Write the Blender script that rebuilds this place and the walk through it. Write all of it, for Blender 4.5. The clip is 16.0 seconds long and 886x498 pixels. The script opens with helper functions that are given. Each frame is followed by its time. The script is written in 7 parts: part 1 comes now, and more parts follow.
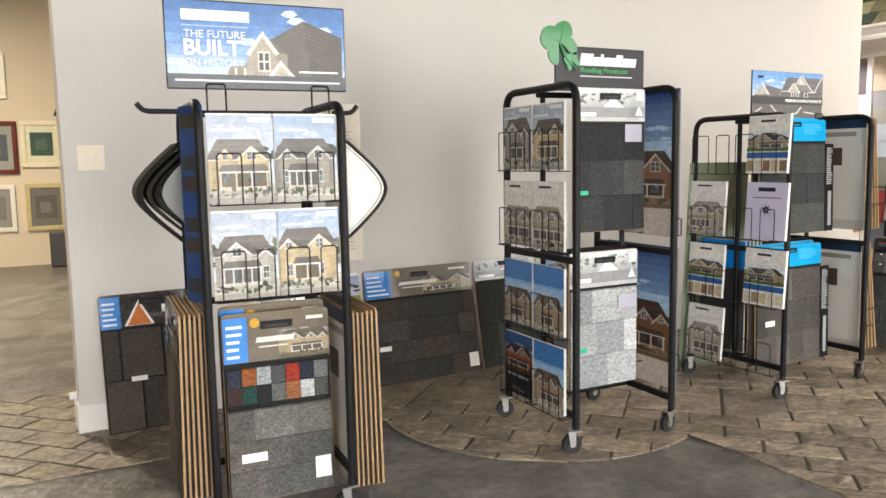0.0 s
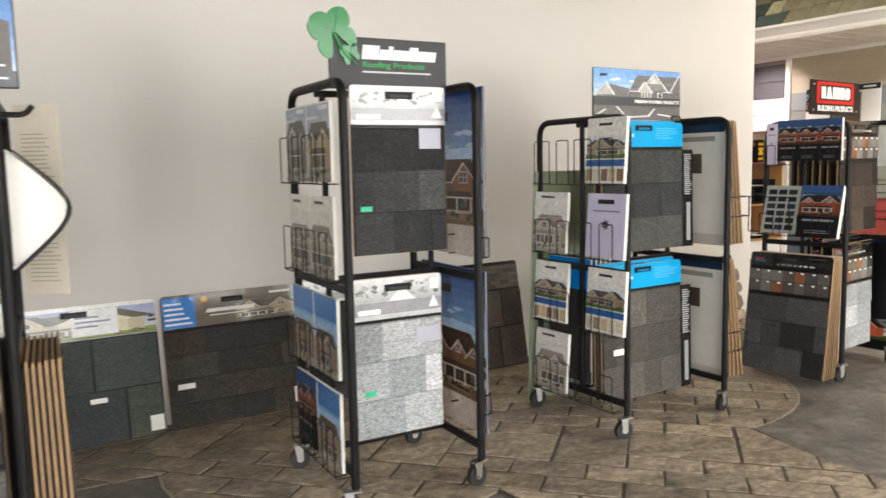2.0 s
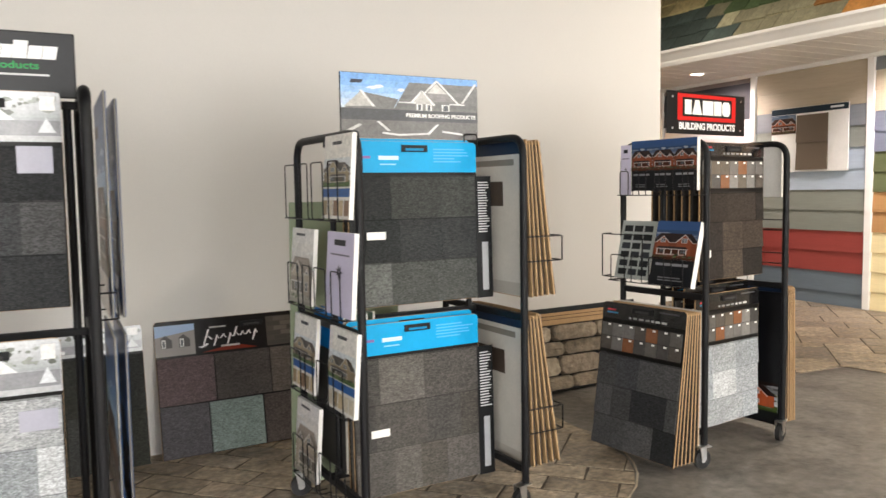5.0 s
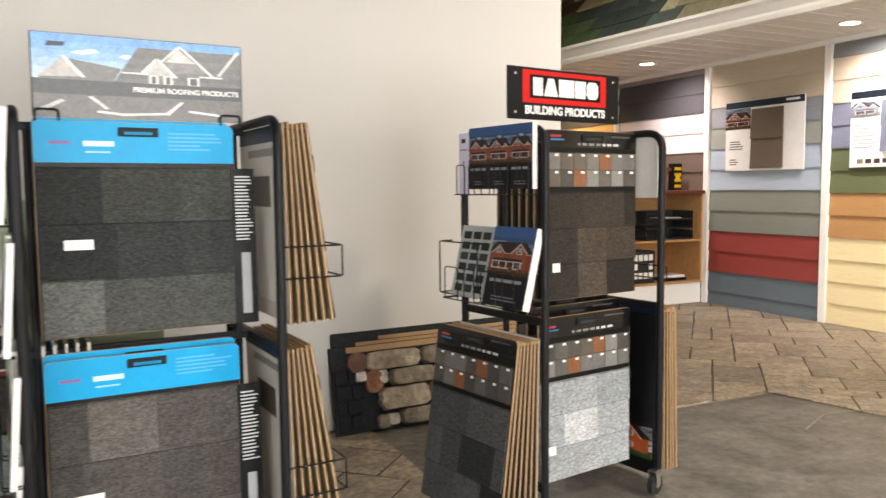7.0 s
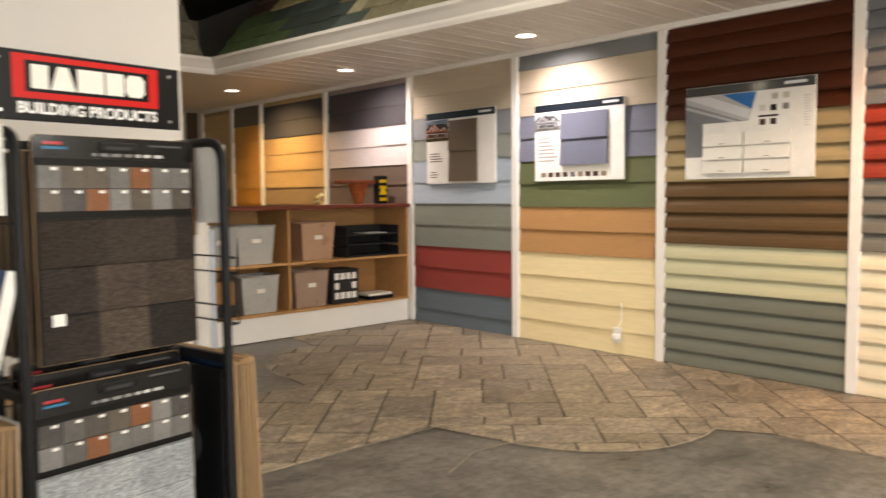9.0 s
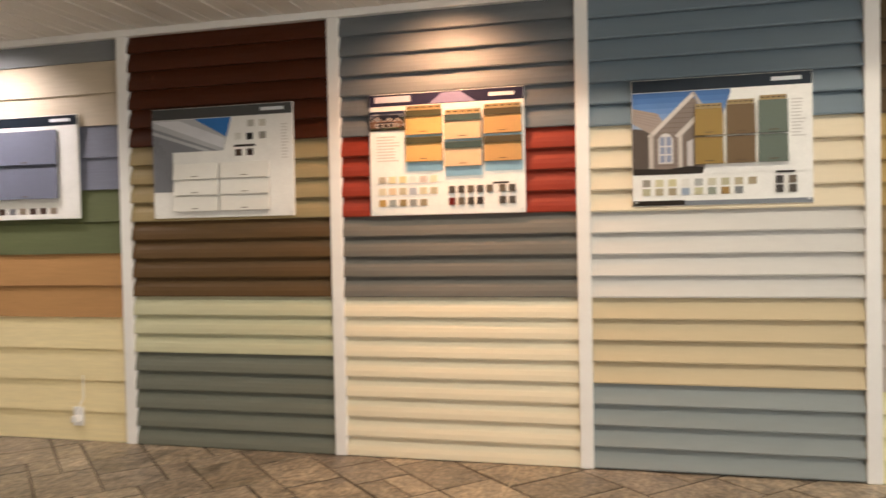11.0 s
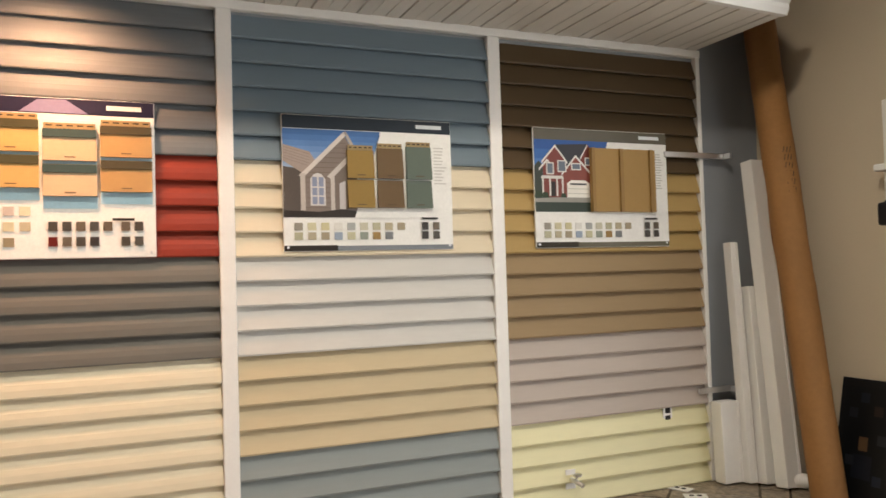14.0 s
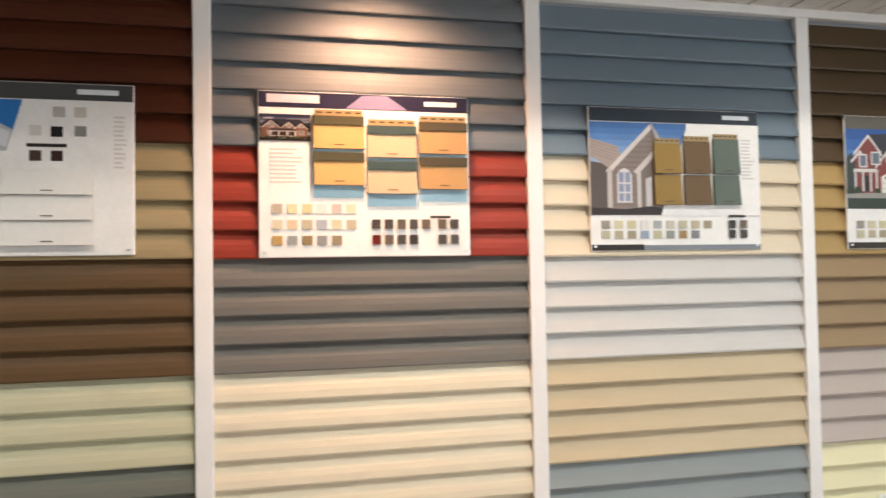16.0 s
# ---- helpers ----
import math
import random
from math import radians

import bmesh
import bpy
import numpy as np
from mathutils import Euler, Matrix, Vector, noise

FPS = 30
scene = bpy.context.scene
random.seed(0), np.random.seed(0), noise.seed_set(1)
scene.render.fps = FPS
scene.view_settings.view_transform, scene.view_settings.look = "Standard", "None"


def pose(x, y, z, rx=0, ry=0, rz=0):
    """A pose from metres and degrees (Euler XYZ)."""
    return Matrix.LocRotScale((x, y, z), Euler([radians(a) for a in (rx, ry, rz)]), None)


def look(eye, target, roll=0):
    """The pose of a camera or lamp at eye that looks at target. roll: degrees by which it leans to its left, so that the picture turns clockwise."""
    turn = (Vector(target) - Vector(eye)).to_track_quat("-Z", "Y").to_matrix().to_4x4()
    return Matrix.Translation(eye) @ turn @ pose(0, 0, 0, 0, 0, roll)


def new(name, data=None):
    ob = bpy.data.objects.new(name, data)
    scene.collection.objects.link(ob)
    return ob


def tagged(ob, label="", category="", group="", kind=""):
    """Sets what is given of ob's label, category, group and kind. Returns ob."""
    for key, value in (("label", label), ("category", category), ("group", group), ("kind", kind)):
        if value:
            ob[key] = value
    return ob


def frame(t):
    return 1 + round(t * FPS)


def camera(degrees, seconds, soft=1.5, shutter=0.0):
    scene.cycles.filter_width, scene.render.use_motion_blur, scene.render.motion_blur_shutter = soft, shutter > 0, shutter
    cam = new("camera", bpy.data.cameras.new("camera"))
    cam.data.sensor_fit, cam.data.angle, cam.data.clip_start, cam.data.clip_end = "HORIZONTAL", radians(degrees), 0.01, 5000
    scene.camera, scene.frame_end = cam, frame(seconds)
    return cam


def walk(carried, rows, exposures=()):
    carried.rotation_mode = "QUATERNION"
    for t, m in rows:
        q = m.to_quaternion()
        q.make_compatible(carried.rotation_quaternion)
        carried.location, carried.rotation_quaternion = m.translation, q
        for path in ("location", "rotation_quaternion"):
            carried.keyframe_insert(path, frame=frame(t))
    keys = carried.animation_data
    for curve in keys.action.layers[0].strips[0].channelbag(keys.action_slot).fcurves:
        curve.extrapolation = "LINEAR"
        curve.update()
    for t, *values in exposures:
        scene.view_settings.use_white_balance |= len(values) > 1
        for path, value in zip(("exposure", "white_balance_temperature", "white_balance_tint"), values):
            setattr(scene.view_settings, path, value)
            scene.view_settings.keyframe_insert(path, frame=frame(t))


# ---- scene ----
cam = camera(59.3, 16.0, shutter=0.4)
PATH = [
    (0, (0.624, 0.17, 1.218), (1.519, 1.944, 0.991), -1.0),
    (0.5, (0.763, 0.197, 1.209), (1.658, 1.972, 0.981), -1.1),
    (1, (1.003, 0.26, 1.215), (1.902, 2.032, 0.984), -1.2),
    (1.5, (1.251, 0.288, 1.218), (2.174, 2.047, 0.986), -1.1),
    (2, (1.518, 0.269, 1.226), (2.487, 2.006, 1.008), -1.2),
    (2.5, (1.762, 0.263, 1.222), (2.743, 1.993, 1.014), -1.2),
    (3, (2.022, 0.278, 1.23), (3.008, 2.008, 1.04), -1.3),
    (3.5, (2.257, 0.297, 1.233), (3.242, 2.028, 1.054), -1.2),
    (4, (2.525, 0.312, 1.239), (3.469, 2.067, 1.072), -1.2),
    (4.2, (2.608, 0.33, 1.224), (3.537, 2.094, 1.063), -1.2),
    (6.5, (3.673, 0.534, 1.214), (4.541, 2.33, 1.063), -0.5),
    (7, (3.939, 0.615, 1.205), (4.82, 2.404, 1.049), -0.5),
    (7.5, (4.187, 0.622, 1.215), (5.089, 2.401, 1.06), -0.5),
    (8, (4.414, 0.646, 1.212), (5.366, 2.398, 1.059), -0.5),
    (8.5, (4.662, 0.709, 1.244), (5.788, 2.354, 1.09), -0.3),
    (9, (4.887, 0.724, 1.239), (6.243, 2.188, 1.101), -0.6),
    (9.5, (5.155, 0.736, 1.24), (6.634, 2.076, 1.117), -0.6),
    (10, (5.405, 0.787, 1.225), (7.064, 1.9, 1.127), -0.6),
    (10.2, (5.524, 0.8, 1.219), (7.261, 1.789, 1.135), -0.7),
    (12.3, (6.138, 1.099, 1.231), (8.124, 0.857, 1.236), -1.3),
    (12.5, (6.142, 1.153, 1.224), (8.111, 0.803, 1.24), -1.3),
    (13, (6.209, 1.285, 1.22), (8.103, 0.645, 1.254), -1.6),
    (13.5, (6.317, 1.438, 1.21), (8.159, 0.662, 1.262), -1.7),
    (14, (6.423, 1.617, 1.208), (8.259, 0.826, 1.272), -1.7),
    (14.5, (6.513, 1.774, 1.22), (8.381, 1.062, 1.289), -1.5),
    (15, (6.618, 1.965, 1.231), (8.507, 1.312, 1.3), -1.3),
    (15.5, (6.728, 2.14, 1.243), (8.638, 1.55, 1.3), -1.1),
    (16, (6.828, 2.301, 1.24), (8.769, 1.821, 1.305), -1.0),
]
walk(cam, [(t, look(eye, target, roll)) for t, eye, target, roll in PATH],
     [(0.0, 0.19, 6500, 10), (4.2, 0.07, 6500, 10), (6.5, 0.08, 6500, 10), (8.2, -0.02, 6500, 10), (9.4, -0.52, 6950, 10), (10.3, -0.82, 6800, 10), (12.5, -0.80, 6450, 10), (14.3, -0.84, 6350, 10), (16.0, -0.59, 5900, 10)])

# ---- world, sun, large lights ----
world = bpy.data.worlds.new("sky")
scene.world = world
world.use_nodes = True
wn = world.node_tree.nodes
sky = wn.new("ShaderNodeTexSky")
sky.sky_type, sky.sun_disc, sky.sun_elevation, sky.sun_rotation = "NISHITA", False, radians(40), radians(150)
wn["Background"].inputs[1].default_value = 0.12
world.node_tree.links.new(sky.outputs[0], wn["Background"].inputs[0])
sun = new("sun", bpy.data.lights.new("sun", "SUN"))
sun.data.energy, sun.data.angle, sun.data.color = 1.0, radians(12), (1.0, 0.95, 0.88)
sun.matrix_world = look((5, -10, 9), (5, 0, 0))

FRONT_Y = -1.95
WINDOWS = [(-2.6, -0.5), (0.6, 2.9), (3.9, 6.2), (7.0, 8.84)]
WIN_Z = (0.22, 2.75)
DAY_POWER = 82.0
DAY_GAIN = [1.45, 1.15, 1.35, 0.95]  # daylight gain per window, set to balance the light on walls and racks


def area(name, m, sx, sy, power, colour):
    la = bpy.data.lights.new(name, "AREA")
    la.shape, la.size, la.size_y, la.energy, la.color = "RECTANGLE", sx, sy, power, colour
    ob = new(name, la)
    ob.matrix_world = m
    return ob


for (a, b_), gain in zip(WINDOWS, DAY_GAIN):
    area("window_daylight", look(((a + b_) / 2, FRONT_Y - 0.12, sum(WIN_Z) / 2), ((a + b_) / 2, 5, sum(WIN_Z) / 2 - 3.6)),
         b_ - a - 0.1, WIN_Z[1] - WIN_Z[0] - 0.1, DAY_POWER * gain * (b_ - a) / 2.1, (1.0, 0.975, 0.94))


def can_lamp(x, y, power, colour, tilt_x, angle):
    la = bpy.data.lights.new("downlight_beam", "SPOT")
    la.energy, la.color, la.spot_size, la.spot_blend, la.shadow_soft_size = power, colour, radians(angle), 1.0, 0.05
    ob = new("downlight_beam", la)
    ob.matrix_world = look((x, y, 2.425), (x + tilt_x, y, 0.9))


# Unseen ceiling lamps, added to light the aisle from above.
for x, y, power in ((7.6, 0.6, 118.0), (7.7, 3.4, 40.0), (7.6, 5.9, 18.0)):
    area("unseen_overhead_light", look((x, y, 3.36), (x, y, 0)), 0.26, 0.26, power, (1.0, 0.88, 0.72))
# Fill light added to brighten the rear room; its source is unseen.
area("rear_room_fill_light", look((-0.6, 8.0, 3.36), (-0.6, 8.0, 0)), 0.26, 0.26, 270.0, (1.0, 0.86, 0.66))
# The last downlight, at y -0.12, is unseen and added as weak fill.
CANS = [(9.18, 8.83, 300, (1.0, 0.62, 0.28)), (9.33, 6.86, 170, (1.0, 0.86, 0.80)), (9.43, 4.68, 200, (1.0, 0.89, 0.88)), (9.52, 1.82, 235, (1.0, 0.52, 0.27)), (9.30, -0.12, 12, (1.0, 0.72, 0.48))]
for x, y, power, colour in CANS:
    can_lamp(x, y, power * 0.82, colour, 0.75 if power > 60 else 0.0, 124 if power > 60 else 150)


# ---- small builders ----
def c(h):
    """Linear colour from a hex string."""
    v = [int(h[k:k + 2], 16) / 255 for k in (0, 2, 4)]
    return tuple(u / 12.92 if u <= 0.04045 else ((u + 0.055) / 1.055) ** 2.4 for u in v)


class Build:
    """Collects polygons with a colour each, and makes one mesh of them."""

    def __init__(self):
        self.v, self.f, self.k, self.smooth = [], [], [], []

    def poly(self, pts, col, smooth=False):
        n = len(self.v)
        self.v += [tuple(p) for p in pts]
        self.f.append(tuple(range(n, n + len(pts))))
        self.k.append(col)
        self.smooth.append(smooth)
        return self

    def faces(self, verts, faces, col, smooth=False):
        n = len(self.v)
        self.v += [tuple(p) for p in verts]
        for f in faces:
            self.f.append(tuple(n + i for i in f))
            self.k.append(col)
            self.smooth.append(smooth)
        return self

    def box(self, x0, x1, y0, y1, z0, z1, col):
        vs = [(x, y, z) for z in (z0, z1) for y in (y0, y1) for x in (x0, x1)]
        return self.faces(vs, [(0, 2, 3, 1), (4, 5, 7, 6), (0, 1, 5, 4), (2, 6, 7, 3), (0, 4, 6, 2), (1, 3, 7, 5)], col)

    def soft_box(self, x0, x1, y0, y1, z0, z1, col, r=0.004):
        """A box with chamfered edges."""
        lo, hi = Vector((x0, y0, z0)), Vector((x1, y1, z1))
        r = min(r, (hi - lo).x * 0.45, (hi - lo).y * 0.45, (hi - lo).z * 0.45)
        bm = bmesh.new()
        bmesh.ops.create_cube(bm, size=1)
        for v in bm.verts:
            v.co = Vector([(lo[i] + hi[i]) / 2 + v.co[i] * (hi[i] - lo[i]) for i in range(3)])
        bmesh.ops.bevel(bm, geom=bm.edges[:], offset=r, segments=2, affect="EDGES", profile=0.5)
        bm.verts.index_update()
        self.faces([v.co[:] for v in bm.verts], [[v.index for v in f.verts] for f in bm.faces], col)
        bm.free()
        return self

    def rect(self, x0, x1, z0, z1, y, col):
        """An upright flat piece that faces -y."""
        return self.poly([(x0, y, z0), (x1, y, z0), (x1, y, z1), (x0, y, z1)], col)

    def tube(self, pts, r, col, seg=8, closed=False):
        pts = [Vector(p) for p in pts]
        rings, up = [], None
        for i, p in enumerate(pts):
            a = pts[i - 1] if (i or closed) else p
            b = pts[(i + 1) % len(pts)] if (i < len(pts) - 1 or closed) else p
            d = (b - a).normalized()
            if up is None:
                up = d.orthogonal().normalized()
            side = d.cross(up).normalized()
            up = side.cross(d).normalized()
            rings.append([p + r * (math.cos(2 * math.pi * k / seg) * up + math.sin(2 * math.pi * k / seg) * side) for k in range(seg)])
        vs = [v for ring in rings for v in ring]
        n = len(rings)
        fs = [(i * seg + k, i * seg + (k + 1) % seg, (i + 1) % n * seg + (k + 1) % seg, (i + 1) % n * seg + k) for i in range(n if closed else n - 1) for k in range(seg)]
        self.faces(vs, fs, col, True)
        if not closed:
            self.poly(rings[0][::-1], col)
            self.poly(rings[-1], col)
        return self

    def disc(self, centre, axis, r, h, col, seg=20, r2=None):
        """A short cylinder or cone along an axis."""
        p, d = Vector(centre), Vector(axis).normalized()
        u = d.orthogonal().normalized()
        w = d.cross(u)
        ra, rb = r, r if r2 is None else r2
        ring = lambda q, rr: [q + rr * (math.cos(2 * math.pi * k / seg) * u + math.sin(2 * math.pi * k / seg) * w) for k in range(seg)]
        lo, hi = ring(p - d * h / 2, ra), ring(p + d * h / 2, rb)
        self.faces(lo + hi, [(k, (k + 1) % seg, seg + (k + 1) % seg, seg + k) for k in range(seg)], col, True)
        self.poly(lo[::-1], col)
        self.poly(hi, col)
        return self

    def mesh(self, name, mat):
        me = bpy.data.meshes.new(name)
        me.from_pydata(self.v, [], self.f)
        layer = me.color_attributes.new("Col", "FLOAT_COLOR", "CORNER")
        flat = np.repeat(np.array([(*k, 1.0) for k in self.k]), [len(f) for f in self.f], axis=0)
        layer.data.foreach_set("color", flat.ravel())
        me.polygons.foreach_set("use_smooth", self.smooth)
        me.materials.append(mat)
        me.update()
        return me


def part(name, b, mat, parent, label="", m=None):
    ob = new(name, b.mesh(name, mat))
    ob.parent = parent
    if m is not None:
        ob.matrix_basis = m
    return tagged(ob, label)


def thing(name, m, label, category, group=""):
    ob = new(name)
    ob.empty_display_size = 0.1
    ob.matrix_basis = m
    return tagged(ob, label, category, group)


def solid(name, b, mat, label="", category="", group="", kind="", m=None):
    ob = part(name, b, mat, None, m=m)
    return tagged(ob, label, category, group, kind)


def lettering(name, text, size, mat, parent, x, y, z, align="LEFT", stretch=1.0, slant=0.0, bold=0.0):
    cu = bpy.data.curves.new(name, "FONT")
    cu.body, cu.size, cu.align_x, cu.extrude, cu.shear, cu.offset = text, size, align, 0.0006, slant, bold
    tmp = bpy.data.objects.new(name, cu)
    scene.collection.objects.link(tmp)
    bpy.context.view_layer.update()
    me = bpy.data.meshes.new_from_object(tmp.evaluated_get(bpy.context.evaluated_depsgraph_get()))
    bpy.data.objects.remove(tmp)
    me.materials.clear()
    me.materials.append(mat)
    ob = new(name, me)
    ob.parent = parent
    ob.matrix_basis = pose(x, y, z, 90) @ Matrix.Diagonal((stretch, 1, 1, 1))
    return ob


# ---- materials ----
def material(name, rough=0.5, metal=0.0, flat=None, grain=(60, 0.15), stain=(3, 0.1), bump=(0, 0), speck=None, stretch=(1, 1, 1), vary=0.0, spec=0.5, coat=0.0, rough_var=0.1):
    """Colour from flat or from the mesh's own colours, with grain, larger stains, relief and piece-to-piece change."""
    mat = bpy.data.materials.new(name)
    mat.use_nodes = True
    nt = mat.node_tree
    bs = nt.nodes["Principled BSDF"]
    add, link = nt.nodes.new, nt.links.new
    co = add("ShaderNodeTexCoord")
    mp = add("ShaderNodeMapping")
    mp.inputs["Scale"].default_value = stretch
    link(co.outputs["Object"], mp.inputs[0])
    info = add("ShaderNodeObjectInfo")
    shift = add("ShaderNodeVectorMath")
    shift.operation = "SCALE"
    shift.inputs[0].default_value = (7.3, 3.1, 5.7)
    link(info.outputs["Random"], shift.inputs["Scale"])
    link(shift.outputs[0], mp.inputs["Location"])
    if flat is None:
        at = add("ShaderNodeAttribute")
        at.attribute_name = "Col"
        col = at.outputs["Color"]
    else:
        rgb = add("ShaderNodeRGB")
        rgb.outputs[0].default_value = (*flat, 1)
        col = rgb.outputs[0]

    def noise_mul(col, scale, amount, detail):
        nz = add("ShaderNodeTexNoise")
        nz.inputs["Scale"].default_value, nz.inputs["Detail"].default_value, nz.inputs["Roughness"].default_value = scale, detail, 0.65
        link(mp.outputs[0], nz.inputs["Vector"])
        rm = add("ShaderNodeMapRange")
        rm.inputs["From Min"].default_value, rm.inputs["From Max"].default_value = 0.25, 0.75
        rm.inputs["To Min"].default_value, rm.inputs["To Max"].default_value = 1 - amount, 1 + amount
        link(nz.outputs[0], rm.inputs["Value"])
        mx = add("ShaderNodeMix")
        mx.data_type, mx.blend_type = "RGBA", "MULTIPLY"
        mx.inputs["Factor"].default_value = 1
        link(col, mx.inputs["A"])
        link(rm.outputs[0], mx.inputs["B"])
        return mx.outputs["Result"], nz.outputs[0]

    col, fine = noise_mul(col, grain[0], grain[1], 4)
    col, broad = noise_mul(col, stain[0], stain[1], 3)
    if vary:
        rm = add("ShaderNodeMapRange")
        rm.inputs["To Min"].default_value, rm.inputs["To Max"].default_value = 1 - vary, 1 + vary
        link(info.outputs["Random"], rm.inputs["Value"])
        mx = add("ShaderNodeMix")
        mx.data_type, mx.blend_type = "RGBA", "MULTIPLY"
        mx.inputs["Factor"].default_value = 1
        link(col, mx.inputs["A"])
        link(rm.outputs[0], mx.inputs["B"])
        col = mx.outputs["Result"]
    if speck:
        vo = add("ShaderNodeTexVoronoi")
        vo.inputs["Scale"].default_value = speck[0]
        link(mp.outputs[0], vo.inputs["Vector"])
        bw = add("ShaderNodeSeparateColor")
        link(vo.outputs["Color"], bw.inputs[0])
        rm = add("ShaderNodeMapRange")
        rm.inputs["To Min"].default_value, rm.inputs["To Max"].default_value = 1 - speck[1], 1 + speck[1]
        link(bw.outputs[0], rm.inputs["Value"])
        mx = add("ShaderNodeMix")
        mx.data_type, mx.blend_type = "RGBA", "MULTIPLY"
        mx.inputs["Factor"].default_value = 1
        link(col, mx.inputs["A"])
        link(rm.outputs[0], mx.inputs["B"])
        col = mx.outputs["Result"]
    link(col, bs.inputs["Base Color"])
    rr = add("ShaderNodeMapRange")
    rr.inputs["To Min"].default_value, rr.inputs["To Max"].default_value = max(0.03, rough - rough_var), min(1, rough + rough_var)
    link(broad, rr.inputs["Value"])
    link(rr.outputs[0], bs.inputs["Roughness"])
    bs.inputs["Metallic"].default_value = metal
    bs.inputs["Specular IOR Level"].default_value = spec
    bs.inputs["Coat Weight"].default_value = coat
    bs.inputs["Coat Roughness"].default_value = 0.07
    if bump[1]:
        nz = add("ShaderNodeTexNoise")
        nz.inputs["Scale"].default_value, nz.inputs["Detail"].default_value = bump[0], 5
        link(mp.outputs[0], nz.inputs["Vector"])
        bp = add("ShaderNodeBump")
        bp.inputs["Strength"].default_value, bp.inputs["Distance"].default_value = 1.0, bump[1]
        link(nz.outputs[0], bp.inputs["Height"])
        link(bp.outputs[0], bs.inputs["Normal"])
    return mat


M_WALL = material("painted_plaster", 0.75, flat=c("d7d4cf"), grain=(120, 0.015), stain=(0.8, 0.02), bump=(180, 0.0006))
M_TAUPE = material("taupe_paint", 0.75, flat=c("ccbfa8"), grain=(120, 0.02), stain=(0.8, 0.03), bump=(180, 0.0006))
M_GREYWALL = material("grey_paint", 0.7, flat=c("8d9196"), grain=(120, 0.02), stain=(1, 0.03), bump=(180, 0.0005))
M_TRIM = material("white_trim", 0.4, flat=c("f1efeb"), grain=(80, 0.02), stain=(2, 0.03), bump=(90, 0.0003))
M_SOFFIT = material("white_vinyl_soffit", 0.45, flat=c("e6e2da"), grain=(60, 0.02), stain=(2, 0.03))
M_CEIL = material("dark_ceiling", 0.9, flat=(0.012, 0.011, 0.010), grain=(30, 0.2))
M_CONCRETE = material("stained_concrete", 0.40, flat=c("6b6761"), grain=(19, 0.46), stain=(4.6, 0.52), bump=(24, 0.006), rough_var=0.22)
M_STONE = material("stamped_stone", 0.46, grain=(30, 0.50), stain=(7.5, 0.52), bump=(15, 0.011), stretch=(1, 1.25, 1), vary=0.12, rough_var=0.28)
M_JOINT = material("stone_joint", 0.8, flat=c("51483d"), grain=(30, 0.3), stain=(3, 0.3))
M_SEAM = material("pale_joint", 0.7, flat=c("a89b86"), grain=(30, 0.25), stain=(2, 0.3))
M_VINYL = material("vinyl_siding", 0.5, grain=(50, 0.03), stain=(2, 0.04), bump=(40, 0.0004), stretch=(1, 0.12, 1), vary=0.02, spec=0.25)
M_LAP = material("wood_grain_siding", 0.6, grain=(70, 0.07), stain=(3, 0.06), bump=(55, 0.0012), stretch=(1, 0.08, 1), vary=0.03)
M_GRANULE = material("shingle_granules", 0.9, grain=(110, 0.30), stain=(14, 0.14), bump=(260, 0.0014), speck=(320, 0.36), stretch=(0.55, 1, 1), vary=0.06, spec=0.25)
M_SHAKE = material("cedar_shake", 0.8, grain=(40, 0.25), stain=(6, 0.2), bump=(40, 0.004), stretch=(1, 1, 0.25), vary=0.18)
M_PRINT = material("printed_card", 0.36, grain=(90, 0.05), stain=(6, 0.06), spec=0.2, coat=0.03, rough_var=0.05)
M_PHOTO = material("photo_print", 0.32, grain=(150, 0.26), stain=(48, 0.22), spec=0.35, coat=0.2, rough_var=0.05)
M_GLOSS = material("laminated_print", 0.25, grain=(120, 0.12), stain=(30, 0.12), spec=0.4, coat=0.6, rough_var=0.05)
M_BOARD = material("fibreboard", 0.7, flat=c("ab8b64"), grain=(140, 0.22), stain=(8, 0.12), bump=(150, 0.0006))
M_BLACK = material("black_powder_coat", 0.45, spec=0.22, flat=(0.009, 0.009, 0.010), grain=(90, 0.2), stain=(5, 0.2), bump=(220, 0.0003))
M_RUBBER = material("black_rubber", 0.7, flat=(0.015, 0.015, 0.015), grain=(90, 0.2))
M_CHROME = material("chrome", 0.30, 1.0, flat=(0.75, 0.75, 0.76), grain=(60, 0.05))
M_WOOD = material("birch_plywood", 0.5, flat=c("b98d5a"), grain=(30, 0.16), stain=(3, 0.1), bump=(50, 0.0006), stretch=(0.1, 1, 1))
M_REDWOOD = material("red_stained_edge", 0.4, flat=c("6a2f1e"), grain=(30, 0.2), stain=(3, 0.12), stretch=(0.1, 1, 1))
M_CARD = material("brown_cardboard", 0.75, flat=c("9c7040"), grain=(40, 0.08), stain=(3, 0.14), bump=(9, 0.006))
M_PLASTIC = material("translucent_plastic", 0.3, grain=(40, 0.05), stain=(5, 0.08), coat=0.3)
M_LEDGE = material("ledge_stone", 0.85, grain=(28, 0.3), stain=(7, 0.3), bump=(30, 0.012), vary=0.2)
M_SWITCH = material("cream_switch_plastic", 0.35, flat=c("f3ead8"), grain=(80, 0.02), stain=(8, 0.03))
M_LETTER = material("white_lettering", 0.5, flat=c("f4f4f2"), grain=(60, 0.02))
M_GREENLETTER = material("green_lettering", 0.5, flat=c("1f9a4c"), grain=(60, 0.03))


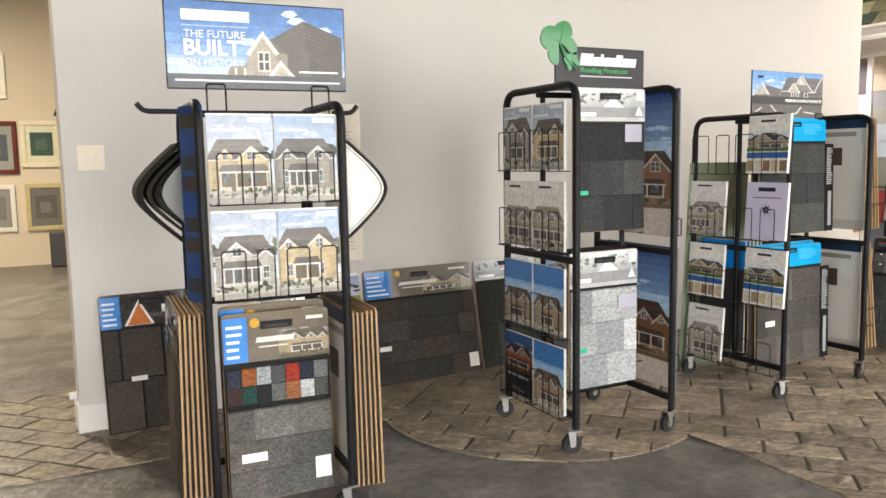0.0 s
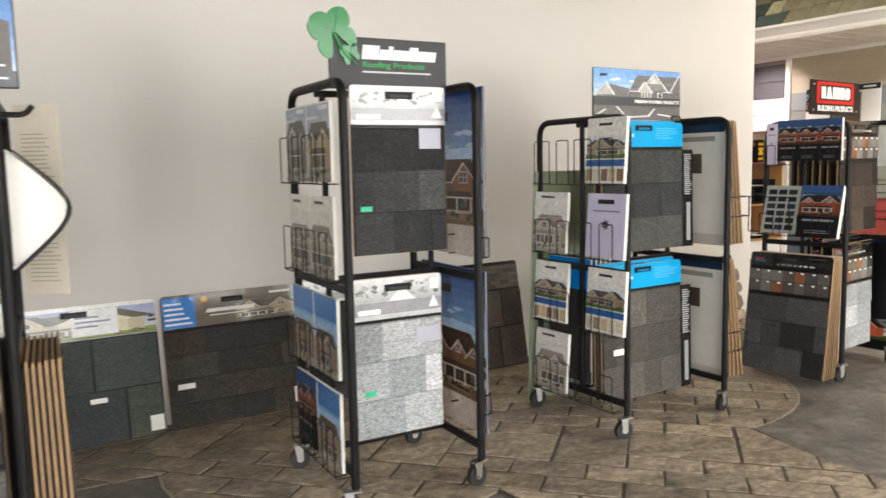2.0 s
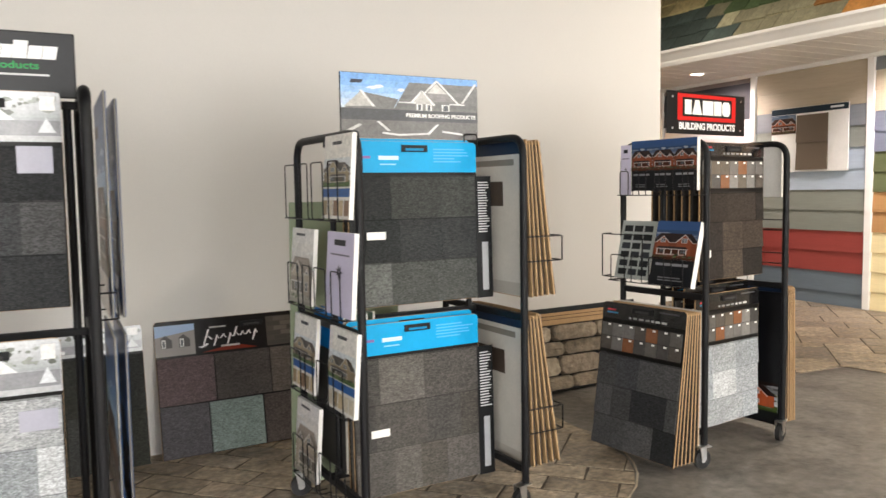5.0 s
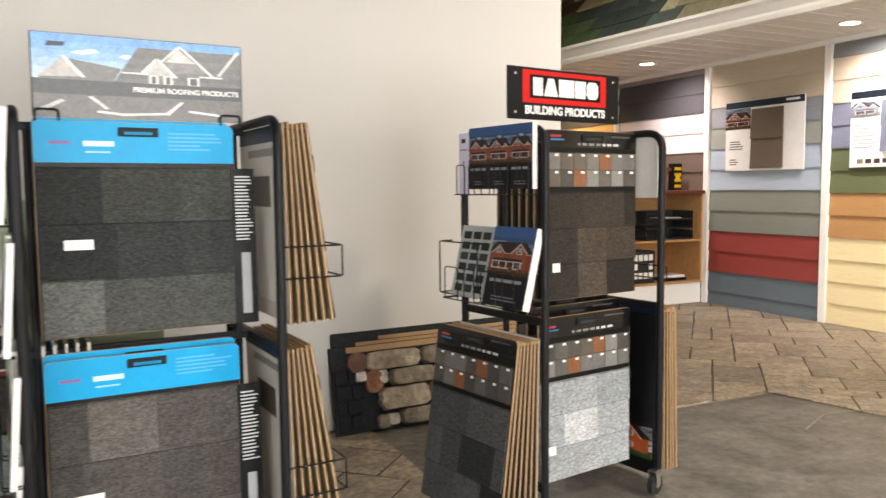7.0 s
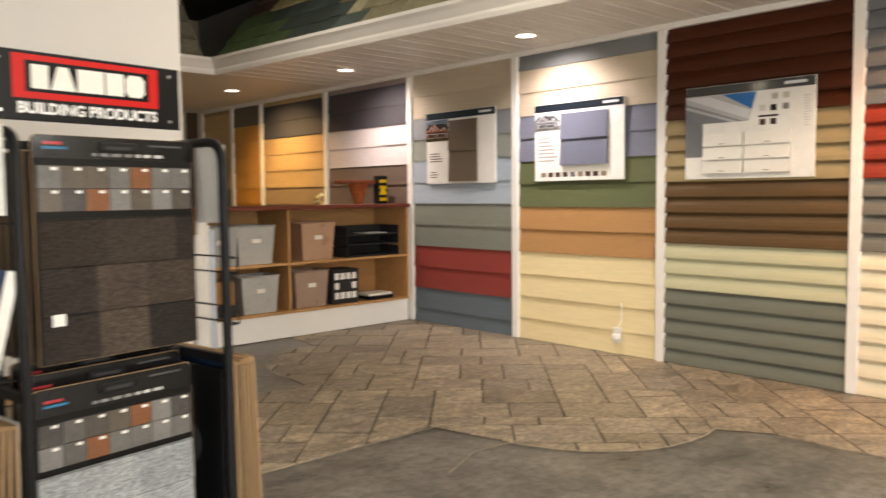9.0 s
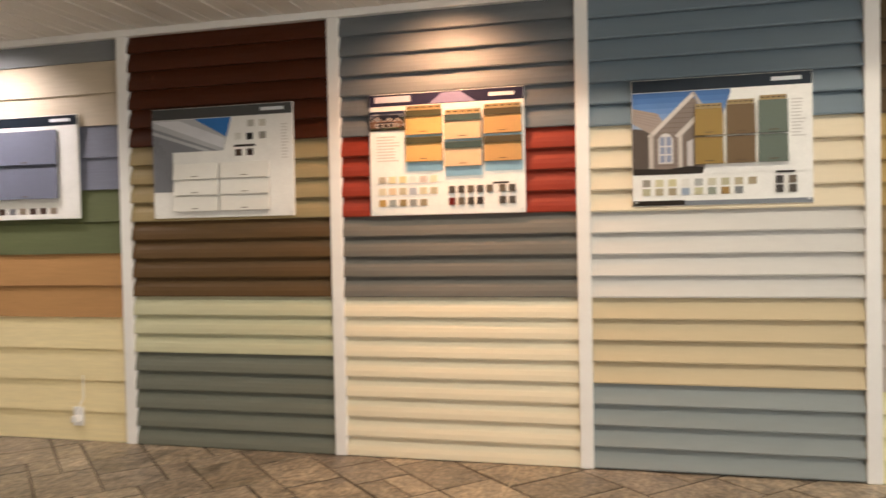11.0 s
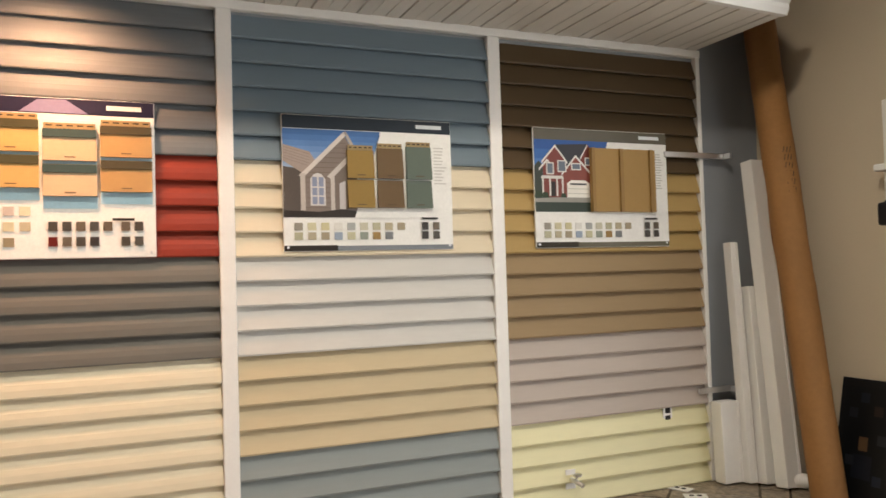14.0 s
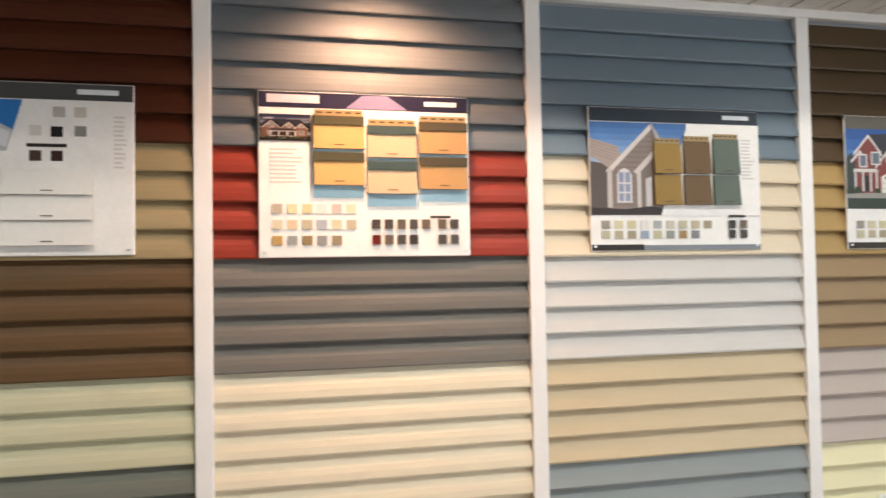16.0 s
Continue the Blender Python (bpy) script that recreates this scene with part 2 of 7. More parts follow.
def glow(name, colour, strength):
    mat = bpy.data.materials.new(name)
    mat.use_nodes = True
    bs = mat.node_tree.nodes["Principled BSDF"]
    bs.inputs["Base Color"].default_value = (0.9, 0.9, 0.88, 1)
    bs.inputs["Emission Color"].default_value, bs.inputs["Emission Strength"].default_value = (*colour, 1), strength
    return mat


M_LAMP = glow("lamp_lens", (1.0, 0.9, 0.78), 9.0)
M_GLASS = bpy.data.materials.new("window_glass")
M_GLASS.use_nodes = True
g = M_GLASS.node_tree.nodes["Principled BSDF"]
g.inputs["Transmission Weight"].default_value, g.inputs["Roughness"].default_value, g.inputs["IOR"].default_value = 1.0, 0.02, 1.05

W = (1.0, 1.0, 1.0)
BLACK = (0.012, 0.012, 0.013)

# ---- floor, walls, ceiling ----
b = Build()
b.box(-4.2, 10.2, -2.2, 11.4, -0.2, -0.006, W)
floor = solid("floor", b, M_CONCRETE, "dark stained and sealed smooth concrete floor", "floor", kind="structure")

ANG = math.atan2(4.37 - 4.02, 6.55 - 0.69)
WALL_M = Matrix.Translation((0.69, 4.02, 0)) @ pose(0, 0, 0, 0, 0, math.degrees(ANG))
WALL_L = math.hypot(6.55 - 0.69, 0.35)
TOP = 3.7
b = Build()
b.box(0, WALL_L, 0, 0.16, -0.05, TOP, W)
wall = solid("wall_partition", b, M_WALL, "off-white painted partition wall behind the sample racks", "wall", kind="structure", m=WALL_M)
b = Build()
b.box(-0.012, 0.30, -0.012, 0.0, 0, 0.13, W)
b.box(-0.012, 0.0, 0.0, 0.16, 0, 0.13, W)
solid("baseboard", b, M_TRIM, "short white baseboard at the end of the partition", "baseboard", kind="structure", m=WALL_M)

b = Build()
lo = -4.2
for a, d in WINDOWS + [(10.2, 10.2)]:
    b.box(lo, a, FRONT_Y - 0.2, FRONT_Y, -0.05, TOP, W)
    if d > a:
        b.box(a, d, FRONT_Y - 0.2, FRONT_Y, -0.05, WIN_Z[0], W)
        b.box(a, d, FRONT_Y - 0.2, FRONT_Y, WIN_Z[1], TOP, W)
    lo = d
solid("wall_front", b, M_TAUPE, "taupe painted wall with tall shop windows", "wall", kind="structure")
b = Build()
b.box(-4.2, -4.0, FRONT_Y - 0.2, 11.4, -0.05, TOP, W)
solid("wall_left", b, M_TAUPE, "taupe painted side wall", "wall", kind="structure")
b = Build()
b.box(-4.2, 10.2, 11.15, 11.4, -0.05, TOP, W)
solid("wall_back", b, M_TAUPE, "taupe painted back wall of the rear room", "wall", kind="structure")
b = Build()
b.box(9.925, 10.2, FRONT_Y, 11.15, -0.05, TOP, W)
solid("wall_siding_backing", b, M_GREYWALL, "grey painted wall behind the siding display", "wall", kind="structure")
b = Build()
b.box(-4.2, 10.2, FRONT_Y - 0.2, 11.4, TOP, TOP + 0.1, W)
solid("ceiling", b, M_CEIL, "dark unlit ceiling", "ceiling", kind="structure")

for i, (a, d) in enumerate(WINDOWS):
    win = tagged(new("window_%d" % (i + 1)), "tall shop window with white casing", "window", kind="structure")
    b = Build()
    b.soft_box(a - 0.11, a, FRONT_Y, FRONT_Y + 0.035, 0.0, WIN_Z[1] + 0.12, W)
    b.soft_box(d, d + 0.11, FRONT_Y, FRONT_Y + 0.035, 0.0, WIN_Z[1] + 0.12, W)
    b.soft_box(a, d, FRONT_Y, FRONT_Y + 0.035, WIN_Z[1], WIN_Z[1] + 0.12, W)
    part("window_frame", b, M_TRIM, win)
    b = Build()
    b.soft_box(a - 0.13, d + 0.13, FRONT_Y, FRONT_Y + 0.09, WIN_Z[0] - 0.05, WIN_Z[0], W)
    part("window_sill", b, M_TRIM, win)
    for k in range(2):
        b = Build()
        x0, x1 = a + (d - a) / 2 * k, a + (d - a) / 2 * (k + 1)
        b.box(x0 + 0.02, x1 - 0.02, FRONT_Y - 0.06, FRONT_Y - 0.054, WIN_Z[0], WIN_Z[1], W)
        pane = part("pane", b, M_GLASS, win)
        pane.visible_shadow = False
    b = Build()
    b.box((a + d) / 2 - 0.02, (a + d) / 2 + 0.02, FRONT_Y - 0.08, FRONT_Y - 0.03, WIN_Z[0], WIN_Z[1], W)
    part("mullion", b, M_TRIM, win)

# ---- siding display wall ----
SX = 9.925
TRIMS = [6.60, 5.215, 3.80, 2.475, 1.14, -0.185, -1.455]
FAR_TRIMS = [11.08, 10.22, 9.46, 8.05]
SOF = 2.44


def soffit_x(y):
    return 9.22 - 0.079 * (y + 1.45)


siding = tagged(new("wall_siding"), "display wall of many coloured siding courses between white trims", "wall", kind="structure")


def course(y0, y1, z0, z1, col, style):
    """One length of siding; its lower edge stands proud."""
    b = Build()
    h = z1 - z0
    if style == "lap":
        prof = [(0.0, z0), (-0.019, z0), (-0.004, z1 + 0.012), (0.0, z1 + 0.012)]
    elif style == "dutch":
        prof = [(0.0, z0), (-0.030, z0), (-0.032, z0 + 0.006), (-0.0295, z0 + h * 0.30), (-0.0245, z0 + h * 0.50), (-0.0170, z0 + h * 0.66), (-0.0095, z0 + h * 0.79), (-0.004, z0 + h * 0.90), (-0.002, z0 + h), (0.0, z0 + h)]
    else:
        prof = [(0.0, z0), (-0.034, z0), (-0.0365, z0 + 0.008), (-0.003, z1), (0.0, z1)]
    n = len(prof)
    vs = [(SX + p, y, z) for y in (y0, y1) for p, z in prof]
    b.faces(vs, [(i, (i + 1) % n, n + (i + 1) % n, n + i) for i in range(n)] + [tuple(range(n))[::-1], tuple(range(n, 2 * n))], col)
    part("siding_course", b, M_LAP if style == "lap" else M_VINYL, siding)


def panel(y0, y1, base, step, colours, style, low=0.0):
    z = base
    for col, n in colours:
        for _ in range(n):
            a, d = max(z, 0.004), min(z + step, 2.40)
            if d - a > 0.02 and d > low:
                course(y0, y1, a, d, c(col), style)
            z += step


panel(TRIMS[1] + .035, TRIMS[0] - .035, -0.072, 0.2053, [("5f6b75", 2), ("8e3a34", 2), ("7d8078", 2), ("a9b6c4", 2), ("8b8f88", 1), ("80848a", 1), ("b6aa96", 2), ("77797a", 2)], "lap")
panel(TRIMS[2] + .035, TRIMS[1] - .035, -0.01, 0.1905, [("ecdbac", 4), ("b08556", 2), ("5c6343", 2), ("75798a", 2), ("c0b29c", 2), ("7d8083", 2)], "lap")
panel(TRIMS[3] + .035, TRIMS[2] - .035, 0.002, 0.1095, [("72756a", 5), ("c5c3a3", 3), ("604a30", 4), ("a08e69", 4), ("4a2311", 7)], "dutch")
panel(TRIMS[4] + .035, TRIMS[3] - .035, 0.002, 0.1092, [("e4d9be", 8), ("716e67", 4), ("8c3424", 4), ("6d7276", 7)], "dutch")
panel(TRIMS[5] + .035, TRIMS[4] - .035, 0.010, 0.1080, [("8f9695", 4), ("c9b998", 4), ("cfcdc8", 4), ("ddd0b6", 4), ("72818c", 7)], "double")
panel(TRIMS[6] - .020, TRIMS[5] - .035, 0.005, 0.1080, [("e8e2b8", 4), ("bcb0a6", 4), ("9a8362", 4), ("b0945f", 4), ("54442f", 7)], "double")
panel(TRIMS[0] + .035, FAR_TRIMS[3] - .035, 0.95, 0.2, [("6a5a50", 3), ("d8cfd0", 2), ("454349", 2), ("8d8280", 2)], "lap")
panel(FAR_TRIMS[3] + .035, FAR_TRIMS[2] - .035, 0.95, 0.2, [("8d7a5c", 2), ("b49a6c", 3), ("3f4149", 2), ("b8a078", 2)], "lap")
panel(FAR_TRIMS[2] + .035, FAR_TRIMS[1] - .035, 0.95, 0.2, [("c08a3c", 2), ("c9984d", 4), ("6f6a62", 3)], "lap")
panel(FAR_TRIMS[1] + .035, FAR_TRIMS[0] - .035, 0.95, 0.2, [("777268", 2), ("c9b084", 5), ("a08a68", 2)], "lap")
for y in TRIMS + FAR_TRIMS:
    b = Build()
    lo, hi = (y - 0.050, y - 0.021) if y == TRIMS[-1] else (y - 0.034, y + 0.034)
    b.soft_box(SX - 0.039, SX, lo, hi, 0.002, 2.40, W, 0.005)
    part("trim_upright", b, M_TRIM, siding)
b = Build()
b.soft_box(SX - 0.046, SX, TRIMS[-1] - 0.050, 11.1, 2.398, 2.44, W, 0.005)
part("header_trim", b, M_TRIM, siding)

# soffit with ribs, crown moulding and shake roof above it
YA, YB = -1.47, 7.85
b = Build()
n = 130
prof = []
for i in range(n):
    y0, y1 = YA + (YB - YA) * i / n, YA + (YB - YA) * (i + 1) / n
    z = SOF - (0.0 if i % 3 else 0.004)
    prof += [(y0, z), (y1 - .007, z), (y1 - .006, SOF + .008), (y1, SOF + .008)]
m = len(prof)
b.faces([(soffit_x(y), y, z) for y, z in prof] + [(SX, y, z) for y, z in prof], [(k, k + 1, m + k + 1, m + k) for k in range(m - 1)], W)
b.poly([(4.5, YB, SOF), (4.5, 11.15, SOF), (SX, 11.15, SOF), (SX, YB, SOF)], W)
solid("soffit", b, M_SOFFIT, "white ribbed vinyl soffit above the siding display", "soffit", kind="structure")
b = Build()
prof = [(0.03, 0.0), (0.0, 0.0), (-0.012, 0.03), (-0.014, 0.05), (-0.05, 0.10), (-0.075, 0.125), (-0.08, 0.15), (-0.06, 0.155), (0.03, 0.155)]
for (xa, ya), (xb, yb), nx, ny in (((soffit_x(YA), YA), (soffit_x(YB), YB), 1, 0), ((soffit_x(YB), YB), (4.5, YB), 0, 1)):
    m = len(prof)
    ext = 0.08 if ny else 0.0
    vs = [(xa + p * nx, ya + p * ny - 0 * ext, SOF - 0.01 + z) for p, z in prof] + [(xb + p * nx, yb + p * ny * 1.0, SOF - 0.01 + z) for p, z in prof]
    b.faces(vs, [(i, (i + 1) % m, m + (i + 1) % m, m + i) for i in range(m)] + [tuple(range(m)), tuple(range(m, 2 * m))[::-1]], W)
solid("crown_moulding", b, M_TRIM, "stepped white crown moulding along the soffit edge", "moulding", kind="structure")

roof = tagged(new("shake_roof"), "mansard of patchwork coloured wooden shakes above the soffit", "roof", kind="structure")
SL = radians(52)
rng = random.Random(5)
SHAKE_COLS = ["6d5b43", "7d6a45", "4c4f4a", "5d6b3f", "8a7a55", "b3a578", "3f4a46", "9a6b36", "7d3524", "37402e", "6a6258", "a79a74", "4a3a2a", "50623f", "8f8a70"]
b = Build()
for ya, yb in ((YA, YB),):
    L = 2.2
    pts = [(soffit_x(ya) + 0.03, ya), (soffit_x(yb) + 0.03, yb)]
    lowp = [(x, y, SOF + 0.14) for x, y in pts]
    highp = [(x + L * math.cos(SL), y, SOF + 0.14 + L * math.sin(SL)) for x, y in pts]
    b.poly([lowp[0], lowp[1], highp[1], highp[0]], c("2a241e"))
    b.poly([lowp[1], (lowp[1][0] + 1.4, lowp[1][1], lowp[1][2]), highp[1]], c("4a3a2a"))
    b.poly([lowp[0], (lowp[0][0] + 1.4, lowp[0][1], lowp[0][2]), highp[0]], c("4a3a2a"))
part("roof_deck", b, M_SHAKE, roof)
rest = Build()
ROWS_UP, EXPO = 7, 0.185
for r in range(ROWS_UP):
    y, k = YB, 0
    while y > YA:
        w = rng.uniform(0.15, 0.27)
        y1 = max(y - w, YA)
        patch = (r + k // 9) // 3 * 31 + (k + r) // 5 * 7
        col = Vector(c(SHAKE_COLS[(patch * 7919 + 13) % len(SHAKE_COLS)])) * rng.uniform(0.9, 1.5)
        lift = 0.022 + rng.uniform(-0.006, 0.008)
        dz = rng.uniform(-0.012, 0.012)

        def place(y_, up, out):
            x = soffit_x(y_) + 0.03 + up * math.cos(SL) - out * math.sin(SL)
            return (x, y_, SOF + 0.145 + up * math.sin(SL) + out * math.cos(SL))

        u0, u1 = r * EXPO + dz, (r + 1) * EXPO + 0.04
        ya, yb = y1 + 0.004, y - 0.004
        vs = [place(ya, u0, 0.0), place(yb, u0, 0.0), place(yb, u0, lift), place(ya, u0, lift), place(ya, u1, 0.002), place(yb, u1, 0.002)]
        bb = Build() if y > 2.3 else rest
        bb.faces(vs, [(0, 1, 2, 3), (3, 2, 5, 4), (0, 3, 4), (1, 5, 2)], tuple(col))
        if bb is not rest:
            part("shake", bb, M_SHAKE, roof)
        y, k = y1, k + 1
tagged(part("shakes_beyond", rest, M_SHAKE, roof), kind="stuff")
b = Build()
b.poly([(4.5, YB - 0.05, SOF + 0.14), (8.35, YB - 0.05, SOF + 0.14), (8.35, YB + 0.75, 3.69), (4.5, YB + 0.75, 3.69)], c("7d7664"))
for r in range(6):
    t0 = r / 6
    b.box(4.5, 8.33, YB - 0.075 + 0.8 * t0, YB - 0.04 + 0.8 * t0, SOF + 0.14 + 1.1 * t0, SOF + 0.15 + 1.1 * t0 + 0.02, c("6a6354"))
solid("far_roof", b, M_SHAKE, "pale shingled mansard over the far aisle", "roof", kind="structure")

# Fittings for all downlights, also for the added one at y -0.12.
for x, y, power, colour in CANS:
    lampo = thing("recessed_downlight", Matrix.Translation((x, y, SOF)), "round recessed downlight, lit, in the soffit (the last one added)", "light", "soffit downlights")
    b = Build()
    seg = 28
    inner, outer = 0.075, 0.098
    ri = [(inner * math.cos(2 * math.pi * k / seg), inner * math.sin(2 * math.pi * k / seg), -0.006) for k in range(seg)]
    ro = [(outer * math.cos(2 * math.pi * k / seg), outer * math.sin(2 * math.pi * k / seg), -0.007) for k in range(seg)]
    rt = [(p[0], p[1], 0.0) for p in ro]
    b.faces(ri + ro + rt, [(k, (k + 1) % seg, seg + (k + 1) % seg, seg + k) for k in range(seg)] + [(seg + k, seg + (k + 1) % seg, 2 * seg + (k + 1) % seg, 2 * seg + k) for k in range(seg)], W, True)
    part("trim_ring", b, M_TRIM, lampo)
    b = Build()
    b.poly([(0.93 * p[0], 0.93 * p[1], -0.005) for p in ri], W)
    part("lens", b, M_LAMP, lampo)

# ---- printed pictures ----
def scene_house(b, x0, x1, z0, z1, y, rng, sky="5f8fc4", wall="cbbfa8", roof="5a5650", ground="7d8a5c", lift=0.0004):
    """A picture of a gabled house with a porch among trees, layer on layer."""
    w, h = x1 - x0, z1 - z0
    asp = w / h
    lin = lambda col: Vector(c(col)) if isinstance(col, str) else Vector(col)
    tint = lambda col, f: tuple(lin(col) * f)
    pale = lambda col, f: tuple(lin(col).lerp(Vector((.74, .73, .70)), f))
    cl = lambda t: min(1.0, max(0.0, t))
    q = lambda pts, col, k: b.poly([(x0 + w * cl(u), y - lift * k, z0 + h * cl(v)) for u, v in pts], c(col) if isinstance(col, str) else col)
    sk = lin(sky)
    for k in range(8):
        q([(0, k / 8), (1, k / 8), (1, (k + 1) / 8), (0, (k + 1) / 8)], tuple(sk.lerp(Vector((.72, .76, .80)), max(0, .85 - .13 * k))), 0)

    def blob(u, v, ru, rv, col, k, n=9):
        q([(u + ru * math.cos(6.283 * i / n) * rng.uniform(.7, 1.15), v + rv * math.sin(6.283 * i / n) * rng.uniform(.6, 1.2)) for i in range(n)], col, k)

    for k in range(5):
        blob(rng.uniform(0, 1), rng.uniform(.72, .97), rng.uniform(.1, .26), rng.uniform(.015, .05), tuple(sk.lerp(Vector((.75, .78, .81)), rng.uniform(.15, .4))), .5 + .05 * k, 12)
    for _ in range(34):
        blob(rng.uniform(0, 1), rng.uniform(.36, .66), rng.uniform(.03, .09), rng.uniform(.03, .075), tint(rng.choice(("4f5a3c", "3c4632", "5d6650", "6d6a55", "2f3828")), rng.uniform(.5, 1.1)), 1, 8)
    q([(0, 0), (1, 0), (1, .22), (0, .22)], ground, 2)
    for _ in range(10):
        v = rng.uniform(.01, .2)
        u = rng.uniform(-.1, .8)
        q([(u, v), (u + rng.uniform(.2, .5), v + .01), (u + rng.uniform(.2, .4), v + .03), (u + .02, v + .025)], tint(ground, rng.uniform(.7, 1.3)), 2.3)
    eave = rng.uniform(.52, .62)
    ridge = eave + min(.28, .11 + .13 * asp)
    left, right = rng.uniform(-.04, .08), rng.uniform(.92, 1.04)
    q([(left, .15), (right, .15), (right, eave), (left, eave)], tint(wall, .78), 3)
    for k in range(9):
        v = .16 + (eave - .17) * k / 9
        q([(left, v), (right, v), (right, v + .008), (left, v + .008)], tint(wall, rng.uniform(.62, .72)), 3.3)
    for k in range(9):
        f0, f1 = k / 9, (k + 1) / 9
        row = lambda f: (left - .03 + (.16 + .03) * f, right + .03 - (.15 + .03) * f, eave - .02 + (ridge - eave + .02) * f)
        (a0, d0, v0), (a1, d1, v1) = row(f0), row(f1)
        q([(a0, v0), (d0, v0), (d1, v1), (a1, v1)], tint(roof, rng.uniform(.82, 1.18)), 4)
    q([(left - .03, eave - .02), (right + .03, eave - .02), (right + .03, eave - .034), (left - .03, eave - .034)], pale(wall, .6), 4.3)
    sets = (((.26, .15, 0), (.60, .10, .02), (.84, .12, -.05)), ((.66, .21, 0), (.26, .10, .03)), ((.34, .22, 0), (.78, .13, -.04)), ((.2, .14, 0), (.70, .17, .02)))
    shift = rng.uniform(-.05, .05)
    for g, s_, up in rng.choice(sets):
        g += shift
        base = eave + up
        top = min(.93, base + s_ * .78 * asp)
        q([(g, top), (g + s_ * 1.05, base), (g + s_ * 1.9, base + .01), (g + s_ * .75, top - .01)], tint(roof, .66), 5)
        q([(g - s_, .15), (g + s_, .15), (g + s_, base), (g, top - .02), (g - s_, base)], tint(wall, rng.uniform(.88, 1.06)), 5.5)
        for k in range(5):
            v = .2 + (base - .22) * k / 5
            q([(g - s_, v), (g + s_, v), (g + s_, v + .006), (g - s_, v + .006)], tint(wall, .78), 5.8)
        t = .022
        q([(g - s_ * 1.14, base - .02), (g, top + .012), (g, top - t), (g - s_ * 1.06, base - .02 - t)], pale(wall, .65), 6.3)
        q([(g + s_ * 1.14, base - .02), (g, top + .012), (g, top - t), (g + s_ * 1.06, base - .02 - t)], pale(wall, .5), 6.3)
        ww = min(s_ * .66, .13)
        for v0, v1 in ((eave - .02, min(eave + .11, base + (top - base) * .5)), (.23, .36)):
            if v1 - v0 < .03:
                continue
            q([(g - ww / 2 - .012, v0 - .014), (g + ww / 2 + .012, v0 - .014), (g + ww / 2 + .012, v1 + .014), (g - ww / 2 - .012, v1 + .014)], pale(wall, .6), 6.8)
            for a_, d_ in ((-.5, -.04), (.04, .5)):
                for m0, m1 in ((0, .47), (.53, 1)):
                    q([(g + ww * a_, v0 + (v1 - v0) * m0), (g + ww * d_, v0 + (v1 - v0) * m0), (g + ww * d_, v0 + (v1 - v0) * m1), (g + ww * a_, v0 + (v1 - v0) * m1)], rng.choice(("3c4147", "4f565c", "6a7178")), 7.3)
    p0, p1 = sorted((rng.uniform(.02, .3), rng.uniform(.6, .98)))
    q([(p0, .15), (p1, .15), (p1, .37), (p0, .37)], tint(wall, .22), 7)
    q([(p0 - .03, .36), (p1 + .03, .36), (p1 - .02, .44), (p0 + .02, .44)], tint(roof, .95), 7.6)
    q([(p0 - .03, .345), (p1 + .03, .345), (p1 + .03, .365), (p0 - .03, .365)], pale(wall, .7), 8)
    q([(p0, .15), (p1, .15), (p1, .19), (p0, .19)], pale(wall, .35), 7.8)
    n = rng.randint(3, 5)
    for k in range(n):
        u = p0 + (p1 - p0) * k / (n - 1)
        q([(u - .011, .15), (u + .011, .15), (u + .011, .35), (u - .011, .35)], pale(wall, .75), 8.3)
    for _ in range(30):
        blob(rng.uniform(0, 1), rng.uniform(.08, .17), rng.uniform(.012, .05), rng.uniform(.012, .04), tint(rng.choice((ground, "5a6a42", "7d7a62", "46523a")), rng.uniform(.35, 1.0)), 8.7, 7)
    q([(0, 0), (1, 0), (1, .05), (0, .07)], tint(ground, .7), 9)


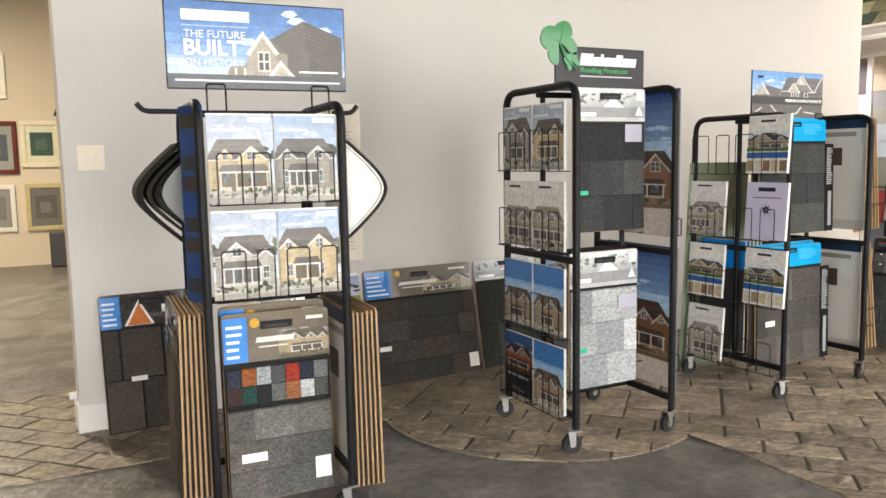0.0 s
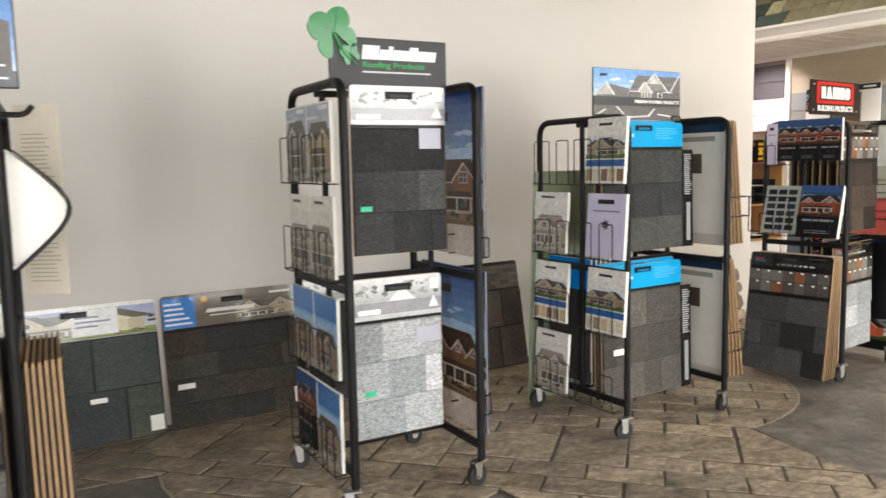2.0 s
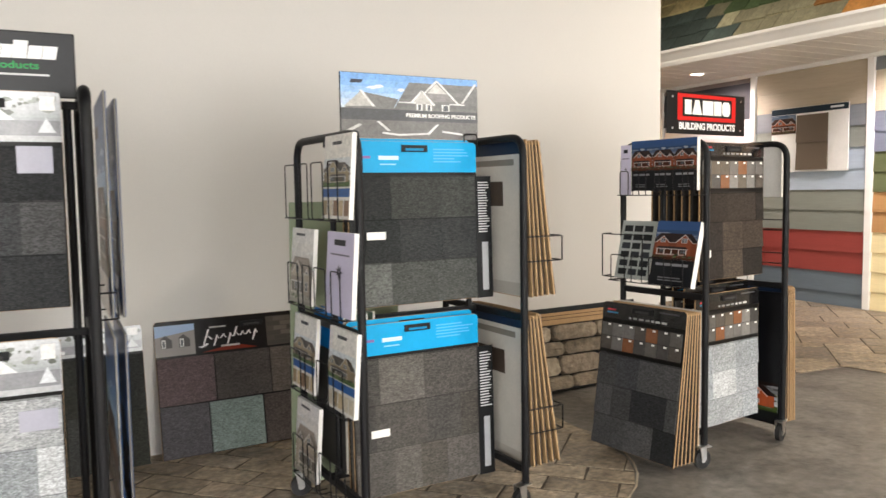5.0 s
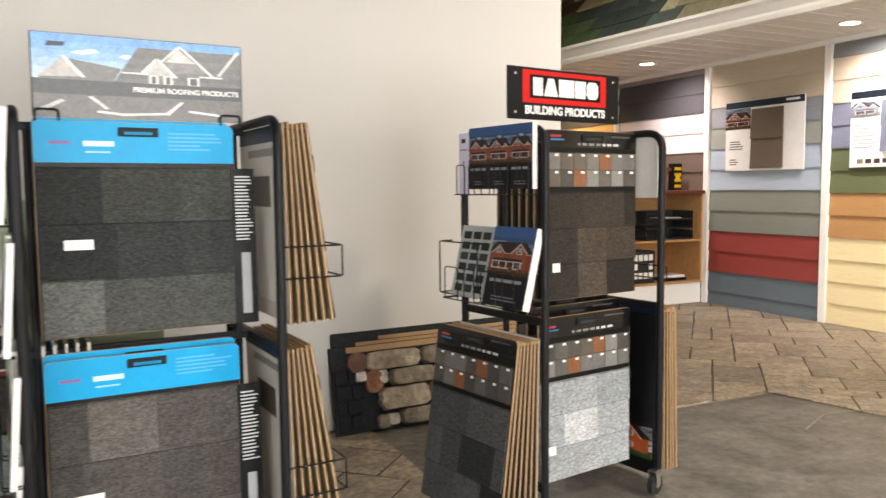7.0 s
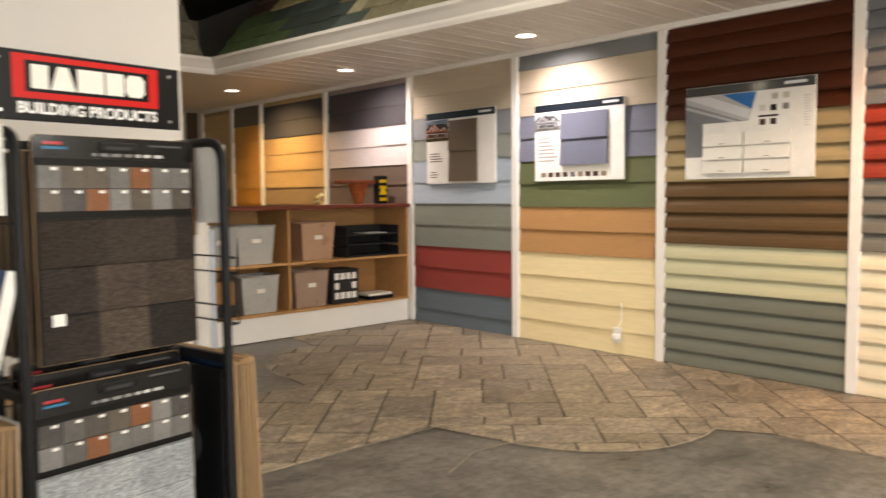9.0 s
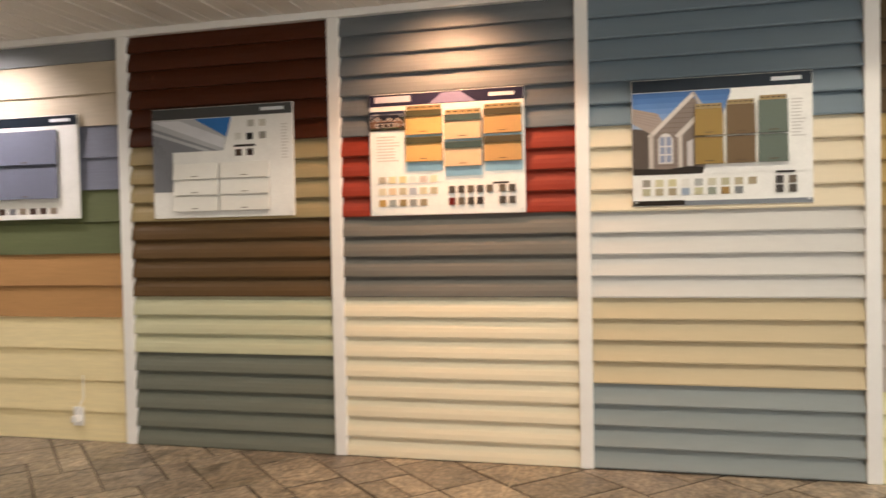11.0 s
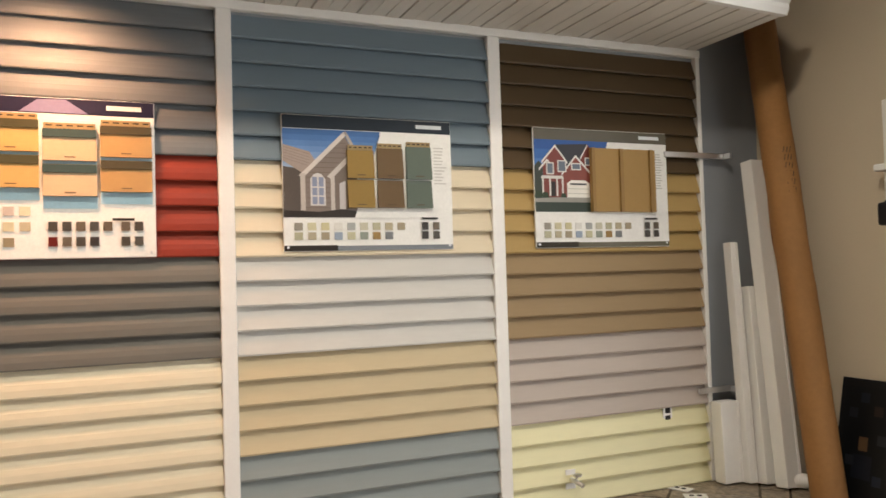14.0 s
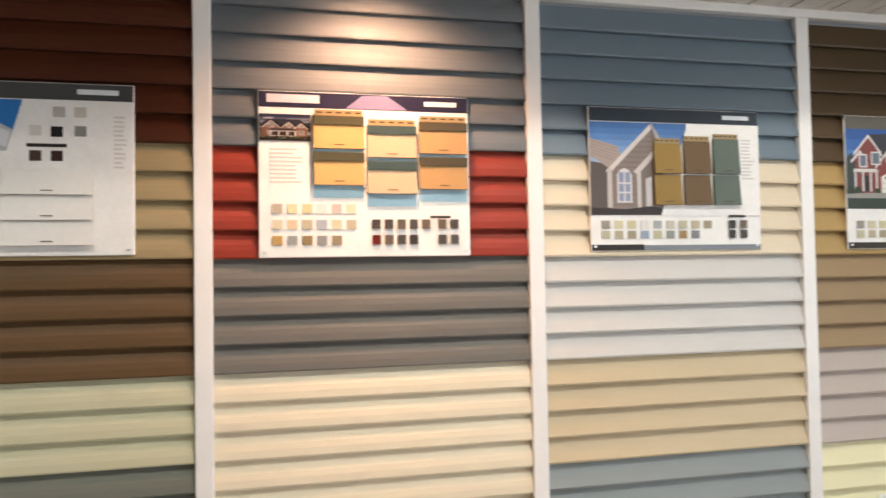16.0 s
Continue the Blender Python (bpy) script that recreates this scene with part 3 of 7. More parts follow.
def roofline_picture(b, w, h, y):
    """Grey roofs with white gable trim under a pale blue sky."""
    q = lambda pts, col, k: b.poly([(-w / 2 + w * u, y - .0003 * k, h * v) for u, v in pts], c(col))
    for k in range(6):
        q([(0, .4 + .1 * k), (1, .4 + .1 * k), (1, .5 + .1 * k), (0, .5 + .1 * k)], ("cdd8e4", "bccfe6", "a8c6e8", "92bae8", "82b0e6", "78a8e2")[k], 0)
    for u, v, r in ((.22, .78, .05), (.26, .80, .04), (.42, .76, .03)):
        q([(u - r, v), (u - r * .4, v + .03), (u + r * .5, v + .035), (u + r, v + .005), (u, v - .02)], "e2e8ee", .6)
    q([(0, 0), (1, 0), (1, .5), (0, .46)], "6d6b69", 1)
    for k in range(7):
        v = .44 + .065 * k
        q([(.36 + .017 * k, v), (1, v), (1, v + .066), (.377 + .017 * k, v + .066)], ("747372", "6c6b6b", "777675", "6f6e6e", "7a7978", "717070", "757473")[k], 1.5)
    q([(.13, .72), (.40, .62), (.36, .45), (.02, .45)], "767574", 2)
    q([(.02, .48), (.14, .73), (.22, .50)], "b5b3ae", 2.5)
    q([(.125, .74), (.145, .74), (.235, .49), (.215, .49)], "dcdcda", 3)
    q([(.60, .72), (.68, .93), (.82, .62), (.62, .60)], "8a8886", 3)
    q([(.61, .74), (.68, .90), (.76, .74)], "cfceca", 3.5)
    q([(.675, .95), (.69, .95), (.86, .58), (.84, .58)], "e4e4e2", 4)
    q([(.675, .95), (.69, .93), (.60, .74), (.585, .74)], "dcdcda", 4)
    q([(.50, .56), (.57, .76), (.66, .56)], "bcbab6", 4.5)
    q([(.565, .78), (.58, .77), (.67, .55), (.655, .54)], "e4e4e2", 5)
    q([(.565, .78), (.57, .75), (.505, .58), (.49, .59)], "dededc", 5)
    q([(.40, .585), (.52, .585), (.52, .565), (.40, .565)], "dededc", 5)
    q([(.52, .45), (.66, .45), (.66, .56), (.52, .56)], "7d7b78", 4.8)
    for a, d in ((.53, .575), (.60, .645), (.72, .78)):
        q([(a, .45), (d, .45), (d, .56), (a, .56)], "e4e4e0", 5.5)
        q([(a + .012, .46), (d - .012, .46), (d - .012, .55), (a + .012, .55)], "54585c", 6)
    q([(.78, .585), (.90, .585), (.90, .565), (.78, .565)], "dededc", 5)
    q([(.87, .60), (.89, .60), (.995, .93), (.975, .93)], "d4d4d2", 5)
    q([(.0, .28), (1, .28), (1, .455), (0, .455)], "4a4c4e", 8)
    q([(.28, .10), (.40, .07), (.62, .10), (.62, .07), (.40, .04), (.28, .07)], "d6d6d4", 6)
    q([(.60, .08), (.68, .24), (.70, .24), (.62, .06)], "d6d6d4", 6)
    q([(.72, .14), (.88, .10), (.88, .07), (.72, .11)], "dcdcda", 6)
    q([(.24, .26), (.26, .27), (.34, .12), (.32, .11)], "d0d0ce", 6)
    q([(.02, .1), (.12, .22), (.14, .2), (.04, .07)], "c4c4c0", 6)
    q([(.06, .84), (.14, .85), (.15, .90), (.07, .90)], "2c3040", 8)


def shingled_peak_picture(b, w, h, y):
    """Dark hipped roof with pale gables against a blue sky."""
    q = lambda pts, col, k: b.poly([(-w / 2 + w * min(1, max(0, u)), y - .0003 * k, h * v) for u, v in pts], c(col))
    for k in range(7):
        q([(0, .14 + .123 * k), (1, .14 + .123 * k), (1, .14 + .123 * (k + 1)), (0, .14 + .123 * (k + 1))], ("b8cce6", "9dbbe2", "84a9da", "6d98d0", "5a88c4", "4f7dba", "4873b0")[k], 0)
    for u, v, r in ((.72, .82, .06), (.68, .9, .05), (.05, .3, .07), (.1, .22, .08), (.88, .72, .05), (.44, .55, .06)):
        q([(u - r, v), (u - r * .5, v + .05), (u + r * .4, v + .06), (u + r, v + .01), (u + r * .3, v - .03), (u - r * .4, v - .03)], "c4d4ea", .6)
    q([(.40, .14), (.46, .5), (.58, .62), (.76, .84), (.985, .66), (.985, .14)], "5f5953", 1.5)
    q([(.76, .84), (.985, .66), (.985, .14), (.8, .14)], "544e49", 2)
    for k in range(9):
        q([(.6 + .015 * k, .58 + .026 * k), (.9, .3 + .05 * k), (.9, .307 + .05 * k), (.6 + .015 * k, .59 + .026 * k)], "6b655e", 2.3)
    q([(.50, .62), (.58, .60), (.66, .45), (.66, .3), (.56, .3)], "6a635c", 2.6)
    q([(.42, .14), (.60, .14), (.60, .48), (.52, .66), (.44, .46)], "a39a8c", 3)
    q([(.425, .42), (.52, .70), (.535, .68), (.445, .40)], "e2ddd2", 4)
    q([(.615, .44), (.52, .70), (.51, .66), (.59, .42)], "dcd6ca", 4)
    q([(.49, .22), (.56, .22), (.56, .46), (.49, .46)], "e0dacd", 4)
    for u in (.497, .530):
        for v in (.24, .35):
            q([(u, v), (u + .023, v), (u + .023, v + .09), (u, v + .09)], "474a4e", 5)
    q([(.60, .14), (.66, .14), (.66, .44), (.60, .44)], "8f877b", 3.3)
    q([(.55, .14), (.62, .32), (.70, .14)], "b3aa9b", 5)
    q([(.535, .14), (.62, .36), (.625, .31), (.56, .14)], "e6e1d6", 6)
    q([(.715, .14), (.62, .36), (.615, .31), (.69, .14)], "ded8cc", 6)
    q([(.30, .14), (.44, .14), (.44, .30), (.34, .27)], "8d8577", 2.8)
    for u in (.31, .36, .41):
        q([(u, .14), (u + .012, .14), (u + .012, .26), (u, .26)], "ded9ce", 4)


def bars(b, x0, x1, z0, z1, y, n, col, rng, ragged=0.4):
    """Lines of unreadable small print."""
    step = (z1 - z0) / n
    for i in range(n):
        e = x1 - (x1 - x0) * rng.uniform(0, ragged)
        b.rect(x0, e, z1 - step * (i + 0.7), z1 - step * (i + 0.3), y, c(col))


def brochure(m, w, h, kind, seed, label, thick=0.006, group="brochures in wire pockets"):
    rng = random.Random(seed)
    br = thing("brochure", m, label, "brochure", group)
    b = Build()
    b.box(-w / 2, w / 2, 0, thick, 0, h, c("e8e6e0"))
    part("booklet", b, M_PRINT, br)
    b = Build()
    y = -0.0006
    if kind == "house":
        b.rect(-w / 2, w / 2, 0, h, y, c("ece9e2"))
        scene_house(b, -w / 2, w / 2, 0, h * 0.98, y - 0.0004, rng, wall=rng.choice(["b0aca2", "9a948a", "928c82", "c4b088"]), roof=rng.choice(["57524e", "625c56", "6f6a64"]), sky=rng.choice(["7d9ac4", "94a8c4", "a4b0c2"]), ground=rng.choice(["b4b0a4", "c4c0b4"]))
        b.rect(w * .12, w * .46, h * .90, h * .955, y - .0046, c("e6e8ea"))
        b.rect(-w * .44, w * .04, h * .80, h * .83, y - .0046, c("d6dae0"))
    elif kind == "sky":
        b.rect(-w / 2, w / 2, 0, h, y, c("3f78b8"))
        b.rect(-w / 2, w / 2, h * .3, h * .7, y - .0003, c("7fb0dc"))
        scene_house(b, -w / 2, w / 2, 0, h * 0.66, y - .0006, rng, sky="9cc0e0", wall="a8937c", roof="6a5c50", ground="cfc9bb")
    elif kind == "pale":
        b.rect(-w / 2, w / 2, 0, h, y, c("dedad4"))
        scene_house(b, -w / 2, w / 2, 0, h * 0.8, y - .0006, rng, sky="d8d4cc", wall="b4a894", roof="978c80", ground="b0aa9c")
        b.rect(-w * .3, w * .1, h * .9, h * .935, y - .0004, c("333333"))
    elif kind == "cluster":
        b.rect(-w / 2, w / 2, 0, h, y, c("e4e0d6"))
        scene_house(b, -w / 2, w / 2, h * .38, h * .72, y - .0006, rng, sky="d4d8d6", wall="a59474", roof="59524a", ground="5f7a3f")
        b.rect(-w / 2, w / 2, h * .26, h * .36, y - .0005, c("2c5f9e"))
        for k in range(5):
            b.rect(-w / 2 + w * k / 5 + .004, -w / 2 + w * (k + 1) / 5 - .004, h * .04, h * .22, y - .0006, c(rng.choice(["a08a66", "c9b48c", "8a6a4c", "d6cab0"])))
        b.rect(-w * .2, w * .15, h * .88, h * .92, y - .0004, c("2c2c2c"))
    elif kind == "lilac":
        b.rect(-w / 2, w / 2, 0, h, y, c("cfc8dc"))
        b.rect(-w * .22, w * .2, h * .84, h * .91, y - .0004, c("22242a"))
        b.rect(-w * .35, w * .35, h * .72, h * .74, y - .0004, c("77707f"))
        for k in range(7):
            a = 2 * math.pi * k / 7
            b.poly([(w * .1 * math.cos(a + d) * s, y - .0006, h * .52 + w * .1 * math.sin(a + d) * s) for d, s in ((-.5, .5), (0, 1.3), (.5, .5), (0, .1))], c("2c2a33"))
    elif kind == "dark":
        b.rect(-w / 2, w / 2, 0, h, y, c("191a1e"))
        b.rect(-w / 2, w / 2, h * .72, h, y - .0003, c("2f4f7d"))
        scene_house(b, -w / 2, w / 2, h * .4, h * .86, y - .0006, rng, sky="2c4468", wall="85452c", roof="2c2020", ground="5a3220")
        b.rect(-w * .38, w * .38, h * .3, h * .34, y - .005, c("8d8d90"))
        bars(b, -w * .3, w * .3, h * .06, h * .14, y - .0006, 2, "77777a", rng)
    elif kind == "swatch":
        b.rect(-w / 2, w / 2, 0, h, y, c("a3a8a4"))
        for i in range(3):
            for k in range(6):
                u = -w / 2 + .012 + (w - .024) * i / 3
                v = .012 + (h * .94 - .012) * k / 6
                b.rect(u + .005, u + (w - .024) / 3 - .005, v + .006, v + (h * .94) / 6 - .008, y - .0005, c(rng.choice(["23262a", "30343a", "1d2022"])))
    part("cover", b, M_PHOTO if kind in ("house", "sky", "pale", "cluster") else M_PRINT, br, "printed cover with a house picture" if kind != "swatch" else "grid of dark colour swatches")
    return br


def shingle_field(th, x0, x1, z0, z1, rows, cols, rng, y=-0.0005, proud=0.004):
    """Overlapping courses of separate shingle tabs on a board."""
    h = (z1 - z0) / rows
    for r in range(rows):
        x = x0
        first = True
        while x < x1 - 0.01:
            w = rng.uniform(0.11, 0.22) if not first else rng.uniform(0.06, 0.2)
            first = False
            e = min(x + w, x1)
            if x1 - e < 0.05:
                e = x1
            b = Build()
            up = proud + rng.uniform(0, 0.0035)
            k = tuple(Vector(c(rng.choice(cols))) * rng.uniform(0.68, 1.12))
            za, zb = z0 + h * r, z0 + h * (r + 1)
            vs = [(x, y, za), (e, y, za), (e, y, zb), (x, y, zb), (x, y - up - .002, za), (e, y - up - .002, za), (e, y - up * .35, zb), (x, y - up * .35, zb)]
            b.faces(vs, [(4, 5, 6, 7), (0, 1, 5, 4), (1, 2, 6, 5), (3, 0, 4, 7), (2, 3, 7, 6)], k)
            # Shadow line below the next course, painted on as a darker strip.
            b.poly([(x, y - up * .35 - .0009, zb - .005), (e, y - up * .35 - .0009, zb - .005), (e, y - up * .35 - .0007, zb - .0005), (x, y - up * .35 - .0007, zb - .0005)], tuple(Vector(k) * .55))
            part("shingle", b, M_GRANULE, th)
            x = e


def slate_field(th, x0, x1, z0, z1, rows, cols, rng):
    """Wide slate-like shingles with dark joints."""
    h = (z1 - z0) / rows
    for r in range(rows):
        w = (x1 - x0) / 2.4
        x = x0 - w * (0.6 if r % 2 else 0.15)
        while x < x1 - 0.01:
            a, e = max(x, x0), min(x + w, x1)
            if e - a > 0.015:
                b = Build()
                b.box(a + .006, e - .006, -.008, -.0005, z0 + h * r + .004, z0 + h * (r + 1) - .003, tuple(Vector(c(rng.choice(cols))) * rng.uniform(.9, 1.1)))
                part("shingle", b, M_GRANULE, th)
            x += w


def sample_board(m, w, h, head, cols, seed, label, rows=3, style="house", field="tabs", group="shingle sample boards", slot=True, stickers=(), swatches=0, back="b48d62"):
    """A carrying board with printed header, hand slot and real shingle pieces. Local x across, z up, front -y."""
    rng = random.Random(seed)
    th = thing("sample_board", m, label, "sample board", group)
    b = Build()
    r = 0.018
    arc = lambda cx, cz, a0: [(cx + r * math.cos(a0 + k * math.pi / 8), cz + r * math.sin(a0 + k * math.pi / 8)) for k in range(5)]
    out = [(-w / 2, 0), (w / 2, 0)] + arc(w / 2 - r, h - r, 0) + arc(-w / 2 + r, h - r, math.pi / 2)
    n = len(out)
    vs = [(x, 0, z) for x, z in out] + [(x, 0.007, z) for x, z in out]
    b.faces(vs, [tuple(range(n)), tuple(range(n, 2 * n))[::-1]] + [((k + 1) % n, k, n + k, n + (k + 1) % n) for k in range(n)], c(back))
    part("board", b, M_BOARD, th)
    b = Build()
    b.rect(-w / 2 + .001, w / 2 - .001, .001, h - .02, -.0004, c("161514"))
    part("facing", b, M_PRINT, th)
    b = Build()
    z0 = h - head
    y = -0.0012
    out2 = [(-w / 2 + .001, z0), (w / 2 - .001, z0)] + [(x * .998, z - .001) for x, z in arc(w / 2 - r, h - r, 0) + arc(-w / 2 + r, h - r, math.pi / 2)]
    flat = lambda col: b.poly([(x, y, z) for x, z in out2], c(col))
    if style == "house":
        flat("6a6052")
        scene_house(b, w * .02, w / 2 - .004, z0 + .003, z0 + head * .66, y - .0005, rng, sky="6a6052", wall="a3916f", roof="5c544b", ground="6f664c")
        b.rect(-w / 2 + .004, -w / 2 + w * .23, z0 + .002, h - .012, y - .0045, c("2f7fd0"))
        bars(b, -w / 2 + .014, -w / 2 + w * .21, z0 + .01, h - .03, y - .005, 5, "d8e8f8", rng)
        b.poly([(-w * .2, y - .005, h - head * .61), (w * .15, y - .005, h - head * .61), (w * .165, y - .005, h - head * .50), (-w * .185, y - .005, h - head * .50)], c("d9d4ca"))
        b.rect(-w * .17, w * .1, h - head * .72, h - head * .685, y - .005, c("cfcac0"))
        b.rect(w * .28, w * .44, h - head * .22, h - head * .15, y - .005, c("e4e0d8"))
        b.disc((-w * .2, y - .004, h - head * .2), (0, 1, 0), head * .1, .001, c("c99a2e"), 16)
    elif style == "roofpeak":
        flat("2a2622")
        b.rect(-w / 2 + .004, -w / 2 + w * .2, z0 + .002, h - .012, y - .0006, c("2f7fd0"))
        bars(b, -w / 2 + .014, -w / 2 + w * .18, z0 + .01, h - .03, y - .001, 5, "d8e8f8", rng)
        b.poly([(-w * .27, y - .0006, z0 + .01), (w * .02, y - .0006, z0 + .01), (-w * .12, y - .0006, h - head * .2)], c("f0ece4"))
        b.poly([(-w * .24, y - .001, z0 + .012), (-w * .01, y - .001, z0 + .012), (-w * .12, y - .001, h - head * .3)], c("c8702a"))
        b.rect(w * .1, w * .4, h - head * .62, h - head * .4, y - .0008, c("d9d6d0"))
    elif style == "green":
        flat("f4f4f2")
        scene_house(b, -w / 2 + .002, w / 2 - .002, z0 + .002, h - .02, y - .0006, rng, sky="a4acd4", wall="d8cfae", roof="6a6a52", ground="8a9a4a")
        b.rect(-w * .02, w * .26, z0 + head * .1, h - .022, y - .005, c("eeeff0"))
        bars(b, w * .0, w * .22, z0 + head * .3, z0 + head * .7, y - .0054, 3, "8a94a4", rng)
    elif style == "script":
        flat("140f10")
        u0, u1 = -w / 2 + w * .20, -w / 2 + w * .58
        b.rect(-w / 2 + .002, u0, z0 + .002, h - .02, y - .0006, c("8d8884"))
        b.poly([(-w / 2 + .002, y - .001, h - head * .45), (u0, y - .001, h - head * .3), (u0, y - .001, h - .02), (-w / 2 + .002, y - .001, h - .02)], c("9fb6d6"))
        for u in (.03, .12):
            x = -w / 2 + w * u
            b.poly([(x, y - .0014, z0 + .04), (x + .05, y - .0014, z0 + .04), (x + .05, y - .0014, z0 + .075), (x + .022, y - .0014, z0 + .10), (x, y - .0014, z0 + .085)], c("4a4644"))
            b.rect(x + .004, x + .022, z0 + .042, z0 + .08, y - .0018, c("dcdad6"))
            b.rect(x + .008, x + .018, z0 + .046, z0 + .074, y - .0022, c("55585c"))
        b.rect(u1, w / 2 - .002, z0 + .002, h - .02, y - .0006, c("4d4741"))
        for k in range(6):
            for i in range(5):
                x = u1 + .004 + (w / 2 - u1 - .01) * (i + .5 * (k % 2)) / 5.5
                b.rect(x, x + (w / 2 - u1) / 5.5 - .004, z0 + .006 + k * .023, z0 + .026 + k * .023, y - .001, c(rng.choice(("5a544d", "46413c", "625b52"))))
        b.poly([(u0 + .03, y - .001, z0 + .004), (u1 - .05, y - .001, z0 + .004), (u1 - .16, y - .001, z0 + .03)], c("7a2a18"))
        b.rect(u0 + .07, u0 + .15, z0 + head * .70, z0 + head * .74, y - .0014, c("c4c0bc"))
        b.rect(u0 + .12, u0 + .21, z0 + head * .13, z0 + head * .18, y - .0014, c("c4c0bc"))
        sx, big = u0 + .035, 1.42
        for k, (dx, up_, dn) in enumerate(((.034, .036, .014), (.022, .014, .022), (.024, .014, .0), (.022, .014, .022), (.022, .032, .0), (.02, .014, .0), (.022, .014, .0), (.022, .014, .022))):
            dx, up_, dn = dx * big, up_ * big, dn * big
            zc = z0 + head * .36 + .0016 * k
            b.poly([(sx, y - .0014, zc - dn), (sx + .008, y - .0014, zc - dn), (sx + dx * .55 + .009, y - .0014, zc + up_), (sx + dx * .55, y - .0014, zc + up_)], c("e4e0de"))
            b.poly([(sx + dx * .5, y - .0016, zc + .017), (sx + dx * .62, y - .0016, zc + .019), (sx + dx, y - .0016, zc + .003), (sx + dx * .88, y - .0016, zc)], c("e4e0de"))
            sx += dx
        b.poly([(u0 + .012, y - .0018, z0 + head * .20), (u0 + .03, y - .0018, z0 + head * .15), (u0 + .062, y - .0018, z0 + head * .24), (u0 + .056, y - .0018, z0 + head * .28), (u0 + .03, y - .0018, z0 + head * .20)], c("e4e0de"))
    elif style == "silver":
        flat("b9b9bb")
        for k in range(8):
            b.rect(-w / 2 + .004, w / 2 - .004, z0 + head * (.42 + .07 * k), z0 + head * (.49 + .07 * k) - .0002, y - .0004, tuple(Vector(c("a8abad")).lerp(Vector(c("d4d6d8")), k / 7)))
        for k in range(44):
            u, v, r = rng.uniform(-.47, .47) * w, z0 + head * rng.uniform(.55, .84), rng.uniform(.004, .012)
            b.poly([(min(w / 2 - .004, max(-w / 2 + .004, u + 1.5 * r * math.cos(a) * rng.uniform(.35, 1.2))), y - .0008 - .00003 * k, v + r * math.sin(a) * rng.uniform(.35, 1.2)) for a in (0, .8, 1.6, 2.4, 3.2, 4.0, 4.8, 5.5)], tuple(Vector(c(rng.choice(("62665e", "72766e", "83877f", "959991", "a4a8a2"))))))
        b.poly([(-w * .1, y - .0022, z0 + head * .42), (w * .2, y - .0022, z0 + head * .42), (w * .06, y - .0022, z0 + head * .72), (w * .02, y - .0022, z0 + head * .72)], c("dcdddc"))
        b.rect(-w / 2 + .004, w / 2 - .004, z0 + head * .12, z0 + head * .42, y - .0045, c("8d8d90"))
        b.rect(-w * .44, -w * .2, z0 + head * .14, z0 + head * .26, y - .005, c("e8e8ea"))
        b.poly([(w * .34, y - .005, z0 + head * .18), (w * .46, y - .005, z0 + head * .18), (w * .4, y - .005, z0 + head * .48)], c("d8dadc"))
        b.rect(w * .36, w * .46, z0 + head * .62, z0 + head * .9, y - .005, c("ecebe8"))
    elif style == "blue":
        b.poly([(x, y, z) for x, z in out2], (0.0, 0.36, 0.70))
        b.rect(-w * .43, -w * .33, z0 + head * .44, z0 + head * .52, y - .0006, c("8a6aa4"))
        b.rect(-w * .27, -w * .12, z0 + head * .40, z0 + head * .53, y - .0006, c("cdeaff"))
        b.rect(-w * .26, -w * .14, z0 + head * .24, z0 + head * .28, y - .0006, c("9fd6f8"))
        bars(b, w * .15, w * .46, z0 + head * .30, z0 + head * .80, y - .0006, 5, "5cb4ea", rng, .5)
    elif style == "black":
        flat("101012")
        for k, (u, d) in enumerate(((-.16, .03), (-.11, .05), (-.04, .06), (.04, .05), (.11, .03), (.16, .05), (.23, .06))):
            b.rect(w * u, w * (u + d), z0 + .008, z0 + .017, y - .0006, c("bdbdbb" if k > 3 else "7d7d7c"))
        b.rect(-w * .44, -w * .33, z0 + .036, z0 + .044, y - .0006, c("a8343a"))
        b.rect(-w * .44, -w * .30, z0 + .024, z0 + .031, y - .0006, c("2f6f94"))
        b.rect(w * .2, w * .42, h - .022, h - .016, y - .0006, c("4a4a4c"))
    part("header", b, M_PRINT if style in ("blue", "script") else M_GLOSS, th, "printed header strip")
    if slot:
        b = Build()
        sz = h - head * .34 if head > .13 else h - .040
        b.soft_box(-0.055, 0.055, -0.0074, -0.0018, sz, sz + .026, BLACK, .011)
        part("hand_slot", b, M_BLACK, th, "black hand slot")
        b = Build()
        b.soft_box(-0.038, 0.038, -0.0084, -0.0060, sz + .005, sz + .014, (0.0, 0.22, 0.45) if style == "blue" else c("3a3a3a"), .004)
        part("slot_lining", b, M_PRINT, th)
    if swatches:
        k = 7
        sw = (w - .02) / k
        for r in range(2):
            for i in range(k):
                b = Build()
                col = ("7d5236" if i == 4 - 2 * r else rng.choice(["5a5854", "6a6865", "4a4846", "7a7875", "5c554c", "514c47"])) if style == "black" else (("2f3440", "85502f", "8f9496", "4a4c4e", "8a3326", "2c303c", "6a6c6c"), ("3a2b2a", "22403a", "2a2b2c", "5a5c5c", "8a5a3c", "a8acac", "4c4c4a"))[r][i]
                zt = z0 - .02 - r * .062
                b.box(-w / 2 + .01 + sw * i, -w / 2 + .01 + sw * (i + 1) - .002, -.006, -.0005, zt - .06, zt, c(col))
                part("colour_swatch", b, M_GRANULE if style != "black" else M_GLOSS, th)
                if style == "black":
                    b = Build()
                    b.rect(-w / 2 + .01 + sw * (i + .55), -w / 2 + .01 + sw * (i + .8), zt - .012, zt - .004, -.0068, c("e8e6e0"))
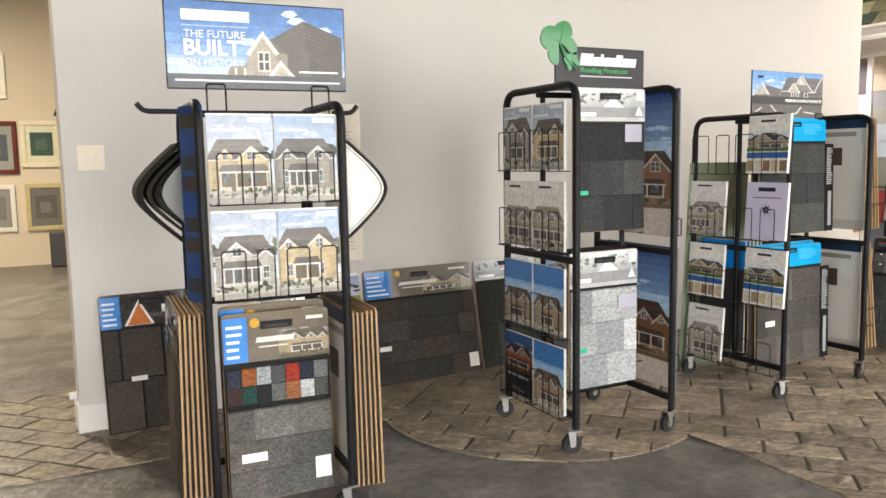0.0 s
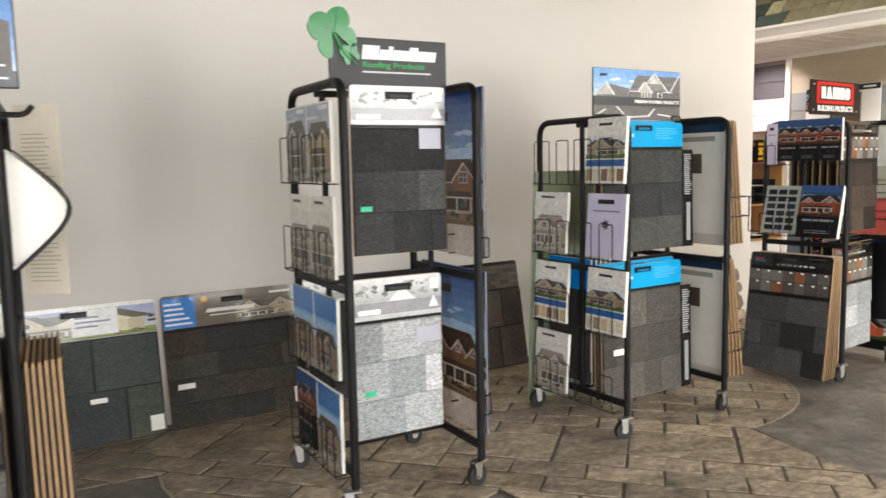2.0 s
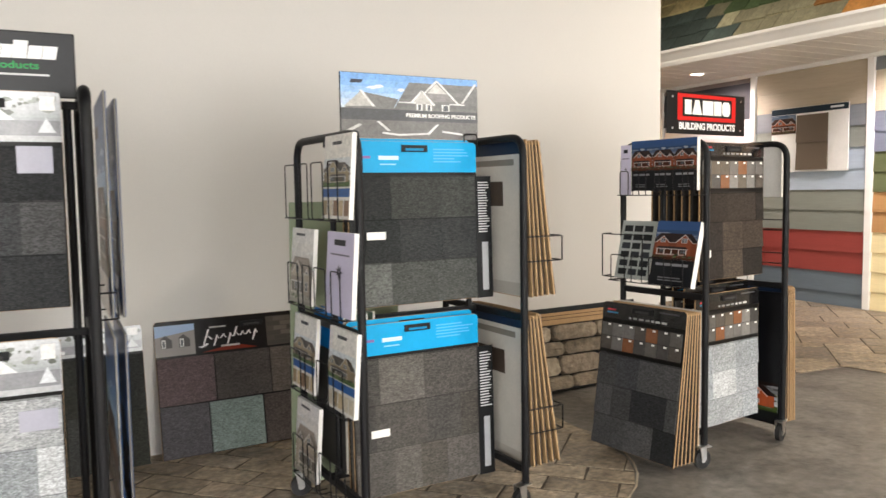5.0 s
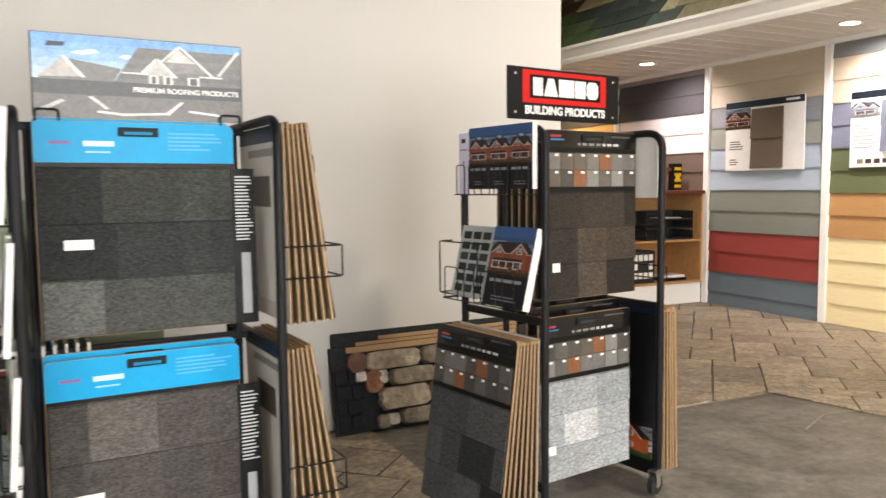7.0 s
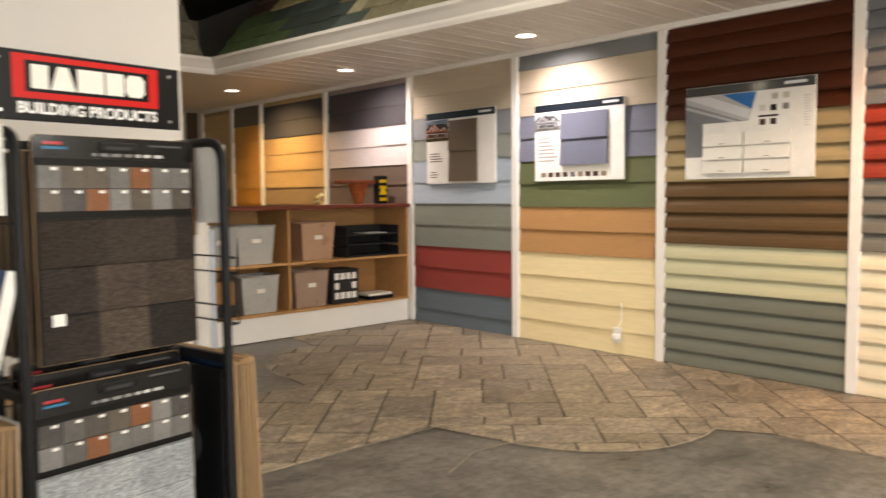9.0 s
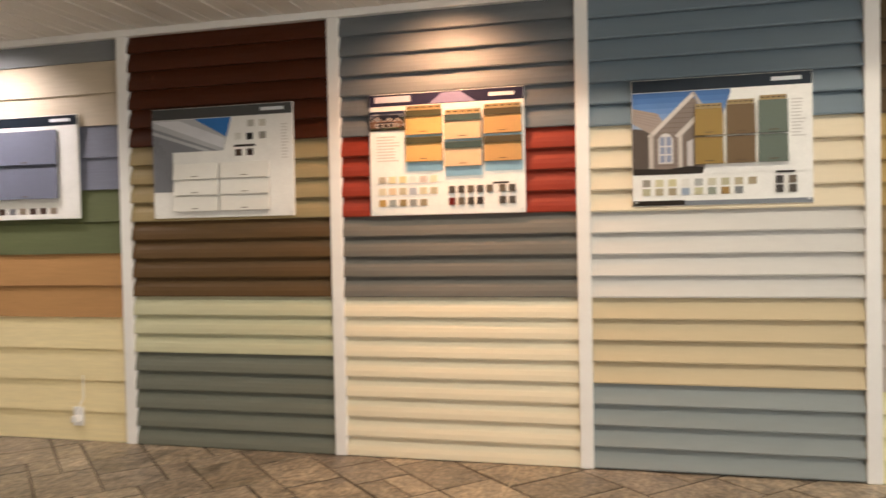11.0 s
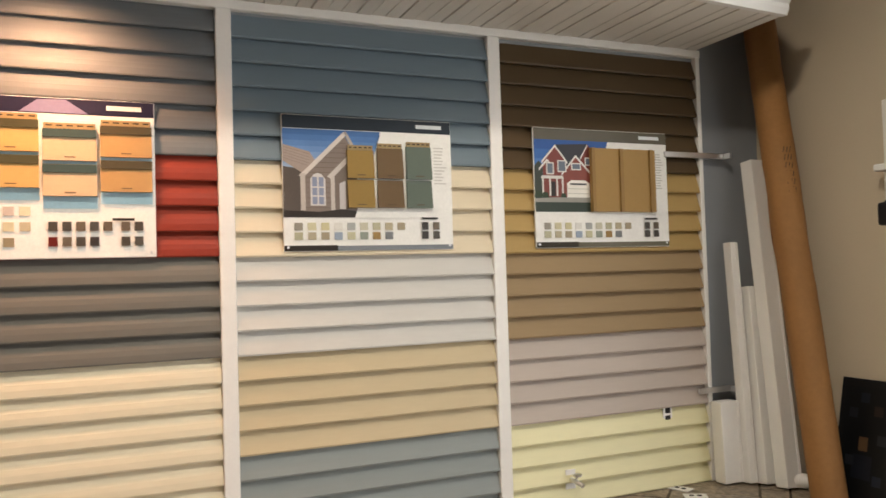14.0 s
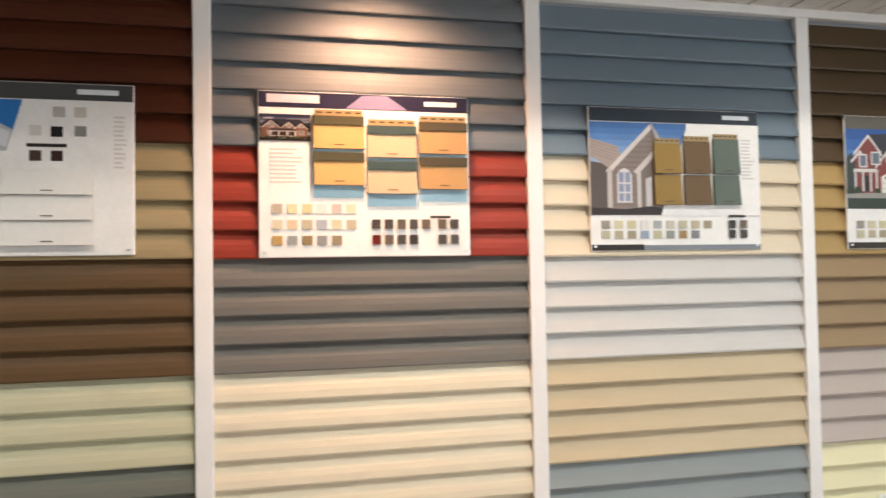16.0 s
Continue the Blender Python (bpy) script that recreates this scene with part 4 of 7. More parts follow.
                    part("swatch_label", b, M_PRINT, th)
        z0 -= .15
    if field == "tabs":
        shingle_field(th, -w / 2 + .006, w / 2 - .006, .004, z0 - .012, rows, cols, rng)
    elif field == "slate":
        slate_field(th, -w / 2 + .004, w / 2 - .004, .004, z0 - .004, rows, cols, rng)
    for x, z, sw, sh in stickers:
        b = Build()
        b.box(x - sw / 2, x + sw / 2, -.0125, -.0105, z - sh / 2, z + sh / 2, c("aeadb9" if style == "silver" else "f2f0ea"))
        part("sticker", b, M_PRINT, th, "small white label")
    return th


# ---- wheeled wire racks ----
def bend(pts, r=0.05, k=5):
    """Rounds the corners of a path."""
    pts = [Vector(p) for p in pts]
    out = [pts[0]]
    for a, p, d in zip(pts, pts[1:], pts[2:]):
        u, v = (a - p), (d - p)
        rr = min(r, u.length * .5, v.length * .5)
        s, e = p + u.normalized() * rr, p + v.normalized() * rr
        out += [s.lerp(p, t).lerp(p.lerp(e, t), t) for t in [i / k for i in range(k + 1)]]
    return out + [pts[-1]]


def caster(rack, x, y):
    m = pose(x - .026, y - .006, 0, 0, 0, 100 if x else 78)
    b = Build()
    b.disc((0, 0, .042), (1, 0, 0), .041, .022, BLACK, 20)
    wheel = part("caster_wheel", b, M_RUBBER, rack, m=m)
    b = Build()
    b.disc((0, 0, .042), (1, 0, 0), .014, .030, W, 12)
    part("hub", b, M_CHROME, wheel)
    b = Build()
    for s in (-1, 1):
        b.faces([(s * .016, -.012, .04), (s * .016, .012, .04), (s * .016, .022, .095), (s * .016, -.012, .095), (s * .019, -.012, .04), (s * .019, .012, .04), (s * .019, .022, .095), (s * .019, -.012, .095)],
                [(0, 1, 2, 3), (4, 7, 6, 5), (0, 4, 5, 1), (1, 5, 6, 2), (2, 6, 7, 3), (3, 7, 4, 0)], W)
    b.box(-.019, .019, -.040, .022, .093, .099, W)
    part("fork", b, M_CHROME, rack, "chrome fork", m=m)


def rack_frame(m, w, d, h, label, mid, tube=0.0145):
    rack = thing("display_rack", m, label, "display rack", "wheeled sample racks")
    for x in (0, w):
        b = Build()
        b.tube(bend([(x, 0, .095), (x, 0, h), (x, d, h), (x, d, .095)], .075, 6), tube, BLACK, 10)
        part("side_frame", b, M_BLACK, rack)
        for z in (.15, mid):
            b = Build()
            b.soft_box(x - .011, x + .011, .012, d - .012, z - .014, z + .014, BLACK, .004)
            part("side_rail", b, M_BLACK, rack)
        for y in (0, d):
            caster(rack, x, y)
    for z in (.15, mid, h - .02):
        b = Build()
        b.soft_box(.01, w - .01, d * .56 - .011, d * .56 + .011, z - .012, z + .012, BLACK, .004)
        part("crossbar", b, M_BLACK, rack)
    for x in (.04, w - .04):
        b = Build()
        b.tube([(x, d * .56, .14), (x, d * .56, h - .02)], .012, BLACK, 8)
        part("inner_post", b, M_BLACK, rack)
    return rack


def pockets(rack, m, width, n, height, depth=0.045):
    """One row of wire brochure pockets; local x across, z up, front -y."""
    b = Build()
    cell = width / n
    r = .0024
    for i in range(n):
        u = -width / 2 + cell * i
        b.tube(bend([(u + .02, 0, 0), (u + .02, -depth, 0), (u + .02, -depth, height), (u + cell * .46, -depth, height), (u + cell * .46, -depth, 0)], .012, 3), r, BLACK, 6)
        b.tube(bend([(u + cell - .02, 0, 0), (u + cell - .02, -depth, 0), (u + cell - .02, -depth, height), (u + cell * .64, -depth, height), (u + cell * .64, -depth, 0)], .012, 3), r, BLACK, 6)
    for z in (0,):
        b.tube(bend([(-width / 2, .0, z), (-width / 2, -depth, z), (width / 2, -depth, z), (width / 2, 0, z)], .012, 3), r, BLACK, 6)
    part("wire_pocket", b, M_BLACK, rack, m=m)


def sign_wires(rack, x0, x1, y, z0, z1):
    for x in (x0, x1):
        b = Build()
        b.tube(bend([(x - .03, y, z0 - .02), (x - .03, y, z1), (x + .03, y, z1), (x + .03, y, z0 - .02)], .01, 3), .003, BLACK, 6)
        part("sign_holder", b, M_BLACK, rack)


def basket(rack, m, width, depth, height):
    """An open wire basket that stands out from a side."""
    b = Build()
    r = .003
    for z in (0, height):
        b.tube(bend([(-width / 2, 0, z), (-width / 2, -depth, z), (width / 2, -depth, z), (width / 2, 0, z)], .015, 3), r, BLACK, 6)
    for x in (-width / 2, width / 2):
        b.tube([(x, -depth, 0), (x, -depth, height)], r, BLACK, 6)
    part("side_basket", b, M_BLACK, rack, m=m)


def board_stack(rm, x, y, z0, w, h, n, side, lean, seed, label, cols, style="black", gap=0.015, rows=2):
    """Boards hung one behind another on a rack's side. side -1: they face -x, +1: they face +x; the outermost shows its face."""
    for i in range(n):
        last = i == n - 1
        m = rm @ pose(x + side * gap * i, y, z0, 0, 0, 90 * side) @ Matrix.Translation((0, 0, h)) @ pose(0, 0, 0, -lean * (i + 1) / n) @ Matrix.Translation((0, 0, -h))
        if last:
            sample_board(m, w, h, .075 if style == "black" else .17, cols, seed, label, rows=rows, style=style, group="boards hung on rack sides", swatches=1 if style == "black" else 0)
        else:
            rr = random.Random(seed * 7 + i)
            cut = rr.uniform(0, .012)
            inner = thing("sample_board", m, "thin fibreboard sample board seen edge on in a rack" if i else "board with a pale printed sheet facing into the rack", "sample board", "boards hung on rack sides")
            b = Build()
            b.soft_box(-w / 2 + cut * .4, w / 2 - cut * .3, 0, .007, 0, h - cut, c("a9865c"), .002)
            part("board", b, M_BOARD, inner)
            b = Build()
            b.box(-w / 2 + .004, w / 2 - .004, -(gap - .0078), -.0003, .004, h - .02, c("2a2522"))
            part("shingle_layer", b, M_GRANULE, inner, "dark shingle layer")
            if not i:
                for name, x0, x1, y0, y1, za, zb, col in (("printed_sheet", .003, .003, .0074, .0082, .004, h - .004, "cbc8c0"), ("dark_picture", w * .30, w * .28, .0084, .0088, h * .58, h * .74, "4a4038"),
                                                          ("title_strip", .003, .003, .0084, .0088, h * .91, h - .005, "1c2c44"), ("text_block", .06, .1, .0084, .0088, h * .84, h * .88, "8a857c"), ("foot_strip", .003, .003, .0084, .0088, .006, h * .09, "b8b3aa")):
                    b = Build()
                    b.box(-w / 2 + x0, w / 2 - x1, y0, y1, za, zb, c(col))
                    part(name, b, M_PRINT, inner)


def sign_plate(rack, m, w, h, col, trim="0c0c0d"):
    b = Build()
    b.soft_box(-w / 2, w / 2, 0, .006, 0, h, c(trim), .003)
    plate = part("sign", b, M_BLACK, rack, "printed header sign", m=m)
    b = Build()
    b.rect(-w / 2 + .004, w / 2 - .004, .004, h - .004, -.0008, c(col))
    part("sign_face", b, M_PRINT, plate)
    return plate


DARK = ["3a3b3c", "444547", "2f3031", "4a4a4a"]
CHAR = ["3a3c3c", "4a4c49", "2f3131", "5e605d"]
BROWN = ["3b342e", "463d35", "332e2a", "4b4239"]
TAUPE_GREY = ["55524e", "5f5c57", "4a4845", "5a5650"]
PALE = ["b0b3b4", "a2a5a7", "bcbebe", "969a9c"]
MIX = ["5a554e", "4a4742", "6b655c", "3d3b39"]

# rack with the tall blue house sign
RC = pose(1.05, 2.67, 0, 0, 0, -2.5)
rack = rack_frame(RC, .455, .52, 1.41, "black wheeled wire rack with a blue house sign on top", .74)
sign_wires(rack, .075, .42, .115, 1.40, 1.475)
plate = sign_plate(rack, pose(.221, .125, 1.458), .59, .282, "4a6f9e")
b = Build()
rng = random.Random(11)
shingled_peak_picture(b, .582, .276, -.0012)
b.rect(-.291, .291, .004, .048, -.006, c("4a4e54"))
b.rect(-.243, -.030, .216, .250, -.006, c("eef2f6"))
b.rect(-.243, -.034, .199, .201, -.006, c("cfdcea"))
b.rect(.13, .265, .060, .066, -.006, c("e4e8ec"))
part("sign_picture", b, M_PHOTO, plate)
lettering("lettering", "THE FUTURE", .034, M_LETTER, plate, -.238, -.007, .163)
lettering("lettering", "BUILT", .068, M_LETTER, plate, -.242, -.007, .109, stretch=1.02, bold=.0018)
lettering("lettering", "ON HISTORY", .032, M_LETTER, plate, -.240, -.007, .075)
b = Build()
bars(b, -.27, .27, .02, .036, -.007, 1, "dfe3e8", rng, 0)
part("small_print", b, M_PRINT, plate)
for z, k in ((1.09, 0), (.785, 1)):
    pockets(rack, pose(.228, .0, z), .41, 2, .16)
    for i in range(2):
        brochure(RC @ pose(.124 + .209 * i, -.012, z + .003, -3), .205, .282, "house", 40 + 7 * i + k * 3, "glossy roofing brochure with a house photograph")
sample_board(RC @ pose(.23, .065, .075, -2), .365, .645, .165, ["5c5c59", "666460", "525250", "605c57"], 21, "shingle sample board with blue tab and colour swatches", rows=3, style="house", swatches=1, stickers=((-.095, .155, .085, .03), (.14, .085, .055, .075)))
sample_board(RC @ pose(.23, .12, .075, -2), .365, .665, .165, MIX, 22, "second sample board behind the front one", rows=2, style="house")
board_stack(RC, -.015, .22, .14, .42, .61, 6, -1, 1.2, 23, "brown shingle sample board hung on the rack side", BROWN, "house", .015)
board_stack(RC, .468, .22, .075, .42, .635, 7, 1, 1.0, 24, "shingle sample board hung on the rack side", BROWN, "house", .0165)
# bent ridge vent samples and hooks
for side, x in ((-1, 0.0), (1, .455)):
    vent = thing("ridge_vent", RC @ pose(x + side * .012, .17 if side < 0 else .03, .96), "bent grey ridge vent sample hung on the rack" if side < 0 else "white bent ridge vent sample hung on the rack", "vent sample")
    n = 16
    curve = [(.138 * (1.077 - math.hypot(2 * i / n - 1, .4)) / .677 + .012, .33 * i / n) for i in range(n + 1)]
    for k, (ins, th_, col) in enumerate(((0.0, .022, "1d1b18"), (.027, .015, "2c2822"), (.046, .012, "181715")) if side < 0 else ((0.0, .008, "1c1c1c"), (.012, .006, "dad8d4"))):
        b = Build()
        vs, fs = [], []
        for u, z in curve:
            zz = .165 + (z - .165) * (1 - ins * 2)
            for du, dy in ((0, 0), (th_, 0), (th_, .25), (0, .25)):
                vs.append((side * (u - ins + du), dy, zz))
        for i in range(n):
            for q in range(4):
                fs.append((4 * i + q, 4 * i + (q + 1) % 4, 4 * i + 4 + (q + 1) % 4, 4 * i + 4 + q))
        b.faces(vs, fs + [(0, 1, 2, 3), (4 * n, 4 * n + 3, 4 * n + 2, 4 * n + 1)], c(col))
        part("vent_shell", b, M_GRANULE if side < 0 else M_PRINT, vent)
    b = Build()
    face = [(side * (u - .06 if side < 0 else u - .008), z) for u, z in curve]
    n_ = len(face)
    col = c("7d7e80") if side < 0 else c("dddbd6")
    b.faces([(u, .012, z) for u, z in face] + [(u, .24, z) for u, z in face], [tuple(range(n_)), tuple(range(n_, 2 * n_))[::-1]] + [(k, (k + 1) % n_, n_ + (k + 1) % n_, n_ + k) for k in range(n_)], col)
    part("inner_sheet", b, M_PRINT, vent, "pale inner sheet")
    b = Build()
    r_ = .15 if side < 0 else .07
    b.tube(bend([(x, .1, 1.385), (x + side * r_, .1, 1.385), (x + side * (r_ + .02), .1, 1.41)], .02, 3), .008, BLACK, 8)
    part("hook", b, M_BLACK, rack)
b = Build()
b.box(-.06, .06, 0, .004, 0, .62, c("23406e"))
for k in range(9):
    b.rect(-.05, .05, .03 + k * .065, .075 + k * .065, -.001, c(["2a3038", "1d3f7a", "3a3432"][k % 3]))
solid("colour_chart", b, M_PRINT, "narrow blue colour chart hung on a rack side", "chart", m=RC @ pose(-.02, .045, .78, 0, 0, -62))
b = Build()
b.box(-.07, .07, 0, .004, 0, .58, c("d8d0c0"))
chart = thing("price_list", RC @ pose(.548, .30, .85, 0, 0, -30), "cream printed list hung on a rack side", "chart")
part("sheet", b, M_PRINT, chart)
rng = random.Random(3)
for k in range(36):
    b = Build()
    b.rect(-.05, .05 - rng.uniform(0, .03), .04 + .0128 * k, .0445 + .0128 * k, -.001, c("b3ab9c"))
    part("text_line", b, M_PRINT, chart)

# rack with the clover sign
RM = pose(2.515, 2.72, 0, 0, 0, 0)
rack = rack_frame(RM, .52, .53, 1.51, "tall black wheeled rack with a clover sign on top", .80, .016)
plate = sign_plate(rack, pose(.268, .19, 1.50), .478, .185, "3c3d3f", "3c3d3f")
b = Build()
x = -.112
for wv, hv in ((.066, .050), (.036, .037), (.016, .050), (.036, .037), (.028, .037), (.036, .050), (.036, .037), (.036, .037)):
    b = Build()
    b.poly([(x, -.0016, .108), (x + wv, -.0016, .108), (x + wv + .007, -.0016, .108 + hv), (x + .007, -.0016, .108 + hv)], c("f2f2f2"))
    part("brand_mark", b, M_PRINT, plate)
    x += wv + .0015
lettering("lettering", "Roofing Products", .028, M_GREENLETTER, plate, -.110, -.0018, .080, stretch=1.3, bold=.0006)
b = Build()
bars(b, -.11, .17, .056, .070, -.0016, 1, "d0d0d0", random.Random(1), 0)
part("small_print", b, M_PRINT, plate)


def clover(parent, m, s):
    b = Build()
    n = 12
    for k in range(3):
        a = radians((18, 122, 290)[k])
        pts = []
        for i in range(28):
            t = i / 28 * 2 * math.pi
            u = 16 * math.sin(t) ** 3 / 34 * 1.02
            v = (13 * math.cos(t) - 5 * math.cos(2 * t) - 2 * math.cos(3 * t) - math.cos(4 * t) + 17) / 34 * .62
            pts.append((s * (u * math.cos(a) - v * math.sin(a)), s * (u * math.sin(a) + v * math.cos(a))))
        m_ = len(pts)
        vs = [(px, -.003 - .0009 * k, pz) for px, pz in pts] + [(px, .003 + .0009 * k, pz) for px, pz in pts]
        b.faces(vs, [tuple(range(m_))[::-1], tuple(range(m_, 2 * m_))] + [(i, (i + 1) % m_, m_ + (i + 1) % m_, m_ + i) for i in range(m_)], c("0d7a39"))
    b.tube([(0, 0, 0), (s * .25, 0, -s * .45), (s * .42, 0, -s * .62)], s * .045, c("0d7a39"), 6)
    part("clover", b, M_PLASTIC, parent, "green clover cut-out", m=m)


clover(plate, pose(-.222, -.006, .196), .150)
clover(plate, pose(-.160, -.006, .124), .064)
sample_board(RM @ pose(.27, .13, .90), .385, .61, .14, DARK, 31, "charcoal shingle board with silver printed header", style="silver", stickers=((.12, .42, .09, .075),))
sample_board(RM @ pose(.245, .13, .215), .37, .60, .155, PALE, 32, "pale grey shingle board with silver printed header", style="silver", stickers=((.12, .37, .10, .06),))
for z, x in ((1.06, -.145), (.38, -.15)):
    b = Build()
    b.box(-.022, .022, -.0145, -.0125, 0, .018, c("35b98a"))
    solid("green_tag", b, M_PRINT, "small green tag on a shingle board", "label", m=RM @ pose(.27 + x, .13, z))
for r, z in enumerate((1.165, .83, .475, .14)):
    pockets(rack, pose(-.018, .265, z, 0, 0, -90), .50, 2, .17)
    for i in range(2):
        kind = ("house", "pale", "sky", "dark" if i == 0 else "sky")[r]
        brochure(RM @ pose(-.034, .385 - .235 * i, z + .006, 0, 0, -90), .225, .285 - .01 * (r == 0), kind, 60 + r * 5 + i, "roofing brochure with a house under blue sky" if kind == "sky" else "roofing brochure with a house photograph", .012)
for r, z in enumerate((.865, .17)):
    for k in range(2):
        m = RM @ pose(.565 + .035 * k, .265 + .105 * k, z - .010 * k, 0, 0, -90)
        po = thing("poster_board", m, "tall poster board with blue sky and a brown roof", "poster", "poster boards on a rack side")
        b = Build()
        b.soft_box(-.24, .24, 0, .006, 0, .645, c("8d8a84"), .003)
        part("board", b, M_PRINT, po)
        b = Build()
        rng = random.Random(80 + r)
        b.rect(-.238, .238, .002, .643, -.0008, c("1c3f86"))
        for i in range(9):
            b.rect(-.238, .238, .30 + .036 * i, .336 + .036 * i, -.0010, tuple(Vector(c("8fb4dc")).lerp(Vector(c("1c3f86")), i / 9)))
        for i in range(8):
            u, v = rng.uniform(-.2, .16), rng.uniform(.36, .48)
            b.poly([(max(-.237, u - .03), -.0013 - .00002 * i, v), (u, -.0013 - .00002 * i, v + .012), (min(.237, u + .06), -.0013 - .00002 * i, v + .004), (u + .01, -.0013 - .00002 * i, v - .008)], c("b4cae4"))
        scene_house(b, -.238, .238, .12, .42, -.0016, rng, sky="a9c8e6", wall="7d5a40", roof="4a3a30", ground="8a6f58")
        b.rect(-.238, .238, .002, .12, -.0062, c("cbbfb6"))
        b.rect(-.2, -.02, .53, .565, -.002, c("141a22"))
        part("poster", b, M_PHOTO, po, "printed photograph of a roof")
        b = Build()
        b.box(-.238, .238, .0075, .0085, .002, .643, c("22508f"))
        part("back_print", b, M_PRINT, po)
basket(rack, pose(.53, .13, .87, 0, 0, 90), .22, .05, .075)
basket(rack, pose(.53, .13, .26, 0, 0, 90), .22, .05, .075)

# rack with bright blue board headers
RJ = pose(3.845, 2.80, 0, 0, 0, 3.5)
rack = rack_frame(RJ, .665, .585, 1.41, "black wheeled rack holding boards with bright blue headers", .735)
plate = sign_plate(rack, pose(.350, .275, 1.414), .588, .236, "9aa4ae")
b = Build()
rng = random.Random(14)
roofline_picture(b, .582, .234, -.0014)
part("sign_picture", b, M_PHOTO, plate)
lettering("lettering", "PREMIUM ROOFING PRODUCTS", .0205, M_LETTER, plate, .280, -.0048, .080, "RIGHT", 1.05, bold=.0005)
sign_wires(rack, .09, .60, .26, 1.40, 1.435)
for z, h, cols, seed in ((.795, .605, CHAR, 41), (.085, .645, TAUPE_GREY, 42)):
    for k in range(2):
        sample_board(RJ @ pose(.322, .20 + .045 * k, z + .012 * k, -1.5), .545, h, .115, cols, seed + 10 * k, "large dark shingle board with bright blue header", style="blue", stickers=((-.17, h * .43 if z > .5 else .24, .075, .028),))
    b = Build()
    b.box(-.035, .035, 0, .004, 0, h - .13, c("17181a"))
    bars(b, -.026, .028, h * .42, h - .15, -.001, 20, "d8d8d8", random.Random(seed), .4)
    b.rect(-.012, .016, .03, h * .36, -.001, c("a9abae"))
    solid("spec_strip", b, M_PRINT, "narrow black strip with white printed lines", "label strip", m=RJ @ pose(.618, .19, z, -1.5))
for r, (z, kinds) in enumerate(((1.12, (None, "cluster")), (.79, ("pale", "lilac")), (.455, ("cluster", "cluster")), (.115, ("pale", None)))):
    pockets(rack, pose(-.018, .29, z, 0, 0, -90), .56, 2, .16 if r else .2)
    for i, kind in enumerate(kinds):
        if kind:
            brochure(RJ @ pose(-.045, (.47, .10)[i] + .0, z + .006, -4, 0, -90), .235, .285, kind, 90 + r * 3 + i, {"pale": "white brochure with a pale house picture", "lilac": "lilac folder with a dark emblem", "cluster": "brochure with a house and small photographs"}[kind], .016)
for r, z in enumerate((.80, .13)):
    board_stack(RJ, .70, .27, z, .46, .605, 6, 1, 7 if r == 0 else 9, 45 + r, "sample board hung on the rack side", MIX, "silver", .014)
    basket(rack, pose(.68, .28, z + .14, 0, 0, 90), .50, .19, .095)
for k in range(5):
    b = Build()
    b.box(-.15, .15, 0, .008, 0, .60, c("c9c6be"))
    b.rect(-.148, .148, .45, .598, -.0008, c("0784d4" if k < 2 else "7d9a86"))
    b.rect(-.148, .148, .002, .45, -.0008, c("3c3a37"))
    solid("sample_board", b, M_PRINT, "upright sample board stored inside a rack", "sample board", "boards stored inside the rack", m=RJ @ pose(.05 + .03 * k, .43, .165, 0, 0, -90))
b = Build()
b.soft_box(-.24, .24, 0, .008, 0, 1.16, c("8f9a80"), .003)
solid("tall_board", b, M_PRINT, "tall pale green board behind a rack", "board", m=RJ @ pose(.20, .64, .02, 3))

# rack with the red and black sign
RT = pose(5.423, 2.838, 0, 0, 0, 8.7)
rack = rack_frame(RT, .60, .46, 1.41, "black wheeled rack with a red and black sign on top", .74)
plate = sign_plate(rack, pose(.3166, .23, 1.456), .585, .192, "151516")
b = Build()
b.rect(-.22, .215, .062, .182, -.0016, c("c9221e"))
b.rect(-.186, .184, .080, .166, -.0022, c("0e0e0f"))
for outline in (((-.170, .090), (-.170, .156), (-.122, .156), (-.122, .090)), ((-.117, .090), (-.096, .156), (-.066, .156), (-.045, .090)), ((-.040, .090), (-.040, .156), (.040, .156), (.040, .090)), ((.045, .090), (.045, .156), (.102, .156), (.102, .090)),
                ((.107, .104), (.107, .142), (.120, .156), (.157, .156), (.170, .142), (.170, .104), (.157, .090), (.120, .090))):
    b.poly([(u, -.003, v) for u, v in outline], c("f2efe6"))
part("brand_mark", b, M_PRINT, plate, "red and white brand panel")
lettering("lettering", "BUILDING PRODUCTS", .042, M_LETTER, plate, 0, -.002, .022, "CENTER", 1.0, bold=.0014)
for x in (-.255, .255):
    for z in (.025, .165):
        b = Build()
        b.disc((x, -.001, z), (0, 1, 0), .005, .004, W, 10)
        part("screw", b, M_CHROME, plate)
sample_board(RT @ pose(.315, .09, .795), .478, .615, .062, BROWN, 51, "brown shingle board with rows of colour swatches", style="black", swatches=1, rows=3, stickers=((-.19, .12, .035, .032),))
for k in range(3):
    sample_board(RT @ pose(.285, .085 + .06 * k, .125 + .03 * k), .478, .61, .075, PALE if k == 0 else DARK, 52 + k, "pale grey shingle board with black swatch header", style="black", swatches=1, rows=3, stickers=((-.18, .12, .035, .032),))
for k in range(6):
    b = Build()
    b.soft_box(-.235, .235, 0, .008, 0, .575, c("8f7350"), .003)
    b.box(-.233, .233, -.012, -.0004, .004, .57, c("2a2826"))
    solid("sample_board", b, M_PRINT, "spare sample board standing behind the brown one", "sample board", "boards stored inside the rack", m=RT @ pose(.315, .145 + .042 * k, .795))
for i in range(3):
    brochure(RT @ pose(-.04, .315 - .118 * i, 1.20, 0, 0, -90), .120, .225, "dark", 120, "narrow dark folder with a lit house picture", .02)
